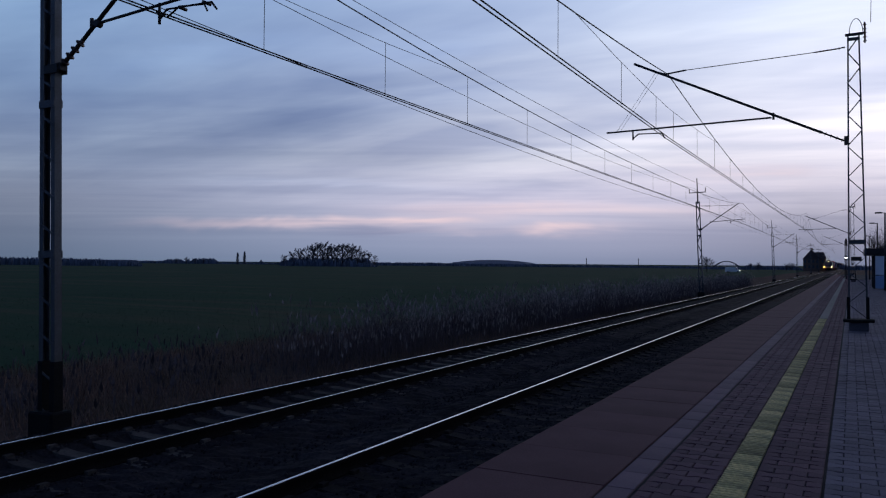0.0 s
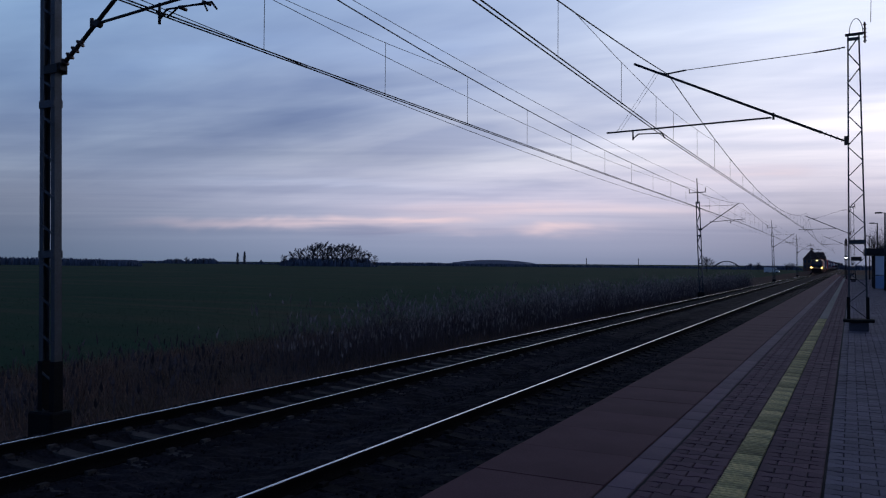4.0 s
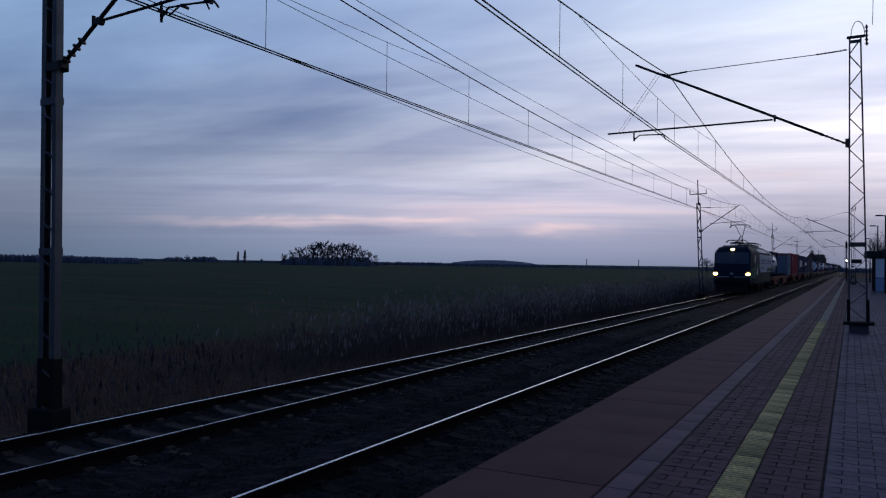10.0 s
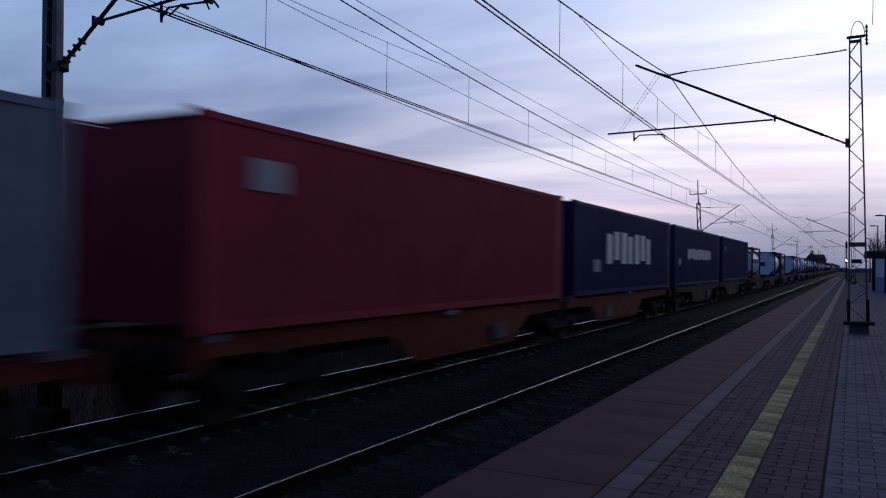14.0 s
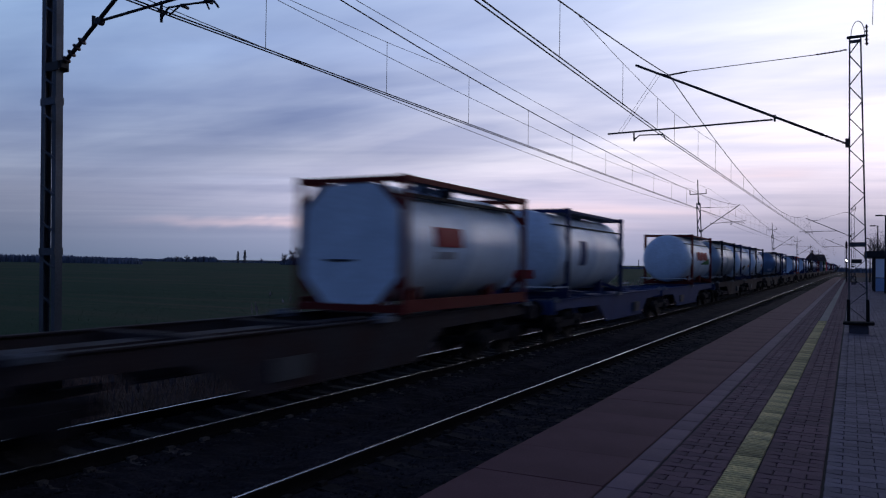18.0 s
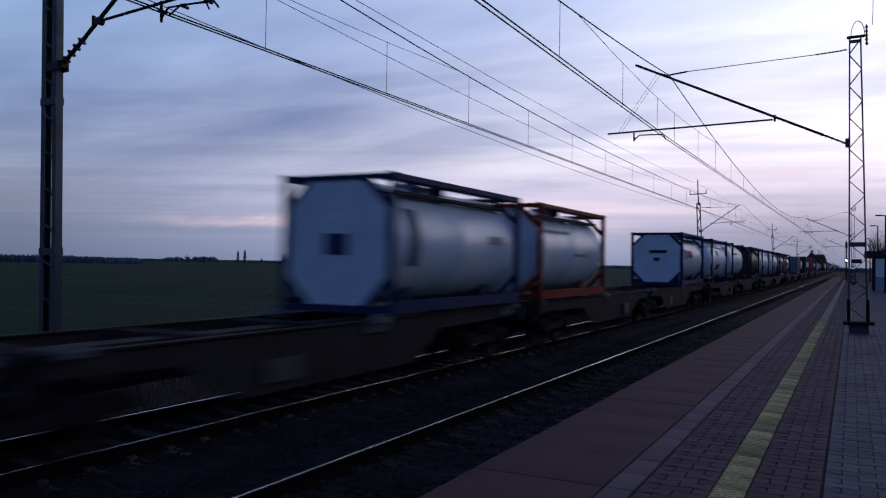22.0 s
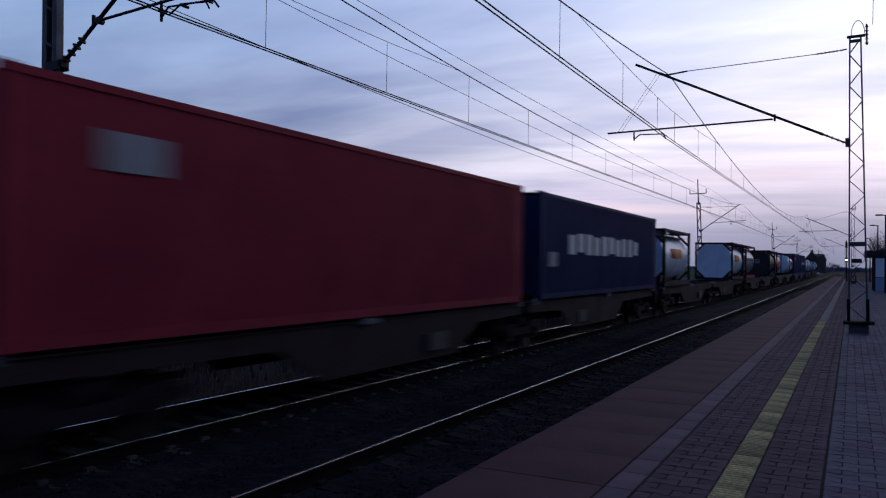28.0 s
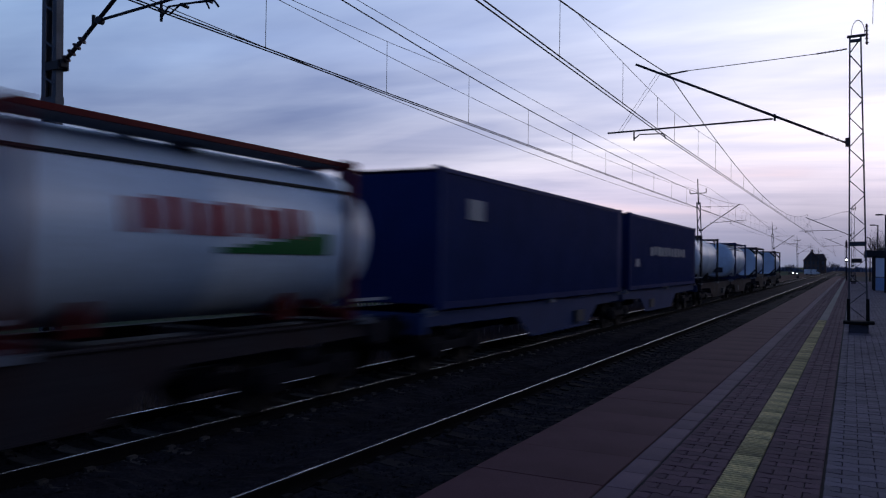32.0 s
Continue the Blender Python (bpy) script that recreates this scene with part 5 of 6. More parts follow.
# wagons: start, length, paint
W_LABEL = {"o": "articulated skeleton container wagon in faded orange paint", "d": "articulated skeleton container wagon in dark sooty paint", "b": "articulated skeleton container wagon in blue paint"}
W_PAINT = {"o": M_ORANGE, "d": M_BROWN, "b": M_WBLUE}
for u0, u1, k in ((30.6, 61.2, "o"), (61.6, 91.9, "o"), (92.0, 122.3, "d"), (122.6, 153.5, "d"), (153.8, 184.2, "d"), (184.6, 214.6, "b"), (215.0, 244.6, "d"), (244.9, 265.0, "d"),
                  (265.2, 293.0, "d"), (293.1, 321.0, "d"), (321.3, 350.4, "d"), (350.8, 380.2, "d"), (380.6, 411.6, "d"), (411.9, 441.6, "d"), (442.0, 472.6, "d"), (472.8, 503.1, "d"),
                  (503.3, 531.0, "d"), (531.3, 560.3, "d"), (560.7, 592.0, "b"), (592.2, 619.0, "d"), (619.3, 648.0, "d")):
    wagon(u0, u1 - u0, W_PAINT[k], W_LABEL[k], k, (20.6, 26.5) if u0 == 265.2 else ())

C20, C45 = 6.058, 13.716
HC = 2.935


def bars(y0, y1, z0, z1, n, material, name="lettering_bar"):
    """A row of plain blocks where lettering stands."""
    rnd = random.Random(n)
    out, w = [], (y1 - y0) / n
    for k in range(n):
        out.append((name, y0 + k * w, y0 + (k + rnd.uniform(.62, .82)) * w, z0 + (.12 * (z1 - z0) if k % 4 == 1 else 0), z1 - (0 if k % 3 else .1 * (z1 - z0)), material))
    return out


tank_container(32.75, P_TANKW, F_DARK, "white tank container in a dark frame with navy lettering bars", "beam", bars(1.75, 4.3, 1.48, 1.72, 8, L_NAVY) + [("logo_block", .75, 1.45, 1.42, 1.92, L_NAVY), ("placard", 4.45, 5.3, .72, 1.12, L_RED)])
box_container(54.17, C20, TALL, P_GREY, "pale grey twenty-foot box container with ribbed doors", [("logo_panel", .75, 1.7, 2.0, 2.22, L_RED), ("white_panel", 2.3, 2.95, .25, .65, L_WHITE)] + bars(.4, 1.0, 2.3, 2.4, 3, L_DARK), True)
box_container(62.12, 14.05, HC, P_RED, "oxide red high-cube box container with a white sign", [("logo_panel", 1.0, 1.75, 1.95, 2.40, L_GREY)])
box_container(77.4, C45, HC, P_NAVY, "navy blue box container with a large white logo", bars(3.4, 10.1, 1.02, 2.15, 7, L_WHITE, "logo_block") + [("white_panel", 1.9, 2.6, .75, 1.15, L_GREY)])
box_container(92.3, C45, HC, P_NAVY, "navy blue box container with a white lettering row", bars(3.3, 10.6, 1.32, 1.88, 10, L_WHITE, "logo_block") + [("white_panel", .9, 1.4, 1.0, 1.35, L_GREY)])
box_container(107.6, C45, HC, P_NAVY, "plain dark blue high-cube box container", [("white_panel", 1.0, 1.4, 2.0, 2.3, L_GREY)])
c = tank_container(124.75, P_TANKW, F_RED, "white tank container with navy band in a red frame", "frame", [("blue_band", .6, 5.4, 1.30, 1.65, L_NAVY)])
octagon_end(c, F_RED, P_TANKW, rounded=True)
c = tank_container(146.42, P_TANKW, F_BLUE, "white tank container in a blue frame with eight-sided end", "frame", [("blue_panel", 1.0, 1.45, .9, 2.1, L_NAVY), ("small_sign", 4.8, 5.2, 1.2, 1.6, L_GREY)])
octagon_end(c, F_BLUE, P_TANKW)
bm = BM()
box(bm, -.28, .28, -.008, .025, 1.08, 1.5)
part("square_sign", bm, L_NAVY, c)
c = tank_container(154.6, P_BRNTK, F_DARK, "dark brown tank container with a gold lettering band", "frame", [("gold_band", .4, 2.6, 1.45, 1.6, L_GOLD), ("gold_band", .4, 2.6, 1.95, 2.05, L_GOLD), ("navy_panel", 2.8, 4.6, 1.45, 2.05, L_NAVY)])
octagon_end(c, F_DARK, P_BLACK)
c = tank_container(176.95, P_TANKW, F_RED, "white tank container in a dark red frame", "frame", [("logo_panel", 1.3, 2.5, 1.3, 1.7, L_RED), ("small_sign", 1.4, 2.2, 1.05, 1.2, L_GREY)])
octagon_end(c, F_RED, P_TANKW, rounded=True)
bm = BM()
box(bm, -.55, .1, -.008, .025, .98, 1.02)
part("lettering_bar", bm, L_DARK, c)
tank_container(186.4, P_TANKW, F_BLUE, "white round-ended tank container with blue end frames", "beam", [("dark_panel", 1.3, 1.9, .95, 1.7, L_NAVY)], [("placard", -.1, .5, .55, .8, L_RED), ("small_sign", -.6, .1, 1.3, 1.7, L_GREY)])
tank_container(206.6, P_TANKW, F_RED, "white round-ended tank container with red frames and bright signs", "beam", bars(1.5, 4.9, 1.28, 1.74, 9, L_RED, "logo_block") + [("logo_swoosh", 3.0 + .4 * k, 3.4 + .4 * k, 1.06, 1.14 + .05 * k, L_GREEN) for k in range(6)])
tank_container(217.2, P_TANKG, F_DARK, "grey-blue round-ended tank container with a pale oval sign", "beam", [("oval_sign", .5, 2.0, 1.2, 1.6, L_WHITE)])
tank_container(226.8, P_TANKW, F_BLUE, "white round-ended tank container with navy end frames", "beam", [("placard", 1.9, 3.0, .75, 1.05, L_DARK), ("placard", 4.9, 5.4, .95, 1.15, L_ORNG)])
tank_container(237.3, P_TANKW, F_DARK, "white tank container with a blue sign and an orange plate", "beam", [("blue_panel", 1.8, 2.7, 1.6, 2.0, L_BLUE), ("placard", 4.5, 5.1, .95, 1.2, L_ORNG), ("lettering_bar", 1.8, 2.7, 1.35, 1.42, L_BLUE)])
tank_container(257.65, P_TANKB, F_DARK, "deep blue round-ended tank container", "beam", [("small_sign", .8, 1.4, 1.0, 1.4, L_GREY)], [("small_sign", .45, .8, .55, .8, L_GREY)])
tank_container(266.45, P_TANKG, F_BLUE, "grey-white tank container in a full blue frame", "frame", [("blue_panel", 1.0, 1.5, .9, 2.0, L_NAVY), ("lettering_bar", 4.2, 5.0, 1.3, 1.7, L_GREY)])
c = tank_container(286.1, P_TANKW, F_BLUE, "white tank container in a blue frame with a dark square sign", "frame", [("blue_panel", .7, 1.1, .9, 2.0, L_NAVY), ("lettering_bar", 4.4, 5.2, 1.4, 1.6, L_GREY)])
octagon_end(c, F_BLUE, P_TANKW)
bm = BM()
box(bm, -.25, .25, -.008, .025, 1.1, 1.5)
part("square_sign", bm, L_NAVY, c)
tank_container(293.7, P_TANKW, F_ORNG, "white tank container in an orange-red frame", "frame", bars(.5, 3.0, 1.85, 1.95, 6, L_GREY) + [("lettering_bar", 3.0, 4.2, 1.2, 1.3, L_GREY)])
c = tank_container(313.4, P_TANKW, F_BLUE, "white tank container in a blue frame with a leafy emblem", "frame", [("logo_panel", .9, 1.7, 1.3, 1.8, L_GREY), ("logo_panel", 1.9, 3.0, 1.4, 1.75, L_RED)])
octagon_end(c, F_BLUE, P_TANKW)
bm = BM()
box(bm, -.35, .5, -.008, .025, 1.6, 1.75)
box(bm, -.15, .15, -.008, .025, 1.2, 1.38)
part("emblem", bm, L_DARK, c)
tank_container(322.7, P_TANKW, F_BLUE, "white round-ended tank container with a small blue sign", "beam", [("blue_panel", 2.0, 2.8, 1.65, 1.95, L_BLUE), ("placard", 1.9, 3.2, .75, 1.1, L_DARK)])
tank_container(331.8, P_TANKW, F_DARK, "big white tank container without top frame", "beam", [("red_line", .4, 3.4, 1.82, 1.95, L_RED), ("lettering_bar", 2.85, 3.6, 1.13, 1.20, L_DARK)], r=1.2, rails=False)
c = tank_container(343.1, P_BLACK, F_DARK, "glossy black tank container in a black frame", "frame", [("lettering_bar", .4, 2.0, 1.9, 2.0, L_GREY), ("white_panel", 2.6, 4.2, .18, .3, L_WHITE)])
octagon_end(c, F_DARK, P_BLACK)
octagon_end(c, F_DARK, P_BLACK, y=5.99)
for k in range(3):
    bm = BM()
    box(bm, -.75, -.1, -.008, .025, 1.45 + .17 * k, 1.52 + .17 * k)
    part("lettering_bar", bm, F_GREY, c)
tank_container(352.3, P_TANKW, F_BLUE, "white round-ended tank container with dark plates", "beam", [("placard", 1.8, 3.0, .75, 1.1, L_DARK)], [("placard", -.5, .5, .5, .85, L_DARK)])
tank_container(363.15, P_TANKW, F_BLUE, "white round-ended tank container with an orange plate", "beam", [("placard", 2.0, 3.1, .75, 1.1, L_DARK), ("placard", 4.9, 5.4, .95, 1.15, L_ORNG)], [("placard", -.5, .5, .5, .85, L_DARK)])
tank_container(372.6, P_TANKG, F_RED, "grey tank container in a red frame with red and green signs", "frame", bars(1.2, 4.5, 1.30, 1.72, 9, L_RED, "logo_block") + [("logo_swoosh", 2.6 + .4 * k, 3.0 + .4 * k, 1.06, 1.14 + .05 * k, L_GREEN) for k in range(6)])
tank_container(382.1, P_TANKW, F_RED, "white tank container with a navy band in a red frame", "frame", [("blue_band", .5, 5.3, 1.3, 1.6, L_NAVY)])
box_container(404.5, C20, TALL, P_GREY, "pale grey twenty-foot box container", bars(.5, 1.2, 2.2, 2.3, 3, L_DARK), True)
tank_container(412.7, P_TANKW, F_DARK, "white tank container on a dark frame", "beam")
box_container(426.8, C45, HC, P_GREEN, "green high-cube box container with a wide white logo", bars(3.6, 12.6, 1.02, 1.95, 9, L_WHITE, "logo_block"))
box_container(443.0, C45, HC, P_RED, "oxide red high-cube box container with a white sign", [("logo_panel", 1.3, 2.2, 1.95, 2.40, L_GREY)])
box_container(458.1, C45, HC, P_NAVY, "navy blue box container with a white lettering row", bars(2.3, 10.8, 1.26, 1.90, 10, L_WHITE, "logo_block") + [("white_panel", .6, 1.25, .9, 1.3, L_GREY)])
c = tank_container(473.7, P_TANKW, F_DARK, "white tank container in a dark frame with an orange panel", "frame", [("orange_panel", 2.6, 4.2, 1.3, 1.75, L_ORNG), ("logo_panel", 1.7, 2.55, 1.3, 1.75, L_RED)])
octagon_end(c, F_DARK, P_TANKW, rounded=True)
c = tank_container(496.0, P_TANKW, F_DARK, "white dark-framed tank container with an orange panel", "frame", [("orange_panel", 2.4, 4.0, 1.3, 1.75, L_ORNG), ("logo_panel", 1.7, 2.35, 1.3, 1.75, L_RED)])
octagon_end(c, F_DARK, P_TANKW)
tank_container(504.0, P_TANKG, F_RED, "grey tank container with a navy band in a dull red frame", "frame", [("blue_band", .6, 5.3, 1.4, 1.65, L_NAVY)])
# reflections on the black barrel, painted as dull grey rectangles
L_SHEEN = paint("dull_grey_panel", (.05, .055, .07), .4, spec=.2)
c = tank_container(523.7, P_BLACK, F_DARK, "black tank container in a black frame with painted grey highlights", "frame", [("lettering_bar", .4, 2.2, 1.8, 2.0, L_GREY), ("grey_panel", 2.75, 3.35, 1.15, 2.15, L_SHEEN), ("grey_panel", 4.3, 5.4, 1.2, 2.0, L_SHEEN), ("placard", 4.75, 5.25, 1.35, 1.75, L_GOLD)])
octagon_end(c, F_DARK, P_BLACK)
octagon_end(c, F_DARK, P_BLACK, y=5.99)
bm = BM()
for k in range(3):
    box(bm, -.32, .32, -.008, .025, 1.3 + .16 * k, 1.38 + .16 * k)
part("lettering_bar", bm, L_GREY, c)
tank_container(532.6, P_REDTK, F_DARK, "bright red tank container with white lettering bars", "beam", [("white_panel", 1.7, 4.5, 1.15, 1.72, L_GREY)] + [("lettering_bar", 2.0, 4.3, .98, 1.06, L_WHITE)], [("lettering_bar", -.55, .25 + .1 * (k % 2), .92 + .2 * k, 1.0 + .2 * k, L_WHITE) for k in range(5)])
tank_container(552.8, P_TANKW, F_RED, "white round-ended tank container with red frames and bright signs", "beam", bars(1.5, 4.9, 1.28, 1.74, 9, L_RED, "logo_block") + [("logo_swoosh", 3.0 + .4 * k, 3.4 + .4 * k, 1.06, 1.14 + .05 * k, L_GREEN) for k in range(6)])
box_container(561.9, 14.0, HC, P_BLUE, "blue high-cube box container with a small grey sign", [("white_panel", 1.3, 2.1, 1.9, 2.35, L_GREY)])
box_container(577.1, C45, HC, P_BLUE, "blue box container with a grey lettering row", bars(3.4, 11.0, 1.35, 1.75, 11, L_GREY, "logo_block") + [("white_panel", .9, 1.5, .9, 1.2, L_GREY)])
tank_container(592.9, P_TANKW, F_DARK, "big white tank container without top frame", "beam", r=1.2, rails=False)
tank_container(607.2, P_TANKW, F_BLUE, "white round-ended tank container with dark plates", "beam", (), [("placard", -.5, .5, .5, .85, L_DARK)])
c = tank_container(621.2, P_TANKW, F_DARK, "white tank container in a dark frame", "frame")
octagon_end(c, F_DARK, P_TANKW, rounded=True)
c = tank_container(640.4, P_TANKW, F_DARK, "white tank container in a dark frame with eight-sided end", "frame")
octagon_end(c, F_DARK, P_TANKW)

# ---- vegetation and distance ----
M_REED = mat("dry_reed", (.115, .088, .090), .9, var=.35, grain=8, stain=.4, bump=0, spec=.15, island=.45)
M_PLUME = mat("reed_plume", (.32, .26, .245), .95, var=.3, grain=8, stain=.4, bump=0, spec=.1, island=.4)
M_GRASS = mat("dry_verge_grass", (.185, .112, .090), .95, var=.4, grain=6, stain=.3, bump=0, spec=.15, island=.5, tint=(.05, .06, .03))
M_CROP = mat("young_crop", (.020, .042, .018), .9, var=.35, grain=5, stain=.2, bump=0, spec=.15, island=.4)
M_BARK = mat("dark_bark", (.05, .042, .036), .95, var=.35, grain=12, stain=1)
# twigs, woods and hill: distance haze is put into the bluish base colours
M_HAZY_TWIG = mat("bare_twigs", (.07, .078, .11), .95, var=.3, grain=3, stain=.3, bump=0)
M_HAZY_WOODS = mat("far_woods", (.10, .13, .20), .95, var=.3, grain=.2, stain=.02, bump=0, island=.4)
M_HAZY_HILL = mat("wooded_hill", (.07, .10, .165), 1.0, var=.3, grain=.15, stain=.02, bump=0)


def blades(rnd, spots, h, w, bend, plume):
    """Bent three-sided blades, each on its spot; plume: share that bears a seed head."""
    v, f, pv, pf = [], [], [], []
    for x, y, z in spots:
        hh = h * rnd.uniform(.35, 1.2) * (1 + .55 * noise.noise((x * .8, y * .35, 2)) + .3 * noise.noise((x * 2.1, y * 1.3, 4)))
        a = rnd.uniform(0, 2 * math.pi)
        bx, by = math.cos(a) * bend * hh * rnd.random(), math.sin(a) * bend * hh * rnd.random()
        t = rnd.uniform(0, math.pi)
        wx, wy = math.cos(t) * w, math.sin(t) * w
        o = len(v)
        v += [(x - wx, y - wy, z), (x + wx, y + wy, z), (x + bx * .35 - wx * .7, y + by * .35 - wy * .7, z + hh * .55), (x + bx * .35 + wx * .7, y + by * .35 + wy * .7, z + hh * .55), (x + bx, y + by, z + hh)]
        f += [(o, o + 1, o + 3, o + 2), (o + 2, o + 3, o + 4)]
        if rnd.random() < plume:
            o = len(pv)
            px, py, pz = x + bx, y + by, z + hh
            s = rnd.uniform(.014, .042)
            L = rnd.uniform(.14, .36)
            pv += [(px, py, pz - L * .4), (px + s, py, pz), (px - s * .5, py + s, pz), (px - s * .5, py - s, pz), (px + bx * .15, py + by * .15, pz + L * .6)]
            pf += [(o, o + 1, o + 2), (o, o + 2, o + 3), (o, o + 3, o + 1), (o + 4, o + 2, o + 1), (o + 4, o + 3, o + 2), (o + 4, o + 1, o + 3)]
    return v, f, pv, pf


def make_reeds():
    rnd = random.Random(11)
    spots = []
    while len(spots) < 36000:
        y = 14 + 115 * rnd.random() ** 1.7
        x = rnd.gauss(-14.9, .95)
        if y < 33 and rnd.random() > (y - 17) / 16:
            continue
        if x > -12.6 or x < -19 or noise.noise((x * .6, y * .16, 0)) < -.32:
            continue
        spots.append((x, y, ground_z(x, y) - .05))
    v, f, pv, pf = blades(rnd, spots, 1.5, .0048, .5, .22)
    from_arrays("reed_bed", v, f, M_REED, "tall dry brown reeds along the ditch", "reeds")
    from_arrays("reed_plumes", pv, pf, M_PLUME, "pale feathery seed heads of dry reeds", "reeds")
    spots = []
    while len(spots) < 34000:
        y = 2 + 75 * rnd.random() ** 1.7
        x = -11.0 - 10.5 * rnd.random() ** .8
        if noise.noise((x * .5, y * .3, 5)) < -.25:
            continue
        spots.append((x, y, ground_z(x, y) - .03))
    v, f, pv, pf = blades(rnd, spots, .36, .008, 1.1, .06)
    from_arrays("verge_grass", v, f, M_GRASS, "matted dry brown grass and weeds on the verge", "grass")
    spots = []
    while len(spots) < 1100:               # tall weeds standing out of the verge
        y = 3 + 22 * rnd.random()
        x = rnd.uniform(-19, -12.0)
        if noise.noise((x * .7, y * .4, 9)) < .05:
            continue
        spots.append((x, y, ground_z(x, y) - .03))
    v, f, pv, pf = blades(rnd, spots, .85, .006, .5, .6)
    from_arrays("tall_weeds", v + pv, f + [tuple(i + len(v) for i in q) for q in pf], M_REED, "scattered tall dead weeds with seed heads", "weeds")
    spots = []
    while len(spots) < 15000:
        y = 6 + 70 * rnd.random() ** 1.4
        x = -21 - 40 * rnd.random() ** 1.5
        spots.append((x, y, ground_z(x, y) - .02))
    v, f, pv, pf = blades(rnd, spots, .08, .012, .8, 0)
    from_arrays("field_crop", v, f, M_CROP, "short green winter crop in the field", "crop")


make_reeds()


def bearing(px, dist):
    """World x at y = dist for a bearing given in columns from the picture's left."""
    a = radians(27.617) - math.atan((px - 784) / 1381.85)
    return -dist * math.tan(a)


def depth_scale(px, dist):
    x = bearing(px, dist)
    return (dist * math.cos(radians(27.617)) - x * math.sin(radians(27.617))) / 1381.85


def twig_fan(rnd, v, f, p, d, size, n, wide=.035):
    for _ in range(n):
        q = Vector((rnd.gauss(0, 1), rnd.gauss(0, 1), rnd.gauss(.4, 1))).normalized() * size * rnd.uniform(.4, 1)
        q += d * size * .5
        s = Vector((rnd.uniform(-1, 1), rnd.uniform(-1, 1), rnd.uniform(-1, 1))) * size * wide
        o = len(v)
        v += [tuple(p - s), tuple(p + s), tuple(p + q)]
        f.append((o, o + 1, o + 2))


def bare_tree(x, y, h, seed, spread=.42, label="bare leafless winter tree at the field's far side", thick=1.0, group="bare trees", twig=.035):
    rnd = random.Random(seed)
    z0 = ground_z(x, y) - .2
    t = thing("tree", label, "tree", group, at=(x, y, z0))
    bm = BM()
    v, f = [], []

    def grow(p, d, length, r, level):
        mid = p + d * length * .5 + Vector((rnd.uniform(-.06, .06), rnd.uniform(-.06, .06), 0)) * length
        e = p + d * length
        tube(bm, p, mid, r, 5, r * .8, cap=False)
        tube(bm, mid, e, r * .8, 5, r * .55, cap=False)
        if level >= 3:
            twig_fan(rnd, v, f, e, d, length * 1.1, 9, twig)
            twig_fan(rnd, v, f, mid, d, length * .9, 6, twig)
            return
        for k in range(rnd.choice((3, 4)) if level else 7):
            q = (d + Vector((rnd.gauss(0, spread), rnd.gauss(0, spread), rnd.gauss(.08, .25)))).normalized()
            at = p.lerp(e, rnd.uniform(.3 if level == 0 else .5, 1.0))
            grow(at, q, length * rnd.uniform(.55, .8), r * .5, level + 1)
    grow(Vector((0, 0, 0)), Vector((rnd.uniform(-.05, .05), rnd.uniform(-.05, .05), 1)).normalized(), h * .40, h * .022 * thick, 0)
    part("trunk", bm, M_BARK, t)
    me = bpy.data.meshes.new("crown")
    me.from_pydata(v, [], f)
    me.materials.append(M_HAZY_TWIG)
    hang("crown", me, t)
    return t


def copse_tree(x, y, h, seed, label, group, wide, ivy):
    """A tall stem with limbs rising from low down, fans of twigs, often a sleeve of ivy."""
    rnd = random.Random(seed)
    t = thing("tree", label, "tree", group, at=(x, y, ground_z(x, y) - .2))
    bm = BM()
    v, f = [], []
    lean = Vector((rnd.uniform(-.05, .05), 0, 1)).normalized()
    if wide < .1:
        lean = Vector((0, 0, 1))
    tube(bm, (0, 0, 0), lean * h * .55, h * .026, 5, h * .016, cap=False)
    tube(bm, lean * h * .55, lean * h * .92, h * .016, 5, h * .006, cap=False)
    for k in range(24):
        z = rnd.uniform(.16, .88)
        a = rnd.uniform(0, 2 * math.pi)
        reach = h * wide * rnd.uniform(.45, 1.0) * (1.0 if z < .6 else 1.7 * (1.05 - z) + .24)
        p = lean * h * z
        e = p + Vector((math.cos(a) * reach, math.sin(a) * reach, min(h * (1.03 - z), max(reach * rnd.uniform(.6, 1.4), h * .07))))
        m = p.lerp(e, .5) + Vector((0, 0, -.04 * h * rnd.random()))
        tube(bm, p, m, h * .010, 4, h * .008, cap=False)
        tube(bm, m, e, h * .008, 4, h * .005, cap=False)
        d = (e - p).normalized()
        twig_fan(rnd, v, f, e, d, h * (.12 if wide > .1 else .06), 40, .05)
        twig_fan(rnd, v, f, m, d, h * (.11 if wide > .1 else .06), 34, .05)
    if ivy:
        top = rnd.uniform(.55, .8) if wide > .1 else .95
        for _ in range(420):
            z = rnd.random() * top
            r = h * (.05 if wide > .1 else .10) * (1 - .7 * z / top if wide > .1 else math.sin(math.pi * (.12 + .85 * z / top))) * rnd.uniform(.3, 1.2)
            a = rnd.uniform(0, 2 * math.pi)
            p = lean * h * z + Vector((math.cos(a) * r, math.sin(a) * r, 0))
            q = h * (.028 if wide > .1 else .045)
            o = len(v)
            v += [tuple(p + Vector((rnd.uniform(-q, q), rnd.uniform(-q, q), rnd.uniform(-q, 2 * q)))) for _ in range(3)]
            f.append((o, o + 1, o + 2))
    part("trunk", bm, M_BARK, t)
    me = bpy.data.meshes.new("crown")
    me.from_pydata(v, [], f)
    me.materials.append(M_HAZY_TWIG)
    hang("crown", me, t)
    return t


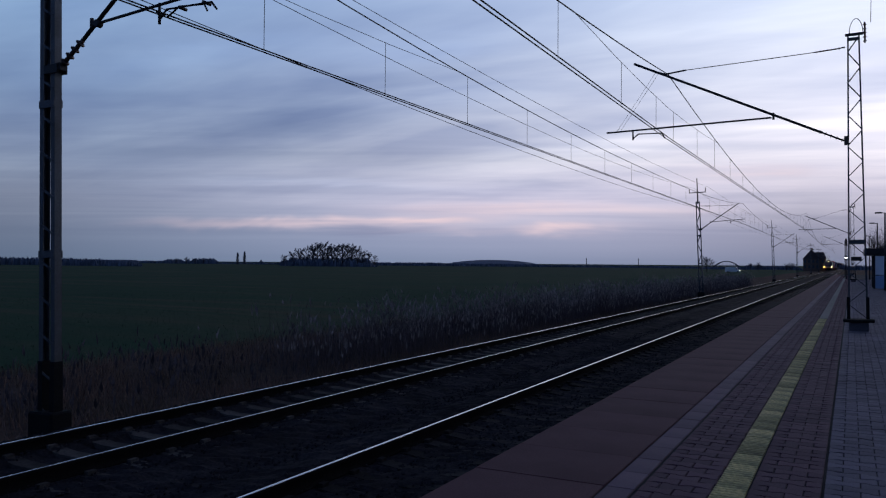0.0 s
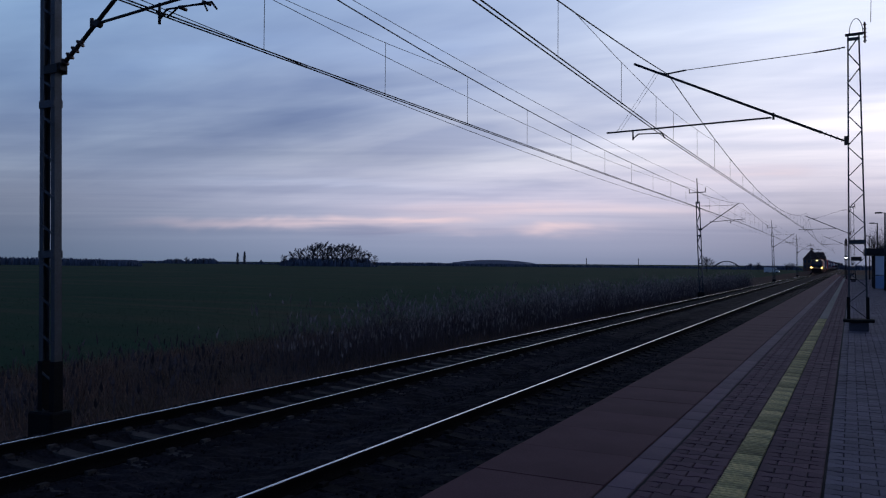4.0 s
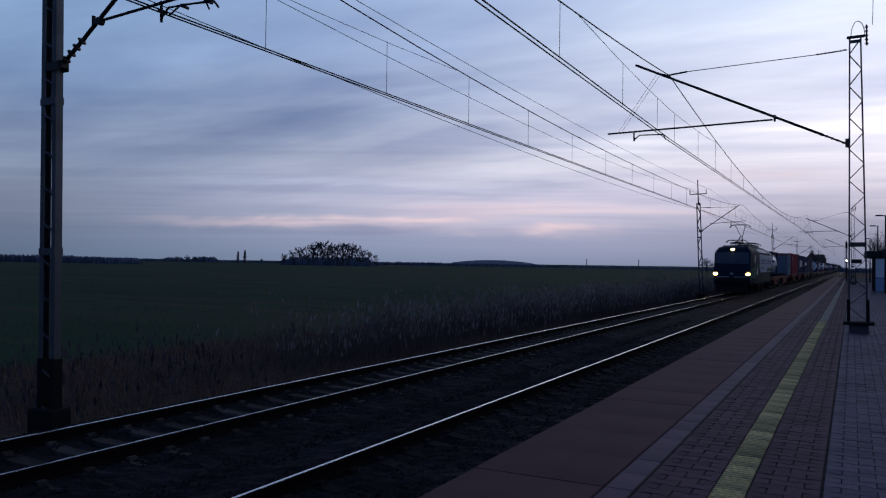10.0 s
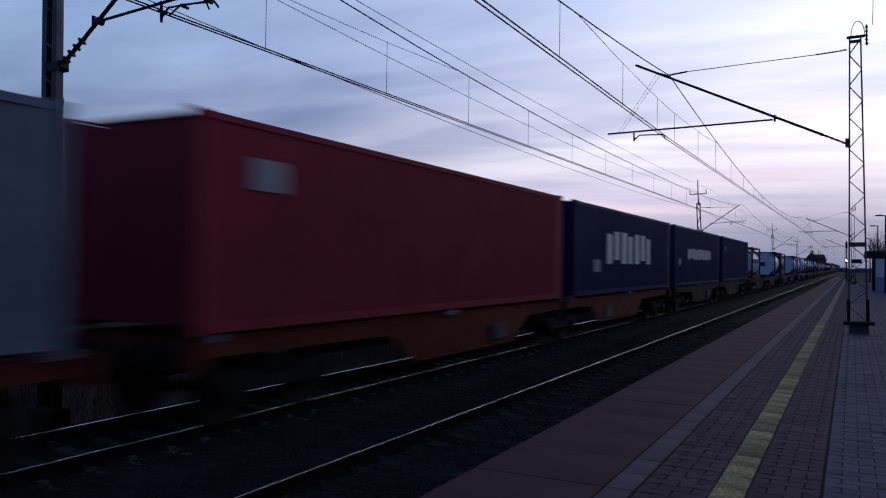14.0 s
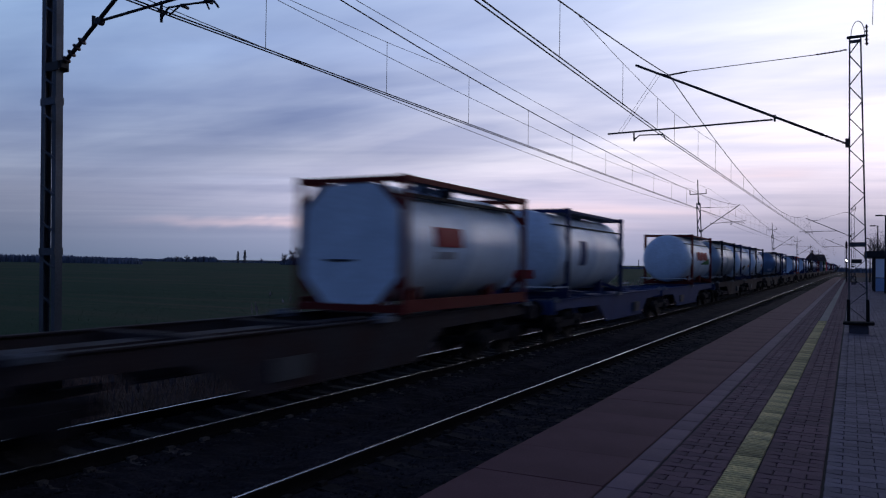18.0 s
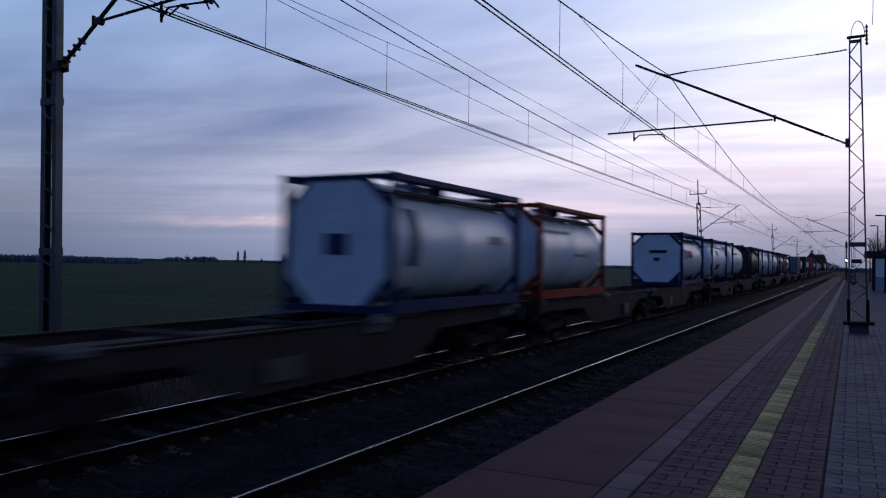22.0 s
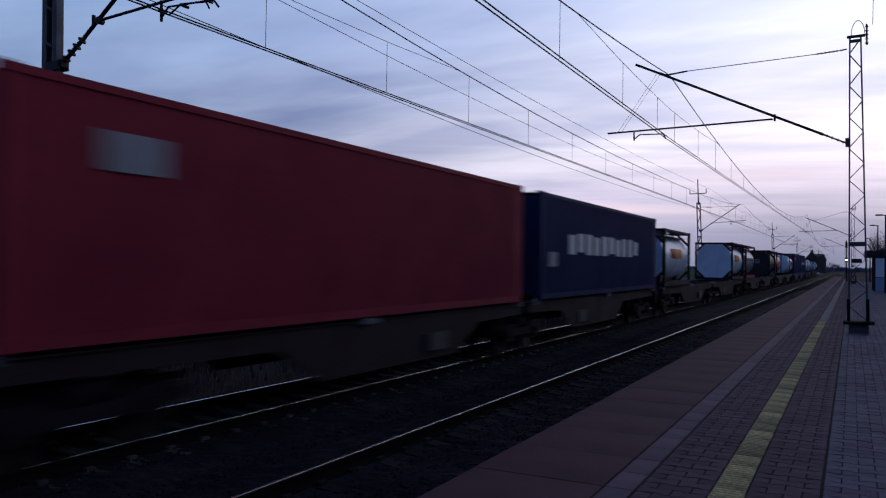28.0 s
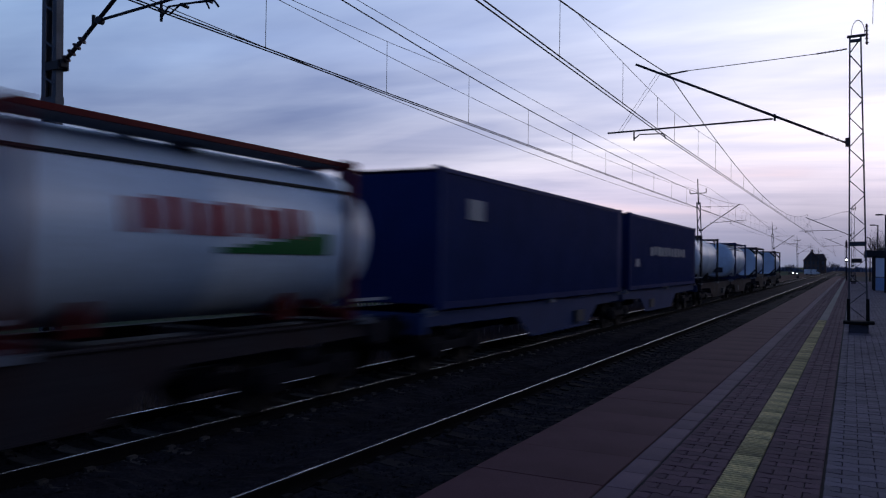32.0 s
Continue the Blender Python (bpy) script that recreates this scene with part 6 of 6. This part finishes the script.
rnd = random.Random(21)
for k, (px, hp) in enumerate(((503, 15), (517, 20), (530, 26), (541, 29), (553, 33), (561, 34), (571, 36), (580, 33), (588, 32), (597, 31), (606, 34), (614, 33), (623, 32), (633, 30), (642, 24), (652, 20), (663, 15))):
    d = 430 + rnd.uniform(-18, 18)
    copse_tree(bearing(px, d), d, (hp + 4) * depth_scale(px, d), 100 + k, "bare tree in the far copse, some stems dark with ivy", "trees in the far copse", .34, k % 2 == 0)
for px, hp, d in ((421, 19, 520), (433, 21, 520), (462, 7, 520), (330, 10, 560), (345, 9, 560), (360, 8, 560), (312, 8, 560)):
    if px in (421, 433):
        copse_tree(bearing(px, d), d, (hp + 3) * depth_scale(px, d), px, "slim dark columnar poplar in the far field", "far poplars", .05, True)
    else:
        bare_tree(bearing(px, d), d, (hp + 3) * depth_scale(px, d), px, spread=.5, thick=1.3, group="lone far trees")
bare_tree(bearing(1251, 330), 330, 30 * depth_scale(1251, 330), 77, spread=.55, group="lone far trees", label="low round bare tree beside the line")
for k, (px, hp, d) in enumerate(((1555, 118, 120), (1576, 112, 118))):
    bare_tree(bearing(px, d), d, hp * depth_scale(px, d), 300 + k, label="bare tree behind the platform shelter", group="trees by the platform", twig=.007)
for k, (px, hp, d) in enumerate(((1328, 12, 420), (1343, 13, 400), (1338, 10, 450), (1392, 12, 430), (1402, 14, 430), (1480, 14, 520), (1472, 16, 540))):
    bare_tree(bearing(px, d), d, hp * depth_scale(px, d) * 1.3, 400 + k, spread=.6, label="bare scrubby tree beside the line", group="scrub beside the line")


def woods(name, spans, dist, label, seed):
    """Ragged far woods: upright scraps of foliage, one object."""
    rnd = random.Random(seed)
    v, f = [], []
    for p0, p1, h in spans:
        n = int((p1 - p0) * 9)
        for _ in range(n):
            px = rnd.uniform(p0, p1)
            e = min(1.0, (px - p0) / 12 + .25, (p1 - px) / 12 + .25)
            d = dist * rnd.uniform(.97, 1.03)
            s = depth_scale(px, d)
            x, z0 = bearing(px, d), -2.5
            hh = (h * e * rnd.uniform(.35, 1.15) + 1.0) * s + 1.5
            w = s * rnd.uniform(1.0, 2.6)
            o = len(v)
            a = rnd.uniform(0, math.pi)
            cx, cy = math.cos(a) * w, math.sin(a) * w
            v += [(x - cx, d - cy, z0), (x + cx, d + cy, z0), (x + cx * .7, d + cy * .7, z0 + hh * .7), (x + rnd.uniform(-.4, .4) * w, d, z0 + hh), (x - cx * .8, d - cy * .8, z0 + hh * .6)]
            f.append((o, o + 1, o + 2, o + 3, o + 4))
    from_arrays(name, v, f, M_HAZY_WOODS, label, "far woods")


woods("near_wood_edge", [(-90, 140, 12.5), (90, 190, 11.5), (150, 252, 10)], 290, "dark edge of a wood across the field", 15)
woods("far_woods", [(-60, 120, 5), (100, 250, 5), (240, 300, 4), (285, 330, 7), (325, 340, 9), (336, 388, 9), (385, 500, 2.5), (455, 470, 6), (494, 516, 9), (505, 660, 12), (640, 700, 5), (690, 790, 5.5), (780, 960, 4.5), (940, 1240, 3.2)], 620, "dark line of far woods on the horizon", 5)
woods("copse_undergrowth", [(496, 530, 7), (520, 640, 11), (625, 668, 6)], 424, "dark undergrowth at the foot of the copse", 16)
woods("trackside_scrub", [(1240, 1330, 4), (1310, 1420, 6.5), (1455, 1512, 9), (1505, 1600, 9)], 560, "dark scrub and hedges along the line", 6)


def hill():
    bm = BM()
    rows = []
    d0 = 1500
    for j, (dd, k) in enumerate(((0, 0), (60, .7), (140, 1), (300, .2))):
        row = []
        for i in range(60):
            px = 790 + i * 2.8
            t = (px - 790) / 165
            s = depth_scale(px, d0)
            h = 9.5 * max(0, math.sin(math.pi * min(1, max(0, t)))) ** .6 * (1 + .08 * noise.noise((px * .2, 0, 0)))
            row.append(bm.verts.new((bearing(px, d0 + dd), d0 + dd, -2 + h * s * k + (.5 * s * noise.noise((px * .9, 3, 1)) if k else 0))))
        rows.append(row)
    for a, b in zip(rows, rows[1:]):
        for i in range(59):
            bm.faces.new((a[i], a[i + 1], b[i + 1], b[i])).smooth = True
    solid("wooded_hill", bm, M_HAZY_HILL, "low dark wooded hill on the horizon", "hill", kind="structure")


hill()


M_BELT = mat("dark_tree_belt", (.035, .038, .040), .95, var=.3, grain=.2, stain=.05, bump=0, island=.4)


def tree_belt():
    """Dark belt of trees and bushes, added unseen beyond the platform to close the place and block low sky light."""
    rnd = random.Random(31)
    v, f = [], []
    for _ in range(3000):
        y, x = rnd.uniform(-110, 250), rnd.uniform(13.5, 26)
        h = rnd.uniform(4, 10.5)
        w, a, b = rnd.uniform(1.2, 2.6), rnd.uniform(0, math.pi), rnd.uniform(-.5, 1.6)
        cx, cy = math.cos(a) * w, math.sin(a) * w
        o = len(v)
        v += [(x - cx * .6, y - cy * .6, b), (x + cx * .6, y + cy * .6, b), (x + cx, y + cy, b + h * .45), (x + cx * .5, y + cy * .5, b + h * .8), (x + rnd.uniform(-.4, .4), y, b + h), (x - cx * .6, y - cy * .6, b + h * .75), (x - cx, y - cy, b + h * .4)]
        f.append(tuple(range(o, o + 7)))
    from_arrays("tree_belt", v, f, M_BELT, "unseen dark belt of trees and bushes that blocks low sky beyond the platform", "tree belt")


tree_belt()

# two far radio masts on the horizon
for px, hp in ((1038, 12), (1130, 12)):
    d = 1500
    s = depth_scale(px, d)
    bm = BM()
    tube(bm, (bearing(px, d), d, -1), (bearing(px, d), d, hp * s), .9, 6, .5)
    tube(bm, (bearing(px, d), d, hp * s * .78), (bearing(px, d), d, hp * s * .86), 1.6, 8)
    solid("radio_mast", bm, M_STEEL, "thin grey radio mast far on the horizon", "radio mast", "far radio masts")

# ---- station house, shelter, lamps, signal, far road ----
M_WALL = mat("dark_brick_house", (.10, .07, .06), .9, var=.3, grain=12, stain=.4)
M_ROOF = mat("dark_tile_roof", (.06, .045, .045), .85, var=.3, grain=8, stain=.3)
M_PANE = glass_mat("dull_window_glass", (.05, .06, .08), .15)
# opaque frosted panes: light from behind is put into the pale base colour
M_GLZ = glass_mat("frosted_shelter_glass", (.80, .84, .92), .35)
M_BLUEP = mat("blue_shelter_panel", (.30, .42, .62), .5, var=.15)
M_LAMPLIT = lamp_mat("white_signal_lamp", (.9, .95, 1.0), 9.0)


def station_house():
    x, y = -19.5, 480.0
    h = thing("station_house", "dark brick station house with a steep gabled roof", "house", at=(x, y, -1.0))
    bm = BM()
    box(bm, -4.2, 4.0, -5, 5, 0, 6.9)
    part("wall", bm, M_WALL, h)
    bm = BM()
    box(bm, 4.0, 7.0, -4, 4, 0, 7.0)
    part("wall", bm, M_WALL, h)
    bm = BM()
    a = [bm.verts.new(p) for p in ((-4.7, -5.4, 6.6), (4.5, -5.4, 6.6), (-.1, -5.0, 12.0), (-4.7, 5.4, 6.6), (4.5, 5.4, 6.6), (-.1, 5.0, 12.0))]
    for q in ((0, 1, 2), (5, 4, 3), (0, 2, 5, 3), (1, 4, 5, 2), (0, 3, 4, 1)):
        bm.faces.new([a[i] for i in q])
    roof = part("roof", bm, M_ROOF, h)
    bm = BM()
    a = [bm.verts.new(p) for p in ((1.2, -4.4, 6.9), (7.4, -4.4, 6.9), (7.4, 4.4, 6.9), (1.2, 4.4, 6.9), (1.2, 0, 10.6), (5.9, 0, 10.6))]
    for q in ((0, 1, 5, 4), (1, 2, 5), (2, 3, 4, 5), (3, 0, 4), (0, 3, 2, 1)):
        bm.faces.new([a[i] for i in q])
    part("roof", bm, M_ROOF, h, "lower hipped roof")
    bm = BM()
    box(bm, -.4, .4, -.4, .4, 10.5, 12.9)
    part("chimney", bm, M_WALL, roof)
    for zz in (1.6, 4.6):
        for xx in (-3.2, -1.2, 0.9, 2.9, 5.5):
            bm = BM()
            box(bm, xx - .5, xx + .5, (-5.06 if xx < 4 else -4.06), (-4.9 if xx < 4 else -3.9), zz, zz + 1.7)
            w = part("window", bm, M_STEEL, h)
            bm = BM()
            box(bm, xx - .42, xx + .42, (-5.09 if xx < 4 else -4.09), (-5.05 if xx < 4 else -4.05), zz + .08, zz + 1.62)
            part("pane", bm, M_PANE, w)


station_house()


def shelter():
    s = thing("platform_shelter", "flat-roofed platform shelter with glazed walls and blue panels", "shelter", at=(0, 66.0, PLAT_Z))
    bm = BM()
    box(bm, .86, 4.2, -.2, 6.5, 2.52, 3.02)
    part("roof", bm, M_STEEL, s, "thick dark flat roof", bevel=.03)
    for x in (1.5, 3.2):
        for y in (0, 2.1, 4.2, 6.2):
            bm = BM()
            box(bm, x - .05, x + .05, y - .05, y + .05, 0, 2.53)
            part("post", bm, M_STEEL, s)
    for x0, x1 in ((1.56, 2.33), (2.38, 3.14)):
        bm = BM()
        box(bm, x0, x1, -.015, .015, .05, 1.0)
        part("lower_panel", bm, M_BLUEP, s, "pale blue lower panel")
        bm = BM()
        box(bm, x0, x1, -.01, .01, 1.06, 2.45)
        part("glass_pane", bm, M_GLZ, s, "frosted glass pane")
    for y in (0, 2.1, 4.2):
        bm = BM()
        box(bm, 3.19, 3.21, y + .06, y + 2.0, .1, 2.45)
        part("glass_pane", bm, M_GLZ, s)


shelter()


def street_lamp(x, y, h):
    l = thing("platform_lamp", "dark slim lamp post with a flat unlit head", "lamp post", "platform lamps", at=(x, y, PLAT_Z))
    bm = BM()
    tube(bm, (0, 0, 0), (0, 0, h), .07, 10, .05)
    part("pole", bm, M_STEEL, l)
    bm = BM()
    tube(bm, (.03, 0, h - .03), (-.25, 0, h), .03, 8)
    part("arm", bm, M_STEEL, l)
    bm = BM()
    box(bm, -.62, -.18, -.11, .11, h - .05, h + .05)
    part("lamp_head", bm, M_STEEL, l, bevel=.02)


street_lamp(2.06, 62.0, 5.4)
street_lamp(2.0, 78.0, 5.45)
street_lamp(2.0, 110.0, 5.4)


def signal():
    s = thing("railway_signal", "tall colour-light signal showing a white lamp", "signal", at=(-.62, 112.0, PLAT_Z))
    bm = BM()
    tube(bm, (0, 0, 0), (0, 0, 5.2), .07, 10)
    part("post", bm, M_STEEL, s)
    bm = BM()
    box(bm, -.12, .12, -.12, .12, 4.25, 5.05)
    hd = part("signal_head", bm, M_UNDER, s, bevel=.03)
    for z in (4.4, 4.65, 4.9):
        bm = BM()
        tube(bm, (0, -.12, z), (0, -.3, z), .09, 12)
        part("hood", bm, M_UNDER, hd)
    bm = BM()
    box(bm, -.15, .15, -.12, .12, 2.4, 2.92)
    lower = part("signal_head", bm, M_UNDER, s, bevel=.03)
    bm = BM()
    tube(bm, (0, -.10, 2.68), (0, -.15, 2.68), .11, 14)
    part("lens", bm, M_LAMPLIT, lower, "lit white lens")
    bm = BM()
    for x in (-.16, .16):
        bar(bm, (x, .2, 0), (x, .12, 4.9), .03)
    for k in range(14):
        bar(bm, (-.16, .16, .4 + .33 * k), (.16, .16, .4 + .33 * k), .02)
    part("ladder", bm, M_STEEL, s)


signal()


def road_vehicle(name, label, category, high, paint_mat, lit):
    """A van or car seen side-on, nose towards +x, in parts."""
    v = thing(name, label, category)
    back = -2.7 if high > 2 else -1.9
    bm = BM()
    prism(bm, [(-1, .35), (-1, high), (1, high), (1, .35)], back, 1.6)
    part("cargo_body" if high > 2 else "body", bm, paint_mat, v, bevel=.06)
    bm = BM()
    a = [bm.verts.new((x0, y0, z0)) for y0 in (-.95, .95) for x0, z0 in ((1.6, .35), (3.0, .35), (3.0, min(1.1, high * .6)), (2.3, min(1.3, high * .68)), (1.75, high * .92), (1.6, high * .92))]
    bm.faces.new(a[:6])
    bm.faces.new(a[6:][::-1])
    for k in range(6):
        j = (k + 1) % 6
        bm.faces.new((a[j], a[k], a[k + 6], a[j + 6]))
    part("cab", bm, paint_mat, v)
    bm = BM()
    box(bm, 1.65, 2.1, -.97, -.94, high * .58, high * .82)
    part("side_window", bm, M_PANE, v)
    for yy in (-.7, .7):
        bm = BM()
        box(bm, 2.98, 3.03, yy - .14, yy + .14, .62, .82)
        part("headlamp", bm, lit, v, "lit headlamp")
    for xx in (-1.7, 2.2):
        for yy in (-.9, .9):
            bm = BM()
            tube(bm, (xx, yy - .1, .35), (xx, yy + .1, .35), .35, 16)
            part("wheel", bm, M_UNDER, v)
    return v


M_CARLAMP = lamp_mat("white_car_lamp", (1.0, .93, .80), 14.0)
white_van = road_vehicle("white_van", "white delivery van on the far road beside the line", "van", 2.3, M_WHITE, M_CARLAMP)
white_van.location = (bearing(1296, 345), 345, -1.05)
dark_car = road_vehicle("dark_car", "dark car with lit headlamps on the far road", "car", 1.45, M_STEEL, M_CARLAMP)
dark_car.location = (-19, 500, -1.05)


def arch_bridge():
    d = 700.0
    b = thing("arch_bridge", "far steel arch road bridge", "bridge", at=(0, d, 0))
    x0, x1 = bearing(1258, d), bearing(1312, d)
    for q in (0, 7):
        bm = BM()
        pts = [(x0 + (x1 - x0) * k / 16, q, -1 + 6.2 * math.sin(math.pi * k / 16)) for k in range(17)]
        for p, r in zip(pts, pts[1:]):
            bar(bm, p, r, .5, .6)
        part("arch", bm, M_MAST, b)
        for k in range(2, 15, 2):
            bm = BM()
            bar(bm, (pts[k][0], q, -.8), pts[k], .15, .15)
            part("hanger", bm, M_MAST, b)
    bm = BM()
    box(bm, x0 - 8, x1 + 8, -.5, 7.5, -1.9, -.7)
    part("road_deck", bm, M_CONC, b)
    for x in (x0, x1):
        bm = BM()
        box(bm, x - 1.2, x + 1.2, -.3, 7.3, -3.5, -1.9)
        part("abutment", bm, M_CONC, b)


arch_bridge()


# ---- pieces of the setting, last ----
def piece_mesh(name, sx, sy, sz, ch, material):
    bm = BM()
    box(bm, -sx / 2, sx / 2, -sy / 2, sy / 2, -sz, 0)
    bmesh.ops.bevel(bm, geom=[e for e in bm.edges if all(v.co.z > -.001 for v in e.verts)], offset=ch, segments=1, affect="EDGES", profile=.5)
    return to_mesh(name, bm, material)


def bone_outline(w, h, gap, cut=0.0):
    """Outline of a waisted paver: broad heads that lock into the waists of the next rows."""
    p, q, a, g = w / 2, h / 2, .012, gap / 2 + cut
    top = [(-p + g, q + a - g), (-p * .64, q + a - g), (-p * .34, q - a - g), (p * .34, q - a - g), (p * .64, q + a - g), (p - g, q + a - g)]
    return [(x, -y) for x, y in top] + top[::-1]


def bone_mesh(name, w, h, material):
    bm = BM()
    hi = [bm.verts.new((x, y, 0)) for x, y in bone_outline(w, h, .007, .004)]
    mid = [bm.verts.new((x, y, -.006)) for x, y in bone_outline(w, h, .007)]
    bot = [bm.verts.new((x, y, -.035)) for x, y in bone_outline(w, h, .007)]
    bm.faces.new(hi)
    for a, b in ((mid, hi), (bot, mid)):
        for k in range(12):
            j = (k + 1) % 12
            bm.faces.new((a[k], a[j], b[j], b[k]))
    return to_mesh(name, bm, material)


def joined_bones(name, spots, h, material, label, parent):
    """Waisted pavers past the nearest ones, one mesh."""
    v, f = [], []
    for x, y, z, w in spots:
        o = len(v)
        v += [(x + a, y + b, z) for a, b in bone_outline(w, h, .007, .004)] + [(x + a, y + b, z - .03) for a, b in bone_outline(w, h, .007)]
        f.append(tuple(range(o, o + 12)))
        f += [(o + 12 + k, o + 12 + (k + 1) % 12, o + (k + 1) % 12, o + k) for k in range(12)]
    me = bpy.data.meshes.new(name)
    me.from_pydata(v, [], f)
    me.materials.append(material)
    return tagged(hang(name, me, parent), label, kind="stuff")


def joined(name, spots, sy, material, label, parent):
    """Pieces past the nearest ones, one mesh with chamfered tops."""
    v, f = [], []
    for x, y, z, sx in spots:
        o = len(v)
        a, b, c = sx / 2, sy / 2, .006
        v += [(x - a, y - b, z - .03), (x + a, y - b, z - .03), (x + a, y + b, z - .03), (x - a, y + b, z - .03), (x - a + c, y - b + c, z), (x + a - c, y - b + c, z), (x + a - c, y + b - c, z), (x - a + c, y + b - c, z)]
        f += [(o + 4, o + 5, o + 6, o + 7), (o, o + 1, o + 5, o + 4), (o + 1, o + 2, o + 6, o + 5), (o + 2, o + 3, o + 7, o + 6), (o + 3, o, o + 4, o + 7)]
    me = bpy.data.meshes.new(name)
    me.from_pydata(v, [], f)
    me.materials.append(material)
    ob = hang(name, me, parent)
    tagged(ob, label, kind="stuff")
    return ob


def pave():
    rnd = random.Random(8)

    def field(name, x0, x1, pw, ph, ya, yb, near, m_one, m_all, label):
        meshes, one, mid, rest = {}, 0, [], []
        rows = int((yb - ya) / ph)
        for r in range(rows):
            y = ya + (r + .5) * ph
            x = x0
            w = pw / 2 if r % 2 else pw
            while x < x1 - .02:
                w = min(w, x1 - x)
                z = PLAT_Z + rnd.uniform(-.003, .003)
                whole = w > pw * .9
                if near[0] < y < near[1] and x < near[2] and one < 300:
                    key = round(w, 3)
                    if key not in meshes:
                        meshes[key] = bone_mesh(name, w, ph, m_one) if whole else piece_mesh(name, w - .009, ph - .009, .07, .007, m_one)
                    hang(name, meshes[key], bedding, (x + w / 2, y, z))
                    one += 1
                elif whole and 2 < y < 34:
                    mid.append((x + w / 2, y, z, w))
                else:
                    rest.append((x + w / 2, y, z, w - .009))
                x += w
                w = pw
        joined_bones(name + "_rows", mid, ph, m_all, label, bedding)
        joined(name + "_field", rest, ph - .009, m_all, label, bedding)
    field("red_paver", -1.455, -.945, .25, .15, -9, 150, (5.4, 14, 9), M_REDP, M_REDP2, "dull red waisted concrete pavers in staggered rows")
    field("red_paver", -.700, -.205, .25, .15, -9, 150, (5.4, 14, 9), M_REDP, M_REDP2, "dull red waisted concrete pavers in staggered rows")
    field("grey_paver", -.19, 3.5, .25, .15, -9, 110, (5.4, 13, 1.2), M_GREYP, M_GREYP2, "grey waisted concrete pavers in staggered rows")
    # edge slabs, pale strip, tactile line
    me = piece_mesh("edge_slab", 1.103, .997, .16, .005, M_SLAB)
    for k in range(174):
        hang("edge_slab", me, bedding, ((EDGE_X - 1.708) / 2, -10 + k + .5, PLAT_Z + rnd.uniform(-.003, .003)))
    me = piece_mesh("strip_tile", .216, .494, .08, .006, M_STRIP)
    for k in range(300):
        hang("strip_tile", me, bedding, (-1.585, -8 + .5 * k + .25, PLAT_Z + rnd.uniform(-.002, .002)))
    bm = BM()
    box(bm, -.117, .117, -.197, .197, -.07, -.016)
    for k in range(6):
        y = -.165 + k * .066
        prism(bm, [(y - .026, -.017), (y - .022, .003), (y + .022, .003), (y + .026, -.017)], -.115, .115)
    me = to_mesh("tactile_tile", bm, M_YELLOW)
    for k in range(93):
        hang("tactile_tile", me, bedding, (-.825, -9.0 + .4 * k, PLAT_Z + rnd.uniform(-.001, .004)))
    me = piece_mesh("line_slab", .25, .992, .08, .008, M_PALE)
    for k in range(130):
        hang("line_slab", me, bedding, (-.81, 28.7 + k, PLAT_Z - .001))
    # sleepers: the nearest as pieces, the far ones joined
    bm = BM()
    sleeper_bm(bm)
    far_me = to_mesh("sleeper", bm, M_SLEEPER)
    near_me = far_me.copy()
    near_me.materials[0] = M_SLEEPER2
    for tr, n, ph, me in ((track_far, 150, .12, far_me), (track_near, 150, .42, near_me)):
        for k in range(n):
            hang("sleeper", me, tr, (0, 1.2 + ph + .6 * k, rnd.uniform(-.006, .004)))
        bm = BM()
        for k in range(160):
            box(bm, -1.25, 1.25, 1.2 + ph + .6 * (n + k) - .13, 1.2 + ph + .6 * (n + k) + .13, -.36, -.175)
        ob = part("sleepers", bm, me.materials[0], tr)
        tagged(ob, "far concrete sleepers", kind="stuff")


pave()

# ---- what moves ----
def train_y(t):
    """Place of the train's zero along the track: slowing a little, then steady."""
    knots = ((0.0, 348.4), (6.0, 171.1), (9.0, 83.9), (12.0, 0.0))
    if t >= 12:
        return -27.4 * (t - 12)
    for (t0, y0), (t1, y1) in zip(knots, knots[1:]):
        if t <= t1:
            return y0 + (y1 - y0) * (t - t0) / (t1 - t0)


def motions():
    times = [0.0, 3.0, 6.0, 9.0, 12.0, 14.0, 16.0, 18.0, 20.0, 22.0, 24.0, 26.0, 28.0, 30.0, 32.0]
    for ob, rows in ((white_van, ((0, 1296, 345), (2, 1331, 345), (5.5, 1390, 345), (7.5, 1421, 345), (9.5, 1436, 345), (32, 1436, 345))),
                     (dark_car, ((0, 1442, 520), (12, 1442, 520), (20, 1424, 430), (29, 1405, 345), (32, 1402, 335)))):
        walk(ob, [(t, pose(bearing(c, d), d, -1.05, 0, 0, 0 if ob is white_van else -70)) for t, c, d in rows])
    for ob, u, z in TRAIN:
        walk(ob, [(t, pose(FAR_X, train_y(t) + u, z)) for t in times])


motions()
